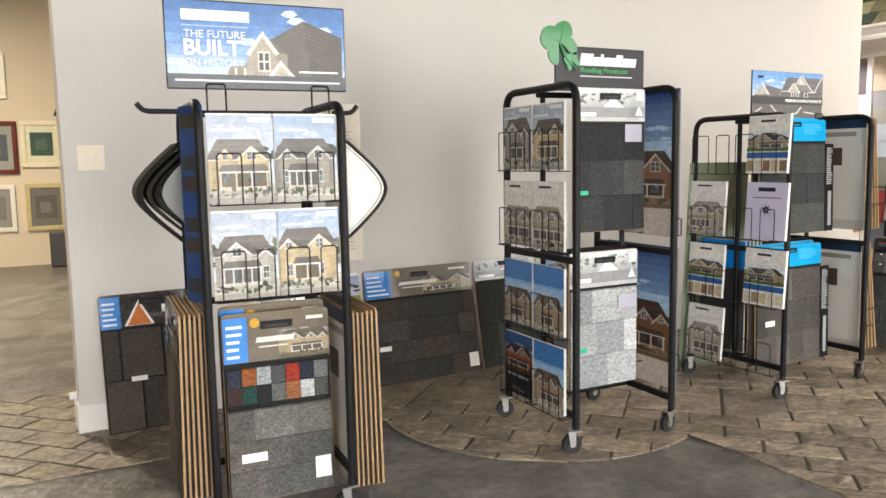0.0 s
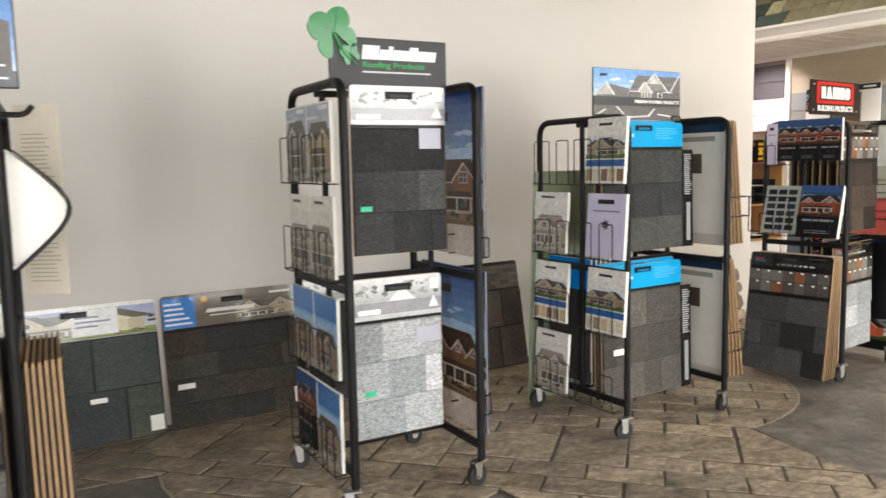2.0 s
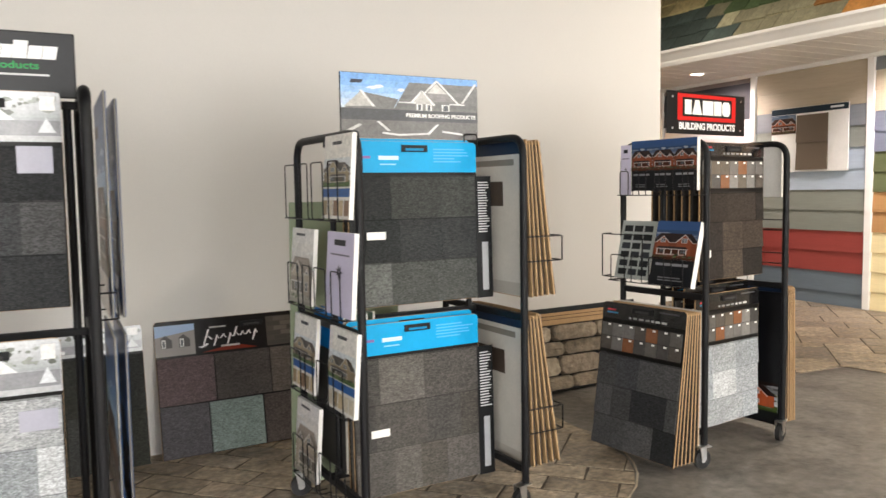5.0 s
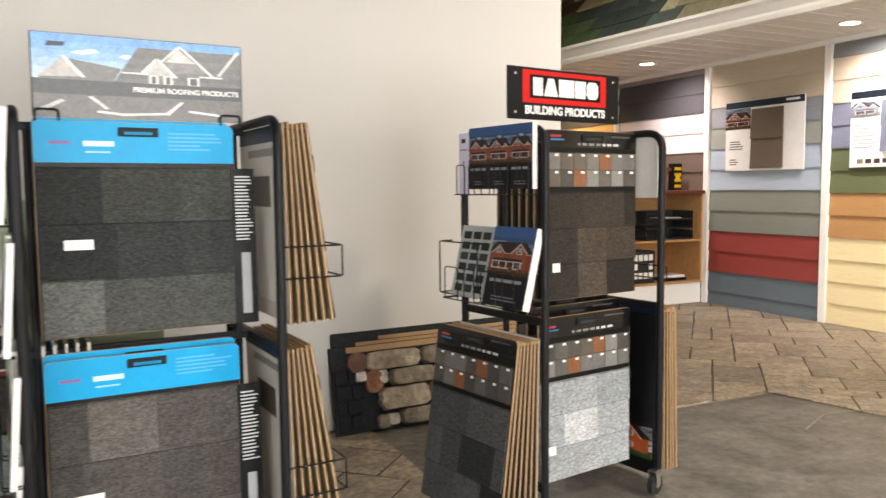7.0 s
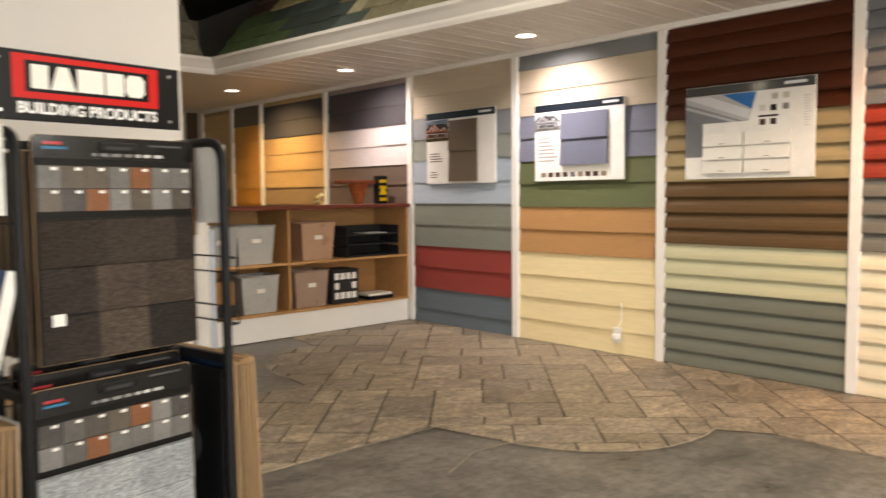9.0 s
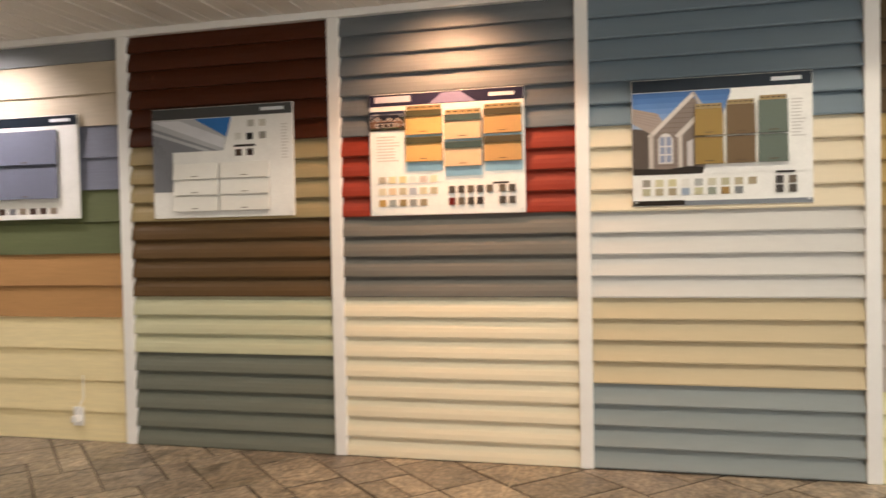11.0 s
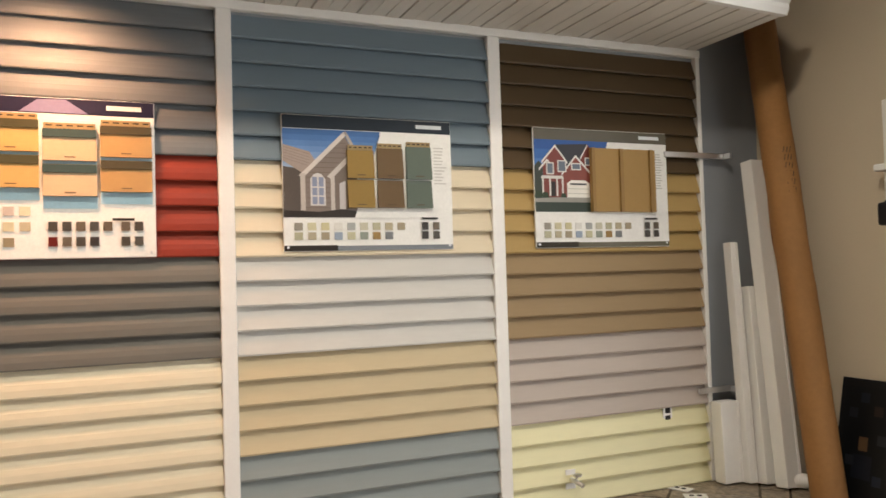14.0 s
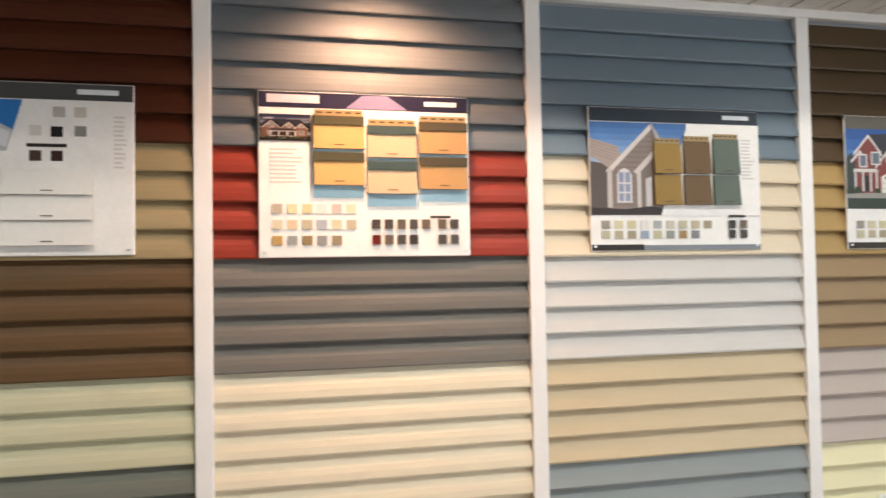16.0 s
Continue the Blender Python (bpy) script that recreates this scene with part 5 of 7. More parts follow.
brochure(RT @ pose(-.04, .41, 1.18, 0, 0, -90), .06, .23, "lilac", 121, "narrow pale leaflet beside dark folders")
pockets(rack, pose(-.018, .22, 1.18, 0, 0, -90), .45, 3, .11)
brochure(RT @ pose(-.085, .34, .80, -14, 0, -90), .20, .27, "swatch", 122, "grey card with a grid of dark swatches")
brochure(RT @ pose(-.10, .115, .79, -14, 0, -90), .225, .285, "dark", 123, "thick dark brochure with a lit house", .03)
pockets(rack, pose(-.018, .23, .79, 0, 0, -90), .44, 2, .12, .10)
basket(rack, pose(-.018, .40, .80, 0, 0, -90), .24, .06, .2)
board_stack(RT, -.03, .235, .03, .47, .66, 7, -1, 7.5, 55, "dark shingle board with swatches leaning from the rack", DARK, "black", .015, 3)
for r, z in enumerate((.07,)):
    board_stack(RT, .622, .24, z, .46, .66, 7, 1, 2, 56, "dark board hung on the rack side", DARK, "black", .014, 3)
b = Build()
b.box(-.25, .25, 0, .006, 0, .64, c("0e0f12"))
b.rect(-.2, .05, .53, .56, -.001, c("b9b9bb"))
b.rect(-.24, -.05, .30, .42, -.001, c("2c62b4"))
b.disc((.06, -.001, .38), (0, 1, 0), .07, .001, c("4a4c50"), 20)
scene_house(b, -.24, .24, .06, .2, -.001, random.Random(9), sky="1a0f0c", wall="b0532c", roof="2c1c18", ground="3a4a20")
solid("poster_board", b, M_PRINT, "black poster board with a lit house", "poster", "poster boards on a rack side", m=RT @ pose(.575, .25, .07, 0, 0, -90))
for z in (.84, 1.0):
    basket(rack, pose(.61, .23, z, 0, 0, 90), .42, .05, .05)
brochure(RT @ pose(.635, .10, 1.16, 0, 0, 90), .13, .24, "lilac", 124, "pale leaflet in a side pocket", .02)
brochure(RT @ pose(.635, .32, 1.16, 0, 0, 90), .2, .24, "pale", 125, "pale brochure in a side pocket", .02)

# ---- boards leaning on the partition ----
def lean(xw, w, h, **k):
    """Board leaning on the partition; xw is its middle along the wall."""
    out = 0.115
    ang = -math.degrees(math.asin(min(.9, out / h)))
    return WALL_M @ pose(xw, -out - 0.004, 0.001, ang)


def lean_board(x_world, w, h, head, cols, seed, label, **k):
    sample_board(lean((x_world - .69) / math.cos(ANG), w, h), w, h, head, cols, seed, label, group="boards leaning on the partition", **k)


lean_board(1.02, .46, .635, .16, ["4a453e", "3f3b36", "544e45"], 61, "dark slate-look board with an orange roof picture", style="roofpeak", field="slate", rows=2, stickers=((-.08, .24, .07, .022),))
lean_board(1.74, .70, .635, .155, ["4c5350", "43494a", "545a52"], 62, "green slate-look board with a landscape header", style="green", field="slate", rows=2, stickers=((.07, .2, .07, .022), (.31, .06, .06, .07)))
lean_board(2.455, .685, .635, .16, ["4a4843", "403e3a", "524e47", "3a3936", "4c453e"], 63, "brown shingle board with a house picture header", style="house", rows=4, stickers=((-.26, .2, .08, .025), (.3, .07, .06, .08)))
lean_board(3.05, .46, .635, .12, ["3c3d3b", "33342f"], 64, "dark board with a grey printed header", style="silver", rows=2)
lean_board(3.785, .91, .635, .165, ["655a5a"], 65, "plum and grey slate board with a black script header", style="script", field="plain", slot=True)
for x0, x1, z0, z1, col in ((-.452, -.195, .245, .462, "5e5152"), (-.190, .075, .245, .462, "4a4542"), (.080, .30, .245, .462, "57504a"), (.305, .452, .245, .462, "4a4542"), (-.452, -.235, .006, .238, "4f4d50"), (-.228, .025, .006, .238, "7d8a86"), (.032, .26, .006, .238, "4a4340"), (.266, .452, .006, .238, "5a5050")):
    b = Build()
    b.soft_box(x0, x1, -.0105, -.0008, z0, z1, c(col), .002)
    solid("slate_tile", b, M_GRANULE, "slate-look tile on a leaning sample board", "tile", "slate tiles on the leaning board", m=lean((3.785 - .69) / math.cos(ANG), .91, .635))

# ledge stone panel leaning on the partition
w, h = 1.22, .50
m = lean((5.71 - .69) / math.cos(ANG), w, h)
pan = thing("stone_panel", m, "dark panel faced with brown ledge stone pieces", "stone panel")
b = Build()
b.soft_box(-w / 2, w / 2, 0, .02, 0, h - .07, c("2c2f31"), .004)
b.soft_box(-w / 2 + .015, w / 2, .001, .019, h - .07, h, c("2c2f31"), .004)
part("backing", b, M_GRANULE, pan)
rng = random.Random(71)
for row in range(4):
    x = -w / 2 + .012
    for k in range(2):
        e = x + (.07, .055, .085)[(row + k) % 3]
        b = Build()
        b.soft_box(x, e - .004, -.014, -.0005, .02 + .075 * row, .088 + .075 * row, c("24282b"), .004)
        part("slate_piece", b, M_GRANULE, pan)
        x = e
for x0, z0, z1, d in ((-w / 2 + .085, .395, .425, .012), (-w / 2 + .14, .428, .446, .008), (-w / 2 + .27, .449, .468, .006)):
    b = Build()
    b.soft_box(x0, w / 2, -d, -.0005, z0, z1, c("bfae90"), .003)
    part("foam_strip", b, M_BOARD, pan, "pale tan strip")


def lump(x0, x1, z0, z1, d, col, power=9):
    """One flat-faced, uneven stone."""
    b = Build()
    cx, cz, n = (x0 + x1) / 2, (z0 + z1) / 2, 18
    out = []
    for k in range(n):
        a = 2 * math.pi * (k + .5) / n
        ca, sa = math.cos(a), math.sin(a)
        r = (abs(ca) ** power + abs(sa) ** power) ** (-1 / power) * rng.uniform(.955, 1.015)
        out.append(((x1 - x0) / 2 * r * ca, (z1 - z0) / 2 * r * sa))
    vs = []
    for f, dep in ((1.0, .0005), (.985, d * .75), (.93, d * .95), (.5, d)):
        vs += [(cx + f * u, -dep - rng.uniform(0, d * .10) * (f < 1), cz + f * v) for u, v in out]
    vs.append((cx, -d * 1.02, cz))
    fs = [(r * n + k, r * n + (k + 1) % n, (r + 1) * n + (k + 1) % n, (r + 1) * n + k) for r in range(3) for k in range(n)]
    b.faces(vs, fs + [(3 * n + k, 3 * n + (k + 1) % n, 4 * n) for k in range(n)], col)
    part("stone", b, M_LEDGE, pan)


LEDGE = ("8f8371", "9c8f7c", "85796a", "a39784", "7d7263")
for row, (z0, z1, x) in enumerate(((.008, .088, -w / 2 + .34), (.092, .205, -w / 2 + .235), (.209, .292, -w / 2 + .30), (.296, .390, -w / 2 + .175))):
    while x < w / 2 - .03:
        e = min(x + rng.uniform(.22, .36), w / 2)
        if w / 2 - e < .08:
            e = w / 2
        lump(x, e - .004, z0, z1, rng.uniform(.032, .06), tuple(Vector(c(rng.choice(LEDGE))) * rng.uniform(.85, 1.1)))
        x = e
for x, z, rx, rz, col, pw in ((.135, .345, .055, .052, "6b4f42", 2.6), (.215, .245, .05, .06, "8a6048", 2.6), (.265, .262, .026, .035, "b9b2ac", 6), (.145, .275, .03, .026, "c4beb8", 8), (.30, .045, .032, .028, "c4beb8", 8), (.25, .04, .035, .034, "7d7466", 4)):
    lump(-w / 2 + x - rx, -w / 2 + x + rx, z - rz, z + rz, .03, c(col), pw)

# light switch on the partition
sw = thing("light_switch", WALL_M @ pose(.115, -.001, 1.255), "white double light switch on the partition", "switch")
b = Build()
b.soft_box(-.058, .058, -.008, 0, -.058, .058, W, .003)
part("cover_plate", b, M_SWITCH, sw)
for x in (-.024, .024):
    b = Build()
    b.soft_box(x - .006, x + .006, -.016, -.005, -.004, .012, W, .002)
    part("toggle", b, M_TRIM, sw)
b = Build()
b.soft_box(-.02, .02, -.02, .0, 0, .035, W, .004)
solid("door_stop", b, M_TRIM, "small white block at the partition end", "stop", m=WALL_M @ pose(-.015, .13, .13))

# ---- rear room seen past the partition ----
def framed(x0, x1, z0, z1, frame_col, mat_col, pic, label, wall_y=11.145):
    fr = thing("picture_frame", Matrix.Translation(((x0 + x1) / 2, wall_y, (z0 + z1) / 2)), label, "picture", "framed pictures on the rear wall")
    w, h, t = (x1 - x0) / 2, (z1 - z0) / 2, .055
    for a, d, e, f in ((-w, w, h - t, h), (-w, w, -h, -h + t), (-w, -w + t, -h + t, h - t), (w - t, w, -h + t, h - t)):
        b = Build()
        b.soft_box(a, d, -.035, 0, e, f, c(frame_col), .006)
        part("frame_side", b, M_PRINT, fr)
    b = Build()
    b.box(-w + t, w - t, -.012, -.002, -h + t, h - t, c(mat_col))
    b.box(-w * .55, w * .55, -.016, -.0125, -h * .5, h * .5, c(pic))
    b.box(-w * .3, w * .25, -.018, -.0165, -h * .25, h * .2, tuple(Vector(c(pic)) * 1.7))
    part("picture", b, M_PHOTO, fr)


framed(.36, .82, 1.215, 1.79, "d8cfb4", "cdc9ac", "2f4636", "cream framed picture with a green print")
framed(-.16, .325, 1.14, 1.78, "5a2314", "8a8a80", "3a3f44", "dark red-brown framed picture with documents")
framed(-.22, .26, .432, 1.01, "d9d5cb", "7f7a72", "6a655e", "white framed grey picture")
framed(.368, .815, .43, 1.014, "b8a97c", "6a655a", "55524a", "olive framed grey picture")
framed(-.25, .25, 2.05, 2.6, "e2ddd0", "d8d2c4", "bcb6a8", "pale framed picture high on the wall")
b = Build()
b.soft_box(-.2, .2, -.17, .17, 0, .43, c("3c3a3a"), .02)
solid("storage_box", b, M_PLASTIC, "dark grey box on the rear room floor", "box", m=pose(.80, 10.9, 0.0))
hk = thing("wall_lamp", pose(.80, 11.15, 1.82), "small black wall bracket lamp", "lamp")
b = Build()
b.tube(bend([(0, 0, 0), (0, -.14, .02), (0, -.2, .1)], .04, 4), .014, BLACK, 8)
b.disc((0, -.2, .06), (0, 0, 1), .06, .08, BLACK, 14, .03)
part("bracket", b, M_BLACK, hk)

# ---- shelf counter ----
cn = thing("shelf_counter", pose(0, 0, 0), "plywood shelf counter with white base and red-brown edge", "counter")
CX0, CX1, CY0, CY1, CZ = 6.9, 9.885, 6.62, 7.15, 1.16
b = Build()
b.soft_box(CX0, CX1, CY0 - .03, CY1 + .02, CZ - .035, CZ, W, .006)
part("countertop", b, M_REDWOOD, cn, "red-brown stained top")
b = Build()
b.soft_box(CX0, CX1, CY0 + .02, CY0 + .04, .002, .215, W, .004)
part("base_panel", b, M_TRIM, cn, "white base panel")
for z in (.215, .64):
    b = Build()
    b.soft_box(CX0, CX1, CY0, CY1, z, z + .022, W, .003)
    part("shelf", b, M_WOOD, cn)
b = Build()
b.box(CX0, CX1, CY1, CY1 + .015, .0, CZ - .04, W)
part("back_panel", b, M_WOOD, cn)
for x in (CX0, 7.72, 8.51, CX1 - .022):
    for z0, z1 in ((.238, .639), (.663, CZ - .036)):
        b = Build()
        b.soft_box(x, x + .022, CY0 + .004, CY1 - .002, z0, z1, W, .003)
        part("divider", b, M_WOOD, cn)


def bin_(x, z, w, h, col, label, fill="b9b2a6"):
    t = thing("plastic_bin", pose(x, CY0 + .17, z), label, "bin", "plastic bins on the shelves")
    b = Build()
    s = .86
    lo = [(-w / 2 * s, -.13 * s, 0), (w / 2 * s, -.13 * s, 0), (w / 2 * s, .13 * s, 0), (-w / 2 * s, .13 * s, 0)]
    hi = [(-w / 2, -.13, h), (w / 2, -.13, h), (w / 2, .13, h), (-w / 2, .13, h)]
    ins = [(p[0] * .96, p[1] * .96, h) for p in hi]
    flo = [(p[0] * .96, p[1] * .96, h * .8) for p in hi]
    b.faces(lo + hi + ins + flo, [(3, 2, 1, 0)] + [(k, (k + 1) % 4, 4 + (k + 1) % 4, 4 + k) for k in range(4)] + [(4 + k, 4 + (k + 1) % 4, 8 + (k + 1) % 4, 8 + k) for k in range(4)] + [(8 + k, 8 + (k + 1) % 4, 12 + (k + 1) % 4, 12 + k) for k in range(4)] + [(12, 13, 14, 15)], c(col))
    part("tub", b, M_PLASTIC, t)
    b = Build()
    b.tube([(-w / 2 - .004, -.134, h), (w / 2 + .004, -.134, h), (w / 2 + .004, .134, h), (-w / 2 - .004, .134, h)], .008, c(col), 6, True)
    part("rim", b, M_PLASTIC, t)
    b = Build()
    b.soft_box(-.04, .04, -.135, -.12, h * .55, h * .66, c("e8e4dc"), .003)
    part("label_plate", b, M_PRINT, t)


bin_(8.22, .664, .36, .33, "aeaeac", "translucent grey storage bin on a shelf")
bin_(7.90, .664, .30, .33, "a4a6a8", "translucent grey storage bin on a shelf")
bin_(8.85, .664, .36, .34, "b08d74", "translucent bin with orange packets inside")
bin_(8.25, .24, .36, .32, "b2b2b0", "translucent storage bin with papers")
bin_(8.77, .24, .36, .33, "a08878", "brownish storage bin on the lower shelf")
tr = thing("paper_tray", pose(9.48, CY0 + .19, .663), "black plastic paper trays stacked on a shelf", "tray")
for z in (0, .11, .2):
    b = Build()
    b.soft_box(-.31, .31, -.15, .15, z, z + .012, BLACK, .003)
    b.soft_box(-.31, -.30, -.15, .15, z + .012, z + .09, BLACK, .003)
    b.soft_box(.30, .31, -.15, .15, z + .012, z + .09, BLACK, .003)
    b.soft_box(-.30, .30, .14, .15, z + .012, z + .09, BLACK, .003)
    part("tray", b, M_RUBBER, tr)
b = Build()
b.box(-.05, .2, -.1, .1, .214, .222, c("d8d6d0"))
part("papers", b, M_PRINT, tr)
bk = thing("checked_box", pose(9.14, CY0 + .16, .24), "black box with white squares on a shelf", "box")
b = Build()
b.soft_box(-.15, .15, -.12, .12, 0, .32, BLACK, .006)
part("body", b, M_RUBBER, bk)
for i in range(4):
    for k in range(3):
        if k == 1 and i in (1, 2):
            continue
        b = Build()
        b.soft_box(-.125 + .065 * i, -.125 + .065 * i + .05, -.124, -.119, .045 + .09 * k, .045 + .09 * k + .06, c("eceae6"), .002)
        part("white_square", b, M_PRINT, bk)
b = Build()
b.soft_box(-.15, .15, -.11, .11, 0, .03, c("1a1a1a"), .004)
b.soft_box(-.14, .14, -.10, .10, .03, .055, c("e6e2da"), .004)
solid("books", b, M_PRINT, "flat stack of books on a low shelf", "books", m=pose(9.57, CY0 + .16, .24))
pk = thing("cardboard_box", pose(7.86, CY0 + .16, .24), "tan cardboard box on a dark tray", "box")
b = Build()
b.soft_box(-.14, .14, -.12, .12, .1, .3, W, .004)
part("carton", b, M_CARD, pk)
b = Build()
b.soft_box(-.15, .15, -.13, .13, 0, .1, BLACK, .006)
part("dark_tray", b, M_RUBBER, pk)
rl = [(7.50, 1.0), (7.60, 1.06), (7.69, .98), (7.56, .95), (7.65, 1.02)]
for i, (x, h) in enumerate(rl):
    b = Build()
    yy = CY0 - .16 - .07 * (i % 2)
    b.disc((0, 0, h / 2 + .002), (0, 0, 1), .045, h, c(["f0eeea", "eceae6", "c4ccd8", "e6e4e0", "f0eeea"][i]), 18)
    solid("paper_roll", b, M_PRINT, "tall white paper roll standing by the counter", "roll", "paper rolls by the counter", m=pose(x, yy, 0.0))
# copper funnel, bird figure shapes and yellow box on the counter
fn = thing("copper_collector", pose(9.52, 6.95, CZ), "copper rain collector head on the counter", "collector")
b = Build()
b.disc((0, 0, .06), (0, 0, 1), .045, .12, c("8a4a22"), 20, .075)
b.disc((0, 0, .16), (0, 0, 1), .075, .08, c("8a4a22"), 20, .11)
part("funnel", b, M_LEDGE, fn)
b = Build()
b.soft_box(-.26, .2, -.05, .05, .2, .235, c("7a3a1c"), .006)
part("gutter_piece", b, M_LEDGE, fn, "copper gutter piece")
yb = thing("yellow_box", pose(9.76, 6.9, CZ), "black and yellow printed carton on the counter", "carton")
b = Build()
b.soft_box(-.055, .055, -.04, .04, 0, .28, c("151515"), .003)
part("carton", b, M_PRINT, yb)
b = Build()
for z in (.03, .09, .15, .21):
    b.rect(-.045, .045, z, z + .03, -.0415, c("d8b41c"))
b.disc((0, -.0418, .13), (0, 1, 0), .03, .001, c("e0bc20"), 14)
part("print", b, M_PRINT, yb)
b = Build()
for k in range(5):
    b.disc((.03 * math.cos(k * 1.3), .03 * math.sin(k * 1.3), .03 + .02 * k), (0, 0, 1), .03, .03, c(["c9b070", "d8cfa0", "a8884a"][k % 3]), 9, .018)
solid("small_ornament", b, M_LEDGE, "small cream and gold ornament on the counter", "ornament", m=pose(9.05, 6.95, CZ - .012))
gd = thing("flower_display", pose(7.55, 6.95, CZ), "pale flowers and leaves beside the counter end", "plant")
rng = random.Random(8)
b = Build()
for _ in range(60):
    p = Vector((rng.uniform(-.14, .14), rng.uniform(-.1, .1), rng.uniform(.05, .36)))
    u = Vector((rng.uniform(-1, 1), rng.uniform(-1, 1), rng.uniform(-1, 1))).normalized() * .035
    v = u.orthogonal().normalized() * .014
    b.poly([p - u, p + v, p + u, p - v], c(rng.choice(["7a7a4a", "a89a6a", "c9bca0", "5a5a34"])))
part("leaves", b, M_PRINT, gd)
b = Build()
b.disc((0, 0, .04), (0, 0, 1), .05, .08, c("4a2a20"), 14, .065)
part("pot", b, M_LEDGE, gd)
b = Build()
b.box(8.35, 9.55, 11.125, 11.145, 1.05, 2.32, c("33241b"))
b.soft_box(9.55, 9.66, 11.115, 11.145, 0.0, 2.42, c("d8d0c0"), .004)
b.soft_box(9.70, 9.86, 11.12, 11.145, 0.9, 2.42, c("4a3a2a"), .004)
solid("wall_far_siding", b, M_LAP, "dark brown siding and white trim on the far wall", "wall", kind="structure")

# ---- information boards on the siding ----
def board_poly(b, w, h, y):
    return lambda pts, col, k: b.poly([(-w / 2 + .003 + (w - .006) * u, y - .0004 * k, h * v) for u, v in pts], c(col))


def gable_picture(b, w, h, y):
    """Close view of a taupe gable with pale rake trim and an arched window."""
    q = board_poly(b, w, h, y)
    for k in range(8):
        q([(0, .56 + .042 * k), (.56, .56 + .042 * k), (.56, .602 + .042 * k), (0, .602 + .042 * k)], ("a9b9d0", "9db1cf", "8fa8cc", "809dc8", "6f90c2", "6085ba", "537ab2", "4a70a8")[k], .5)
    q([(0, .25), (.11, .25), (.11, .60), (0, .62)], "5d544e", 1.5)
    q([(0, .78), (.15, .73), (.20, .62), (.11, .57), (0, .66)], "a8988f", 2)
    for k in range(5):
        q([(0, .68 + .02 * k), (.15, .62 + .022 * k), (.15, .625 + .022 * k), (0, .685 + .02 * k)], "96867e", 2.5)
    q([(.11, .25), (.42, .25), (.42, .70), (.345, .87), (.11, .58)], "877a72", 3)
    for k in range(15):
        v = .28 + .037 * k
        q([(max(.115, .11 + (v - .58) * .81), v), (min(.41, .41 - max(0, v - .68) * .4), v), (min(.41, .41 - max(0, v - .68) * .4), v + .005), (max(.115, .11 + (v - .58) * .81), v + .005)], "74685f", 3.5)
    q([(.085, .55), (.345, .885), (.36, .89), (.36, .86), (.12, .55)], "d6cdc6", 4.5)
    q([(.345, .885), (.36, .89), (.44, .70), (.42, .69)], "b4aaa2", 4.5)
    q([(.095, .30), (.122, .30), (.122, .57), (.095, .57)], "c4bab2", 5)
    q([(.15, .335), (.235, .335), (.235, .53), (.215, .565), (.1925, .575), (.17, .565), (.15, .53)], "d4cfcc", 5)
    for u0, u1 in ((.160, .188), (.197, .225)):
        for v0, v1 in ((.345, .40), (.41, .465), (.475, .545)):
            q([(u0, v0), (u1, v0), (u1, v1), (u0, v1)], "8d94ac", 6)
    q([(.245, .55), (.36, .70), (.37, .68), (.36, .65), (.27, .53)], "ccc4bd", 6)
    q([(.27, .25), (.37, .25), (.37, .64), (.27, .54)], "7a6e66", 5.3)
    q([(.265, .27), (.288, .27), (.288, .55), (.265, .54)], "c8c0b8", 6.5)
    q([(.315, .31), (.35, .31), (.35, .52), (.315, .50)], "c9c4c4", 6.5)
    q([(0, .25), (.5, .25), (.5, .285), (.33, .31), (.2, .29), (0, .30)], "352f2b", 7)


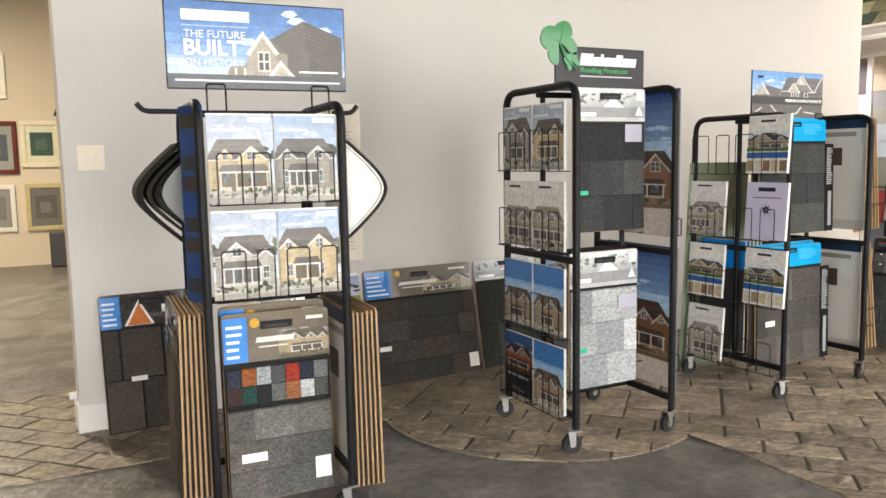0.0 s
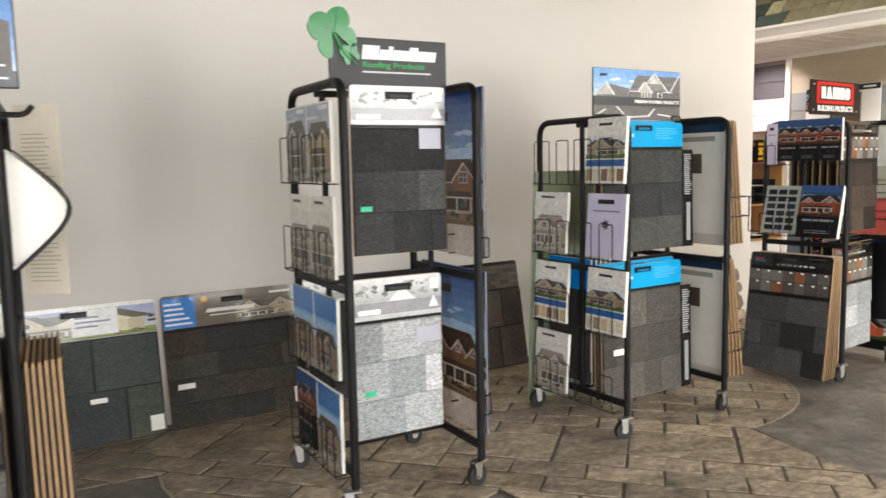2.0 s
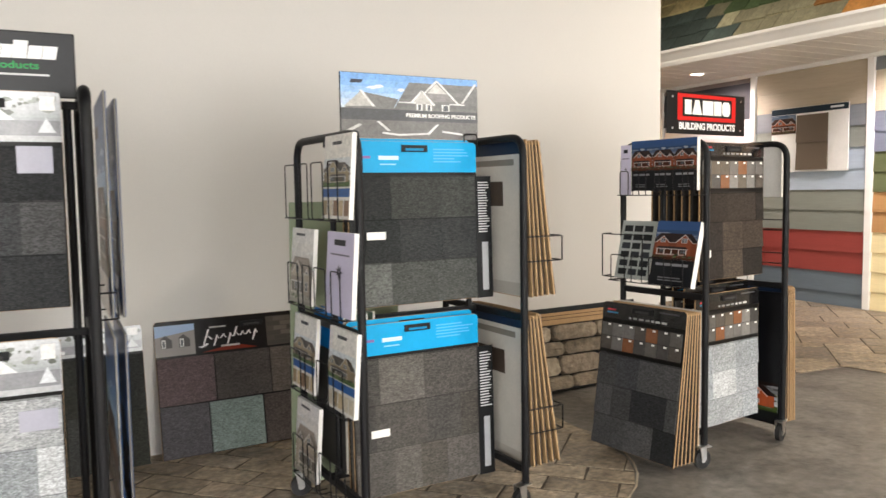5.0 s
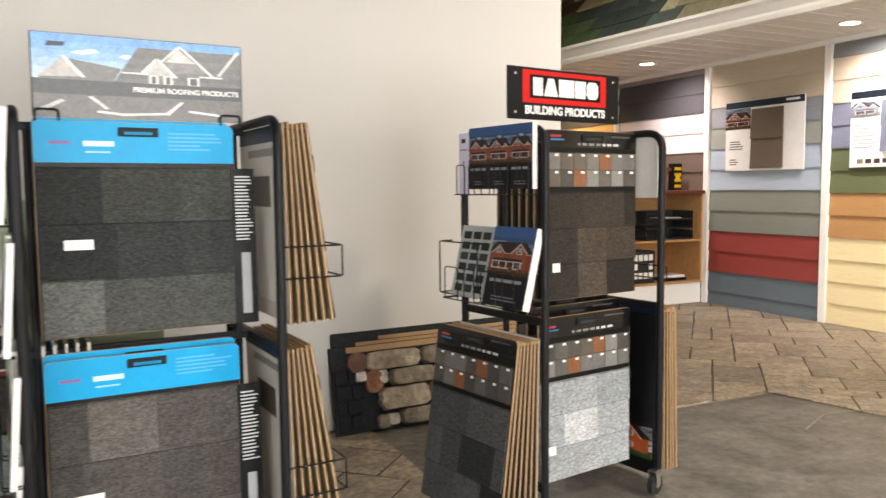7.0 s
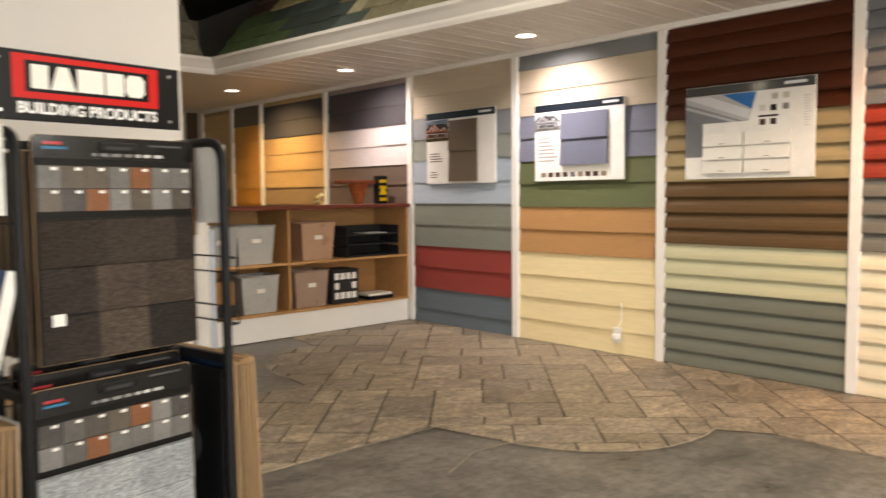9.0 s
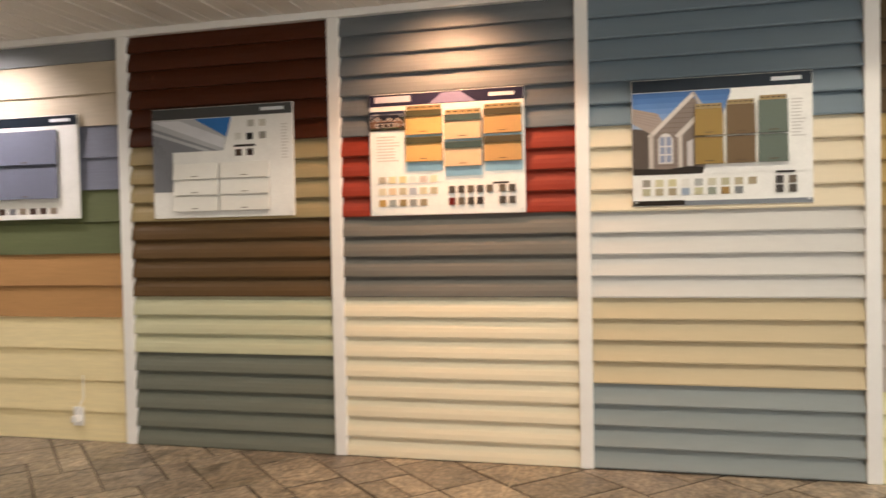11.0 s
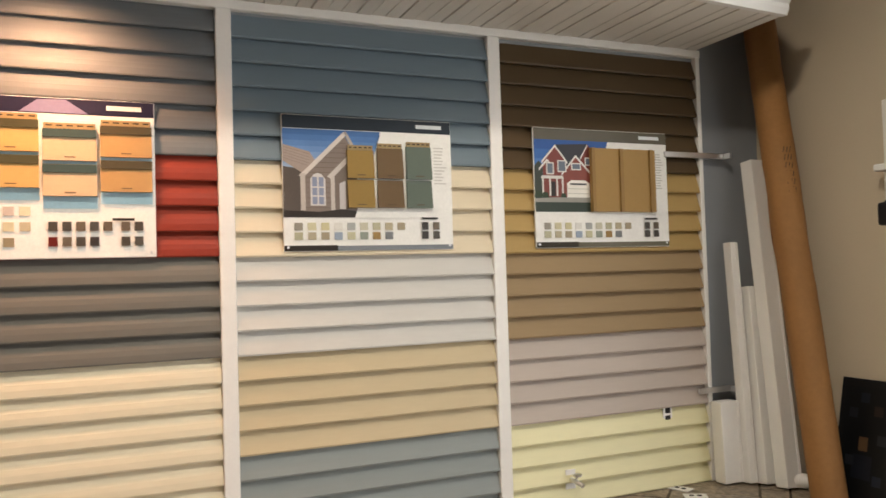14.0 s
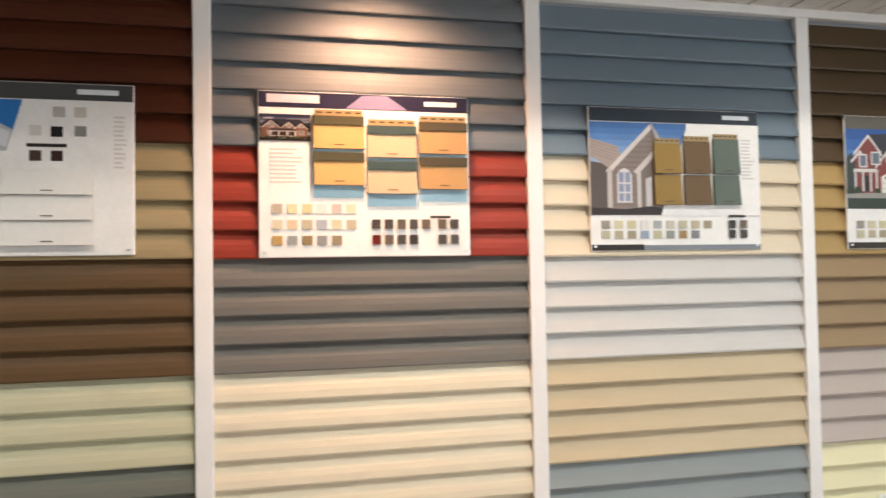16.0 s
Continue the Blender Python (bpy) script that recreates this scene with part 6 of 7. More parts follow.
def brick_house_picture(b, w, h, y):
    """Red brick gabled house with a white garage door under deep blue sky."""
    q = board_poly(b, w, h, y)
    for k in range(5):
        q([(0, .5 + .08 * k), (.44 + .02 * k, .5 + .08 * k), (.46 + .02 * k, .58 + .08 * k), (0, .58 + .08 * k)], ("8aa4cc", "6f93c6", "4f7ab8", "3a66aa", "2c569a")[k], 0)
    q([(0, .3), (.4, .3), (.42, .42), (0, .42)], "39443c", 1)
    q([(0, .38), (.42, .38), (.42, .44), (0, .41)], "9a978f", 2)
    q([(0, .42), (.06, .42), (.06, .68), (.03, .72), (0, .68)], "3a4038", 2)
    q([(.06, .42), (.42, .42), (.42, .7), (.06, .7)], "743a34", 3)
    q([(.15, .86), (.385, .875), (.43, .80), (.3, .62), (.2, .70)], "34343a", 4)
    q([(.06, .42), (.22, .42), (.22, .73), (.148, .85), (.06, .73)], "7d3f38", 5)
    q([(.33, .5), (.42, .5), (.42, .82), (.385, .87), (.33, .76)], "75382f", 5)
    q([(.2, .42), (.41, .42), (.41, .64), (.296, .77), (.2, .64)], "84443a", 6)
    for a, d in (((.05, .72), (.148, .86)), ((.148, .86), (.235, .72)), ((.19, .62), (.296, .78)), ((.296, .78), (.415, .62)), ((.33, .76), (.385, .875)), ((.03, .66), (.09, .74)), ((.09, .74), (.13, .68))):
        q([a, d, (d[0], d[1] - .022), (a[0], a[1] - .022)], "e0dcd8", 7)
    q([(.227, .42), (.393, .42), (.393, .54), (.36, .565), (.26, .565), (.227, .54)], "ece8e0", 8)
    for v in (.45, .49):
        q([(.232, v), (.388, v), (.388, v + .006), (.232, v + .006)], "c4c0b8", 9)
    q([(.25, .525), (.37, .525), (.37, .54), (.25, .54)], "4a4a4c", 9)
    for u0, u1, v0, v1 in ((.09, .128, .62, .70), (.17, .218, .64, .72), (.27, .325, .66, .70), (.37, .4, .7, .75)):
        q([(u0 - .008, v0 - .01), (u1 + .008, v0 - .01), (u1 + .008, v1 + .01), (u0 - .008, v1 + .01)], "dcd8d2", 8)
        q([(u0, v0), (u1, v0), (u1, v1), (u0, v1)], "6a7280", 9)
    q([(.04, .575), (.205, .575), (.2, .60), (.05, .60)], "d9d5cf", 8)
    for u in (.05, .1, .15, .19):
        q([(u, .43), (u + .012, .43), (u + .012, .58), (u, .58)], "dcd8d2", 8)
    q([(.11, .43), (.145, .43), (.145, .55), (.11, .55)], "2c2422", 7)
    for u, r in ((.02, .03), (.07, .025), (.2, .02), (.41, .02)):
        q([(u - r, .42), (u + r, .42), (u + r * .7, .42 + r * 1.6), (u - r * .6, .42 + r * 1.8)], "33402c", 9)


def nail_hem(b, x0, x1, z, y):
    """Slotted nailing strip along the top of a siding sample."""
    b.box(x0, x1, y - .012, y - .0066, z, z + .022, c("a08a62"))
    n = 5
    for k in range(n):
        u = x0 + (x1 - x0) * (k + .2) / n
        b.rect(u, u + (x1 - x0) * .12, z + .009, z + .014, y - .0124, c("2c2822"))


def eaves_picture(b, w, h, y):
    """White soffit and fascia running up to a wedge of blue sky, over a grey ribbed wall."""
    def quad(pts, col, lift):
        b.poly([(w * u, y - lift, h * v) for u, v in pts], c(col))
    edge = -.5 + .003 / w
    quad([(edge, .24), (-.35, .24), (-.35, .60), (.015, .60), (.075, .895), (edge, .895)], "b9bbbf", .0005)
    quad([(-.19, .895), (.075, .895), (.04, .72)], "2f74bd", .0009)
    quad([(edge, .885), (-.30, .885), (.03, .71), (.015, .62)], "d9dade", .0013)
    quad([(edge, .83), (edge, .80), (-.06, .60), (-.02, .60)], "8b8d93", .0017)
    quad([(edge, .24), (-.35, .24), (-.35, .60), (-.12, .60), (edge, .77)], "7f8188", .0015)
    for k in range(5):
        u = edge + .03 + .026 * k
        quad([(u, .24), (u + .006, .24), (u + .006, .73 - .055 * k), (u, .73 - .055 * k)], "696b72", .0019)


def info_board(y0, y1, z0, z1, style, label, seed):
    rng = random.Random(seed)
    w, h = y0 - y1, z1 - z0
    th = thing("info_board", pose(SX - .031, (y0 + y1) / 2, z0, 0, 0, -90), label, "sample board", "information boards on the siding")
    b = Build()
    b.soft_box(-w / 2, w / 2, -.012, 0, 0, h, c("efeeea"), .004)
    part("board", b, M_PRINT, th)
    y = -.0128
    b = Build()
    top = {"vortex": "2c2a40", "ashton": "2a323b", "batten": "5d584b", "trim": "4a4b4b", "shake": "22303c", "lap": "1d242e"}[style]
    b.rect(-w / 2 + .003, w / 2 - .003, h * .9, h - .003, y, c(top))
    b.rect(w * .28, w * .44, h * .935, h * .965, y - .0006, c("dfe3e6"))
    part("header_strip", b, M_PRINT, th, "dark printed header strip")
    pieces = []

    def printed(name, draw, label=""):
        b = Build()
        draw(b)
        part(name, b, M_PRINT, th, label)

    if style == "vortex":
        printed("title_bar", lambda b: b.rect(-w * .46, -w * .22, h * .93, h * .98, y - .0006, c("c9c6d2")))
        printed("emblem", lambda b: b.poly([(-w * .1, y - .0005, h * .905), (w * .2, y - .0005, h * .905), (w * .1, y - .0005, h * .99), (-w * .02, y - .0005, h * .985)], c("8d86a8")))
        printed("photograph", lambda b: scene_house(b, -w / 2 + .004, -w * .26, h * .7, h * .86, y - .0006, rng, sky="2a3048", wall="6f5444", roof="2a2a34", ground="2f2620"), "small dusk photograph of a house")
        printed("text_lines", lambda b: bars(b, -w * .45, -w * .28, h * .44, h * .66, y - .0006, 9, "cfccc6", rng))
        for i, zz in ((0, .38), (1, .33), (2, .36)):
            printed("blue_backing", lambda b, i=i, zz=zz: b.rect(-w * .25 + w * .25 * i, -w * .25 + w * .25 * i + w * .235, h * (zz - .02), h * .86, y - .0005, c("b4d4e2")))
            x0 = -w * .25 + w * .25 * i
            for k in range(2):
                pieces.append((x0, x0 + w * .235, h * (zz + .055 + .22 * (1 - k)), h * (zz + .055 + .22 * (1 - k) + .2), ["bf9c62", "c0a98a", "ab8858"][i]))
    elif style == "ashton":
        printed("photograph", lambda b: gable_picture(b, w, h, y), "photograph of a taupe gable")
        printed("white_field", lambda b: b.poly([(-w * .10, y - .0040, h * .245), (w * .066, y - .0040, h * .895), (w / 2 - .003, y - .0040, h * .895), (w / 2 - .003, y - .0040, h * .245)], c("efeeea")))
        printed("text_lines", lambda b: bars(b, w * .385, w * .465, h * .5, h * .8, y - .006, 12, "cfccc8", rng))
        printed("foot_strip", lambda b: b.rect(-w / 2 + .003, w / 2 - .003, .003, h * .04, y - .0006, c("7d838a")))
        printed("foot_label", lambda b: b.rect(-w / 2 + .003, -w * .2, .003, h * .045, y - .001, c("2a241e")))
        for i, col in enumerate(("94783f", "6b563c", "5f6a60")):
            x0 = -w * .14 + w * .175 * i
            for k in range(2):
                pieces.append((x0, x0 + w * .155, h * (.32 + .22 * k), h * (.53 + .22 * k + .02 * i * k), col))
    elif style == "batten":
        printed("photograph", lambda b: brick_house_picture(b, w, h, y), "photograph of a red brick house")
        printed("text_lines", lambda b: bars(b, w * .40, w * .465, h * .5, h * .82, y - .0006, 14, "c6c3be", rng))
        printed("foot_strip", lambda b: b.rect(-w / 2 + .003, w / 2 - .003, .003, h * .045, y - .0006, c("6a6656")))
        printed("foot_label", lambda b: b.rect(-w / 2 + .003, -w * .2, .003, h * .05, y - .001, c("3a3428")))
        pieces.append(("batten", -w * .105, w * .387, h * .3, h * .84))
    elif style == "trim":
        printed("photograph", lambda b: eaves_picture(b, w, h, y), "photograph of a white eaves soffit under blue sky")
        for u, v, col in ((.19, .80, "b9b7ae"), (.27, .80, "cfcabd"), (.10, .69, "d6d4cd"), (.18, .685, "1c1a1c"), (.27, .69, "8d8a84"), (.10, .545, "4a3a32"), (.18, .545, "3a2c28")):
            printed("colour_chip", lambda b, u=u, v=v, col=col: b.rect(w * u, w * (u + .045), h * v, h * (v + .06), y - .0008, c(col)))
        printed("small_print", lambda b: b.rect(w * .09, w * .24, h * .625, h * .645, y - .0008, c("2a2522")))
        printed("text_lines", lambda b: bars(b, w * .42, w * .47, h * .5, h * .82, y - .0006, 12, "d6d3ce", rng))
        for x0, x1 in ((-w * .34, -w * .02), (w * .0, w * .34)):
            for k in range(3):
                pieces.append((x0, x1, h * (.06 + .145 * k), h * (.2 + .145 * k), "e6e4de"))
    elif style == "shake":
        printed("photograph", lambda b: scene_house(b, -w / 2 + .003, -w * .16, h * .6, h * .895, y - .0004, rng, sky="4a6078", wall="8a4a2c", roof="3a2a24", ground="4a3a24"), "small photograph of a red-brown house")
        printed("text_lines", lambda b: bars(b, -w * .44, -w * .24, h * .3, h * .44, y - .0006, 4, "55504a", rng))
        printed("text_lines", lambda b: bars(b, -w * .44, -w * .3, h * .08, h * .18, y - .0006, 3, "55504a", rng))
        for k in range(2):
            pieces.append((-w * .14, w * .26, h * (.03 + .42 * k), h * (.45 + .42 * k), "6b5f52"))
    else:
        printed("photograph", lambda b: scene_house(b, -w / 2 + .003, -w * .2, h * .66, h * .88, y - .0004, rng, sky="c4c8cc", wall="8d8f94", roof="55565c", ground="8a8680"), "small photograph of a grey house")
        printed("text_lines", lambda b: bars(b, -w * .46, -w * .22, h * .24, h * .58, y - .0006, 7, "b0aca6", rng))
        for k in range(2):
            pieces.append((-w * .18, w * .34, h * (.2 + .33 * k), h * (.53 + .33 * k), "6d7182"))
        for k in range(9):
            printed("colour_chip", lambda b, k=k: b.rect(-w * .42 + w * .085 * k, -w * .42 + w * .085 * k + w * .06, h * .05, h * .11, y - .0006, c(rng.choice(["55504c", "8a7d6e", "6a6a70", "4a3a34"]))))
    for pc in pieces:
        b = Build()
        if pc[0] == "batten":
            _, x0, x1, za, zb = pc
            b.box(x0, x1, y - .02, y - .0065, za, zb, c("a3834f"))
            for u in (.0, .43, .9):
                b.box(x0 + (x1 - x0) * u, x0 + (x1 - x0) * u + .02, y - .032, y - .0205, za, zb, c("957647"))
            part("siding_sample", b, M_VINYL, th, "tan board and batten sample")
            continue
        x0, x1, za, zb, col = pc
        vs = [(x0, y - .0065, za), (x1, y - .0065, za), (x1, y - .0065, zb), (x0, y - .0065, zb), (x0, y - .026, za), (x1, y - .026, za), (x1, y - .012, zb), (x0, y - .012, zb)]
        b.faces(vs, [(4, 5, 6, 7), (0, 1, 5, 4), (1, 2, 6, 5), (3, 0, 4, 7), (2, 3, 7, 6)], c(col))
        b.rect((x0 + x1) / 2 - .02, (x0 + x1) / 2 + .02, za + .012, za + .016, y - .027, c("5a4a34"))
        part("siding_sample", b, M_VINYL, th)
        if style in ("vortex", "ashton") and zb > h * .66:
            b = Build()
            nail_hem(b, x0 + .004, x1 - .004, zb + .001, y)
            part("nail_hem", b, M_VINYL, th)
        if style == "vortex":
            # Shade of the ledge above, painted as a darker band with its own tint.
            b = Build()
            hh = zb - za
            b.box(x0, x1, y - .0225, y - .0145, zb - hh * .27, zb - hh * .02, c({"bf9c62": "4c4a34", "c0a98a": "3f504e", "ab8858": "4e4632"}[col]))
            part("dark_band", b, M_VINYL, th)
    if style in ("vortex", "ashton", "batten"):
        tints = ["b4a996", "ddd2a8", "dcd0a0", "e4e0da", "c4b8b0", "e0d4b8", "d4ccb0", "d9c4a4", "bdb498", "aab0ba", "cfc8aa", "b8b096", "b8985c", "9aa09c", "94805a", "90928e", "978a70"] if style == "vortex" else ["9a9488", "d0caa8", "cfc8a0", "e2e0da", "a8aaa8", "c8c4b0", "b8b498", "b4aa90", "a49880", "98a6b8", "c0bc9c", "8f968a", "9a7d4c", "7d8082", "6a6a66", "74706a", "8a8680"]
        rows = ((.265, 6), (.17, 6), (.075, 5)) if style == "vortex" else ((.155, 9), (.085, 8))
        for zz, n in rows:
            for i in range(n):
                b = Build()
                x0 = -w * .44 + (w * .068 if style == "vortex" else w * .074) * i
                b.box(x0, x0 + w * .045, y - .004, y - .0006, h * zz, h * (zz + .055), c(tints[(i + 6 * rows.index((zz, n))) % len(tints)]))
                part("colour_chip", b, M_PRINT, th)
        for zz, us in ((.17 if style == "vortex" else .155, (.02, .08, .14, .2, .26, .34, .40) if style == "vortex" else (.3, .37)), (.075 if style == "vortex" else .085, (.02, .08, .14, .2, .34, .40) if style == "vortex" else (.3, .37))):
            for u in us:
                b = Build()
                b.box(w * u, w * u + w * .04, y - .0075, y - .0066, h * zz, h * (zz + .058), c("6b2620" if (zz < .1 and u < .04) else rng.choice(["4f4a44", "6a5f52", "55524e", "403c3a"])))
                part("colour_chip", b, M_PRINT, th)
        b = Build()
        b.rect(w * .3, w * .4, h * .235, h * .25, y - .0072, c("2a2624"))
        part("small_print", b, M_PRINT, th)
    for x in (-w / 2 + .02, w / 2 - .02):
        b = Build()
        b.disc((x, y - .001, .02), (0, 1, 0), .006, .004, W, 8)
        part("screw", b, M_CHROME, th)


info_board(6.335, 5.425, 1.345, 2.012, "shake", "white board with a brown shake sample and house photograph", 1)
info_board(4.98, 4.105, 1.345, 1.968, "lap", "white board with slate-blue siding samples", 2)
info_board(3.60, 2.715, 1.33, 1.96, "trim", "white board with white trim samples and a blue photograph", 3)
info_board(2.27, 1.43, 1.314, 1.962, "vortex", "white board with tan siding samples and colour chips", 4)
info_board(.898, .07, 1.326, 1.948, "ashton", "white board with house photograph and three siding samples", 5)
info_board(-.392, -1.24, 1.324, 1.950, "batten", "white board with brick house photograph and tan batten sample", 6)

# ---- corner with leaning trim pieces ----
def leaning_trim(x, y, h, w, d, ax, ay, col, label, elbow=False):
    m = pose(x, y, 0.012, ax, ay, 0)
    t = thing("siding_trim", m, label, "trim piece", "trim pieces leaning in the corner")
    b = Build()
    b.soft_box(-d / 2, d / 2, -w / 2, w / 2, 0, h, c(col), .006)
    b.soft_box(-d / 2 - .006, -d / 2, -w / 2, -w / 2 + .012, 0.002, h - .002, c(col), .003)
    part("length", b, M_TRIM, t)
    if elbow:
        b = Build()
        b.tube(bend([(0, 0, .14), (0, -.012, .035), (-.06, -.075, .030)], .07, 6), .040, c(col), 12)
        part("elbow", b, M_TRIM, t)


leaning_trim(9.80, -1.52, .445, .125, .08, 0, 2, "d9d6cf", "short white downspout length leaning in the corner")
leaning_trim(9.735, -1.605, 1.33, .048, .06, 1, 4.5, "dcd8cf", "slim white trim length leaning in the corner")
leaning_trim(9.68, -1.675, 1.08, .075, .07, 2.0, 6, "d6d1c8", "white corner post piece leaning in the corner")
leaning_trim(9.57, -1.715, 1.80, .10, .085, 1.8, 7, "d4d0c8", "long white downspout leaning in the corner", True)
tb = thing("wrapped_tube", pose(9.31, -1.712, .0, 2.4, 9.6, 0), "tall brown paper wrapped tube leaning in the corner", "tube")
b = Build()
n, seg = 30, 18
rng = random.Random(4)
vs, fs = [], []
for i in range(n + 1):
    for k in range(seg):
        a = 2 * math.pi * k / seg
        r = .088 * (1 + .05 * math.sin(5 * a + i * .7) * (1 if 14 < i < 20 else .25)) + rng.uniform(-.0018, .0018)
        vs.append((r * math.cos(a), r * math.sin(a), .01 + 2.66 * i / n))
for i in range(n):
    for k in range(seg):
        fs.append((i * seg + k, i * seg + (k + 1) % seg, (i + 1) * seg + (k + 1) % seg, (i + 1) * seg + k))
b.faces(vs, fs, W, True)
b.poly(vs[:seg][::-1], W)
b.poly(vs[-seg:], W)
part("paper_wrap", b, M_CARD, tb)
b = Build()
for k in range(3):
    for i in range(6):
        z = 1.60 + .045 * i
        a = radians(150 + 12 * k)
        b.tube([(.0885 * math.cos(a), .0885 * math.sin(a), z), (.0885 * math.cos(a + .1), .0885 * math.sin(a + .1), z + .03)], .002, c("4a3420"), 5)
part("marker_scrawl", b, M_RUBBER, tb, "faint marker writing")
b = Build()
b.soft_box(-.16, .16, 0, .01, 0, .62, c("17181a"), .004)
b.rect(-.13, .13, .04, .58, -.0008, c("121416"))
b.rect(-.03, .02, .26, .33, -.0014, c("5a4632"))
b.rect(-.06, .05, .12, .24, -.0014, c("1a1e26"))
for u, v, col in ((-.1, .42, "20242a"), (.04, .44, "2a241f"), (-.04, .50, "1c242c"), (.07, .30, "25292c"), (-.1, .18, "282d33"), (.06, .10, "1f2733")):
    b.rect(u, u + .05, v, v + .05, -.0014, c(col))
solid("dark_board", b, M_PRINT, "dark sample board leaning on the taupe wall", "board", m=pose(9.22, FRONT_Y + .15, .001, -12, 0, 180))
for z, y0, y1 in ((1.835, -1.22, -1.66), (.51, -1.40, -1.64)):
    b = Build()
    b.soft_box(SX - .055, SX - .036, y1, y0, z - .016, z + .016, c("a9aaa8"), .004)
    b.soft_box(SX - .1, SX - .055, y1, y1 + .02, z - .016, z + .016, c("a9aaa8"), .004)
    solid("metal_bracket", b, M_CHROME, "flat metal holding bracket across the end trim", "bracket", "brackets on the end trim")
sp = thing("hose_spigot", pose(SX - .02, -.56, .13), "small metal hose tap on yellow siding", "tap")
b = Build()
b.tube(bend([(0, 0, 0), (-.05, 0, 0), (-.09, -.02, -.02)], .02, 4), .013, W, 8)
part("spout", b, M_CHROME, sp)
b = Build()
b.disc((-.055, -.01, .03), (0, 0, 1), .022, .012, W, 10)
b.tube([(-.05, 0, 0), (-.055, -.01, .03)], .006, W, 6)
part("handle", b, M_CHROME, sp)
b = Build()
b.soft_box(-.03, .03, -.006, 0, -.05, .05, c("e8e2d0"), .002)
part("plate", b, M_TRIM, sp, m=pose(0, .0, 0, 0, 0, -90))
ot = thing("wall_outlet", pose(SX - .017, -1.198, .40, 0, 0, -90), "outlet opening cut in pale yellow siding", "outlet")
b = Build()
b.soft_box(-.03, .03, -.006, .0, -.055, .055, c("d8d2b4"), .002)
part("cover_plate", b, M_TRIM, ot)
for z in (-.022, .022):
    b = Build()
    b.soft_box(-.017, .017, -.008, -.0055, z - .016, z + .016, BLACK, .003)
    part("socket", b, M_RUBBER, ot)
for i, (x, y, a) in enumerate(((9.85, -1.222, 20), (9.70, -1.195, 60))):
    pl = thing("cover_plate", pose(x, y, 0.002, 0, 0, a), "loose white outlet cover lying on the floor", "outlet cover", "loose outlet covers")
    b = Build()
    b.soft_box(-.06, .06, -.037, .037, 0, .006, W, .002)
    part("plate", b, M_TRIM, pl)
    for xx in (-.02, .02):
        b = Build()
        b.disc((xx, 0, .0066), (0, 0, 1), .014, .001, BLACK, 12)
        part("socket_hole", b, M_RUBBER, pl)
lo2 = thing("wall_outlet", pose(SX - .017, 4.175, .15, 0, 0, -90), "white outlet low on cream siding", "outlet")
b = Build()
b.soft_box(-.037, .037, -.006, .0, -.058, .058, W, .002)
part("cover_plate", b, M_TRIM, lo2)
b = Build()
b.soft_box(-.02, .02, -.05, -.006, -.03, .01, c("e6e2da"), .006)
part("plug", b, M_TRIM, lo2)
b = Build()
b.tube([(0, -.03, .01), (.05, -.02, .12), (.045, -.012, .25)], .004, c("e6e2da"), 6)
part("cord", b, M_TRIM, lo2)

# pilaster trim and dark skylight sample by the window
pf = thing("column_trim", pose(8.955, FRONT_Y + .037, 0), "white column trim sample with a ledge beside the window", "column trim")
b = Build()
b.soft_box(-.09, .09, 0, .05, .0, 1.645, W, .006)
part("shaft", b, M_TRIM, pf)
b = Build()
b.soft_box(-.055, .055, .05, .062, .12, 1.56, W, .006)
part("raised_panel", b, M_TRIM, pf)
b = Build()
b.soft_box(-.12, .12, 0, .085, 1.645, 1.68, W, .008)
part("ledge", b, M_TRIM, pf)
b = Build()
b.soft_box(-.085, .085, 0, .05, 1.68, 1.995, W, .006)
b.soft_box(-.05, .05, .05, .06, 1.71, 1.965, W, .005)
part("top_block", b, M_TRIM, pf)
b = Build()
b.soft_box(-.11, .11, 0, .07, 0, .09, W, .008)
part("plinth", b, M_TRIM, pf)
sk = thing("skylight_sample", pose(8.34, FRONT_Y + .1, 1.36), "black framed skylight sample mounted by the window", "skylight")
b = Build()
vs = [(-.42, 0, 0), (.42, 0, 0), (.42, .42, 0), (-.42, .42, 0), (-.42, 0, .10), (.42, 0, .10), (.42, .42, .10), (-.42, .42, .10)]
b.soft_box(-.42, .42, 0, .42, 0, .10, BLACK, .012)
part("lower_frame", b, M_BLACK, sk)
b = Build()
b.faces([(-.4, .02, .1), (.4, .02, .1), (.4, .4, .1), (-.4, .4, .1), (-.26, .02, .38), (.26, .02, .38), (.26, .16, .38), (-.26, .16, .38)], [(0, 4, 5, 1), (1, 5, 6, 2), (2, 6, 7, 3), (3, 7, 4, 0), (4, 7, 6, 5), (0, 1, 2, 3)], BLACK)
part("curb", b, M_BLACK, sk)
b = Build()
b.poly([(.385, .07, .135), (.29, .05, .34), (.29, .13, .34), (.385, .33, .135)], c("7fb0a4"))
part("glass", b, M_PLASTIC, sk, "greenish glass")
b = Build()
b.soft_box(-.05, .05, -.098, .0, .0, .06, BLACK, .006)
part("wall_bracket", b, M_BLACK, sk)

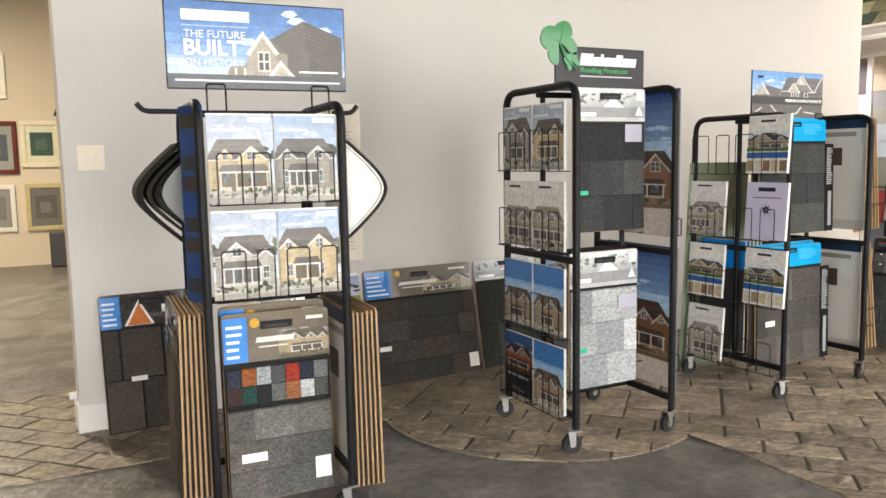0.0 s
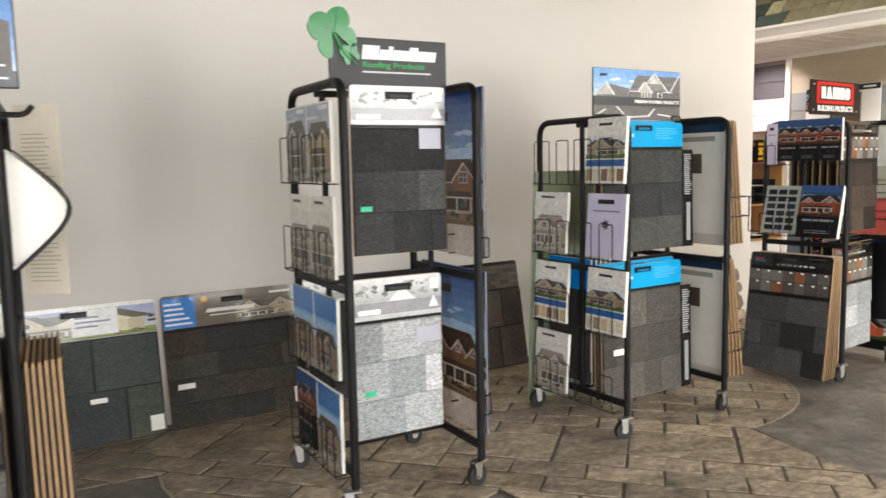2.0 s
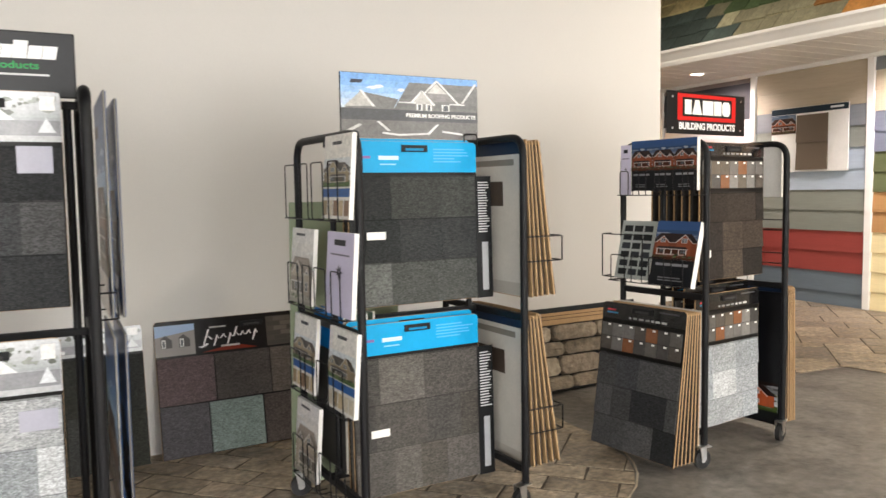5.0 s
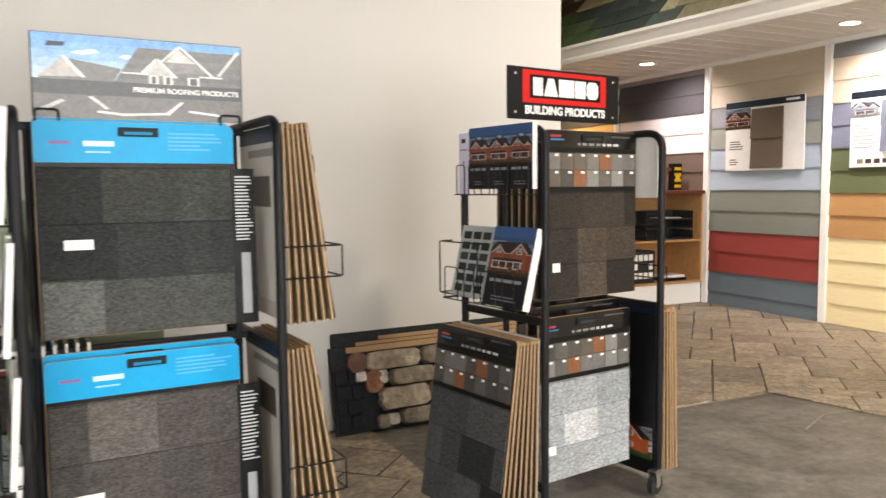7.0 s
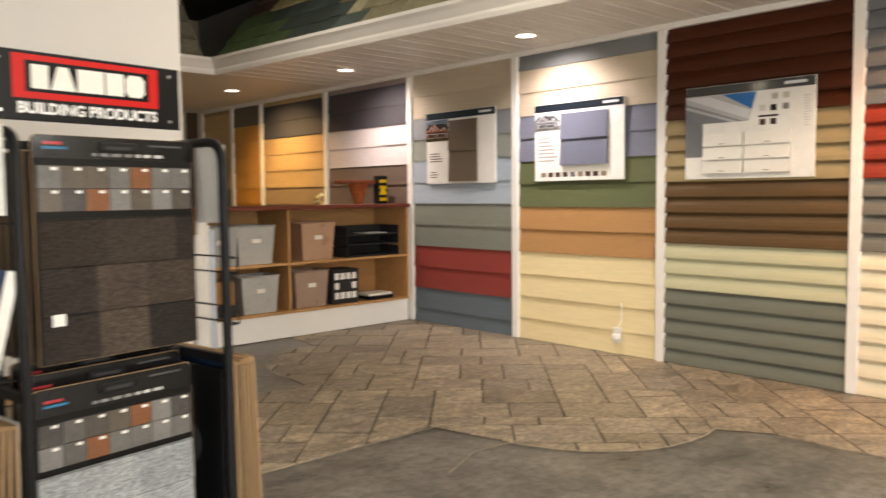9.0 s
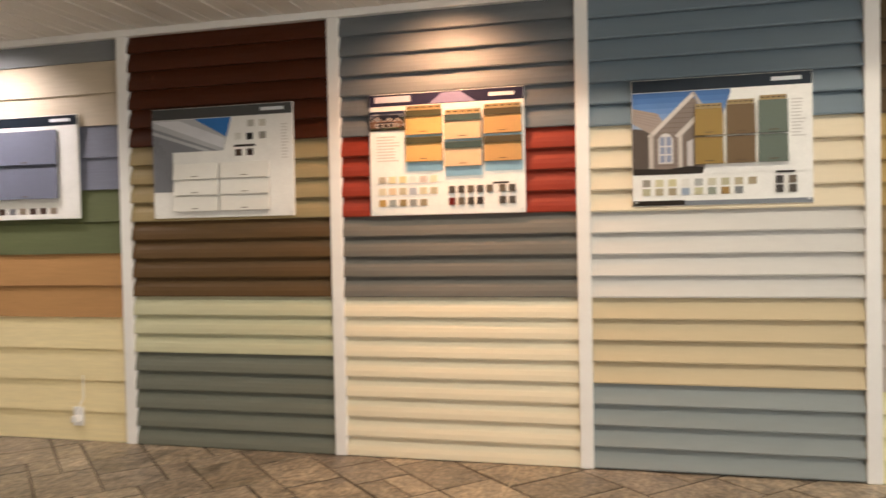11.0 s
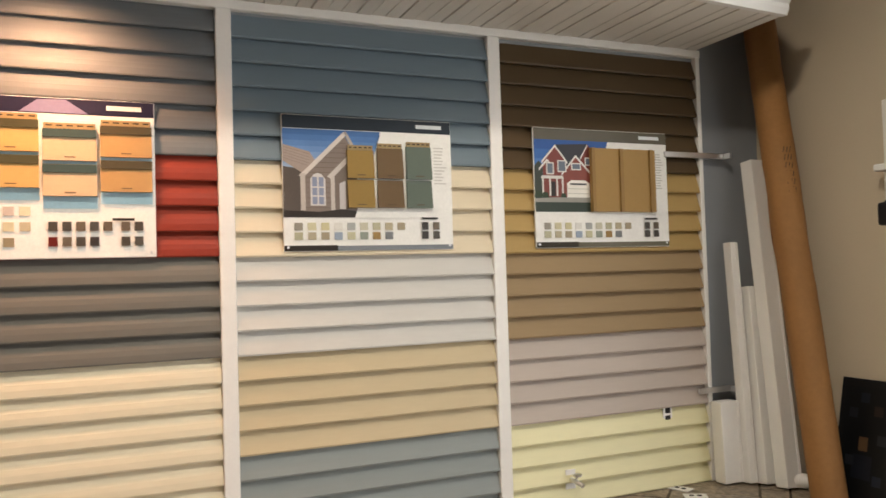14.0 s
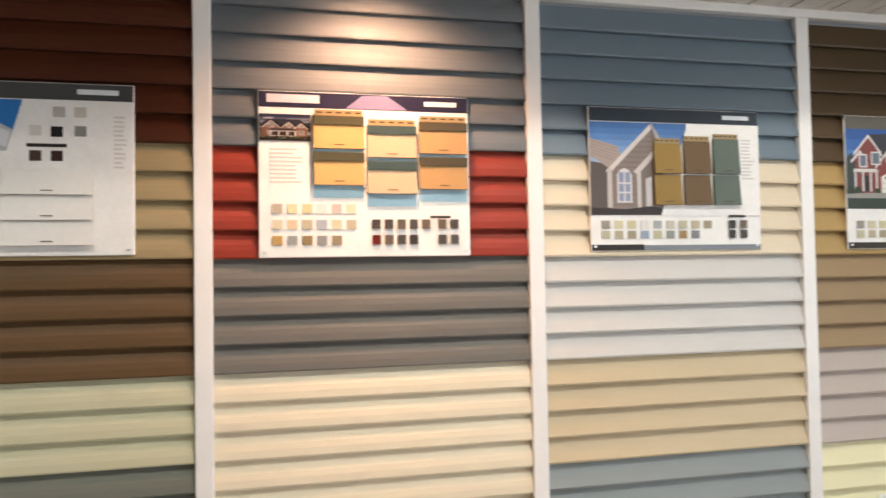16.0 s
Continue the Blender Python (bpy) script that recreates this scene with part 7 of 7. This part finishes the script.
# ceiling lamps over the aisle and rear room, unseen, built to match the added lights
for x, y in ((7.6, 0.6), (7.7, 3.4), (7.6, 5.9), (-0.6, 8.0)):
    cl = thing("unseen_ceiling_lamp", pose(x, y, TOP - .32), "unseen warm round ceiling lamp on a short stem", "lamp", "ceiling lamps over the aisle")
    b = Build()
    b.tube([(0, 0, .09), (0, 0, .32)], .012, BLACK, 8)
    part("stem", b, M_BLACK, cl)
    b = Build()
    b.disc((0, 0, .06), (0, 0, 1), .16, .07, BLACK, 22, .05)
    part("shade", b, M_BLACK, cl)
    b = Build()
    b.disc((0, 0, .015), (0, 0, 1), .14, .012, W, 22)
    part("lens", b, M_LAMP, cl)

# ---- stamped stone paving ----
def inside(x, y):
    """Positive inside the stone areas, in metres from the edge."""
    circ = lambda cx, cy, r: r - math.hypot(x - cx, y - cy)
    box = lambda x0, x1, y0, y1: min(x - x0, x1 - x, y - y0, y1 - y)
    a = max(box(-4, 2.2, 3.5, 4.79), circ(2.76, 3.36, .79), box(3.09, 4.35, -1.9, 3.5), circ(4.46, 3.41, .82), box(2.1, 5.30, 3.42, 4.5))
    d = max(box(8.79, 9.93, -1.93, 6.7), circ(8.46, 3.42, .74), box(7.74, 9.93, 3.40, 5.5), box(5.9, 8.5, 3.8, 5.08), circ(8.5, 5.38, .82), box(8.5, 9.93, 5.0, 6.7))
    return max(a, d)


def clip(pts):
    fine = []
    for p, q in zip(pts, pts[1:] + pts[:1]):
        fine += [(p[0] + (q[0] - p[0]) * k / 5, p[1] + (q[1] - p[1]) * k / 5) for k in range(5)]
    val = [inside(*p) - .006 for p in fine]
    if max(val) <= 0:
        return None
    if min(val) > 0:
        return pts
    out = []
    for i in range(len(fine)):
        p, q, u, v = fine[i], fine[(i + 1) % len(fine)], val[i], val[(i + 1) % len(fine)]
        if u > 0:
            out.append(p)
        if (u > 0) != (v > 0):
            t = u / (u - v)
            out.append((p[0] + (q[0] - p[0]) * t, p[1] + (q[1] - p[1]) * t))
    return out if len(out) > 2 else None


STONE_COLS = ["978977", "8f8270", "9b8d79", "877b6b", "938571", "9e907c", "8b7f70"]
rng = random.Random(17)
far_stones, joints = Build(), Build()
count, joint_no = 0, 0
UNIT = .150
SIZES = [(3, 2), (2, 2), (3, 2), (2, 3), (3, 2), (2, 1)]
taken = set()
ca = sa = math.sqrt(.5)
for j in range(-84, 84):
    for i in range(-60, 110):
        if (i, j) in taken:
            continue
        mx, my = UNIT * (i * ca - j * sa), UNIT * (i * sa + j * ca)
        if not (-4.2 < mx < 10.2 and -2.2 < my < 7.2):
            continue
        rng.shuffle(SIZES)
        for nu, nv in SIZES + [(1, 2), (1, 1)]:
            cells = [(i + a, j + d) for a in range(nu) for d in range(nv)]
            if not any(k in taken for k in cells):
                break
        taken.update(cells)
        u, v, ww, hh = i * UNIT, j * UNIT, nu * UNIT, nv * UNIT
        g_ = .006
        quad = [(u + g_, v + g_), (u + ww - g_, v + g_), (u + ww - g_, v + hh - g_), (u + g_, v + hh - g_)]
        quad = [(p[0] + rng.uniform(-.004, .004), p[1] + rng.uniform(-.004, .004)) for p in quad]
        pts = [(p[0] * ca - p[1] * sa, p[0] * sa + p[1] * ca) for p in quad]
        mx, my = sum(p[0] for p in pts) / 4, sum(p[1] for p in pts) / 4
        poly = clip(pts)
        if not poly:
            continue
        top = rng.uniform(-.0005, .0015)
        cx, cy = sum(p[0] for p in poly) / len(poly), sum(p[1] for p in poly) / len(poly)
        m_ = len(poly)
        ins = [(cx + (p[0] - cx) * .965, cy + (p[1] - cy) * .965) for p in poly]
        near = my < 4.9 and (my > 1.4 or mx > 6) and mx > -.8
        b = Build() if near and count < 300 else far_stones
        col = tuple(Vector(c(rng.choice(STONE_COLS))) * rng.uniform(.84, 1.06))
        wide = clip([(mx + (p[0] - mx) * 1.08, my + (p[1] - my) * 1.08) for p in pts])
        joint_no += 1
        if wide:
            joints.poly([(p[0], p[1], -.0022 - .00003 * (joint_no % 50)) for p in wide], W)
        b.faces([(p[0], p[1], -.008) for p in poly] + [(p[0], p[1], top - .0016) for p in poly] + [(p[0], p[1], top) for p in ins],
                [(k, (k + 1) % m_, m_ + (k + 1) % m_, m_ + k) for k in range(m_)] + [(m_ + k, m_ + (k + 1) % m_, 2 * m_ + (k + 1) % m_, 2 * m_ + k) for k in range(m_)] + [tuple(range(2 * m_, 3 * m_))], col)
        if b is not far_stones:
            part("paving_stone", b, M_STONE, floor)
            count += 1
part("stone_joint", joints, M_JOINT, floor)
tagged(part("paving_beyond", far_stones, M_STONE, floor), kind="stuff")
# pale seams along the curved edges
seams = [[(0.3, 3.497), (1.9, 3.497)], [(2.76 + .795 * math.cos(a), 3.36 + .795 * math.sin(a)) for a in [radians(170 + 12 * k) for k in range(10)]],
         [(4.46 + .825 * math.cos(a), 3.41 + .825 * math.sin(a)) for a in [radians(-98 + 10 * k) for k in range(12)]], [(-1, 4.795), (.68, 4.795)],
         [(8.46 + .745 * math.cos(a), 3.42 + .745 * math.sin(a)) for a in [radians(185 + 11 * k) for k in range(10)]], [(5.9, 3.795), (7.72, 3.76)], [(5.9, 5.085), (7.72, 5.085)],
         [(8.5 + .825 * math.cos(a), 5.38 + .825 * math.sin(a)) for a in [radians(95 + 10 * k) for k in range(10)]], [(7.2, 3.2), (7.5, 3.33), (7.8, 3.29)], [(8.9, 1.5), (9.85, 1.48)], [(.77, 4.01), (.8, 3.5)]]
for path in seams:
    b = Build()
    for p, q in zip(path, path[1:]):
        d = Vector((q[0] - p[0], q[1] - p[1], 0)).normalized()
        s = Vector((-d.y, d.x, 0)) * .0045
        p3, q3 = Vector((p[0], p[1], .0035)), Vector((q[0], q[1], .0035))
        b.poly([p3 - s, q3 - s, q3 + s, p3 + s], W)
    part("pale_seam", b, M_SEAM, floor)
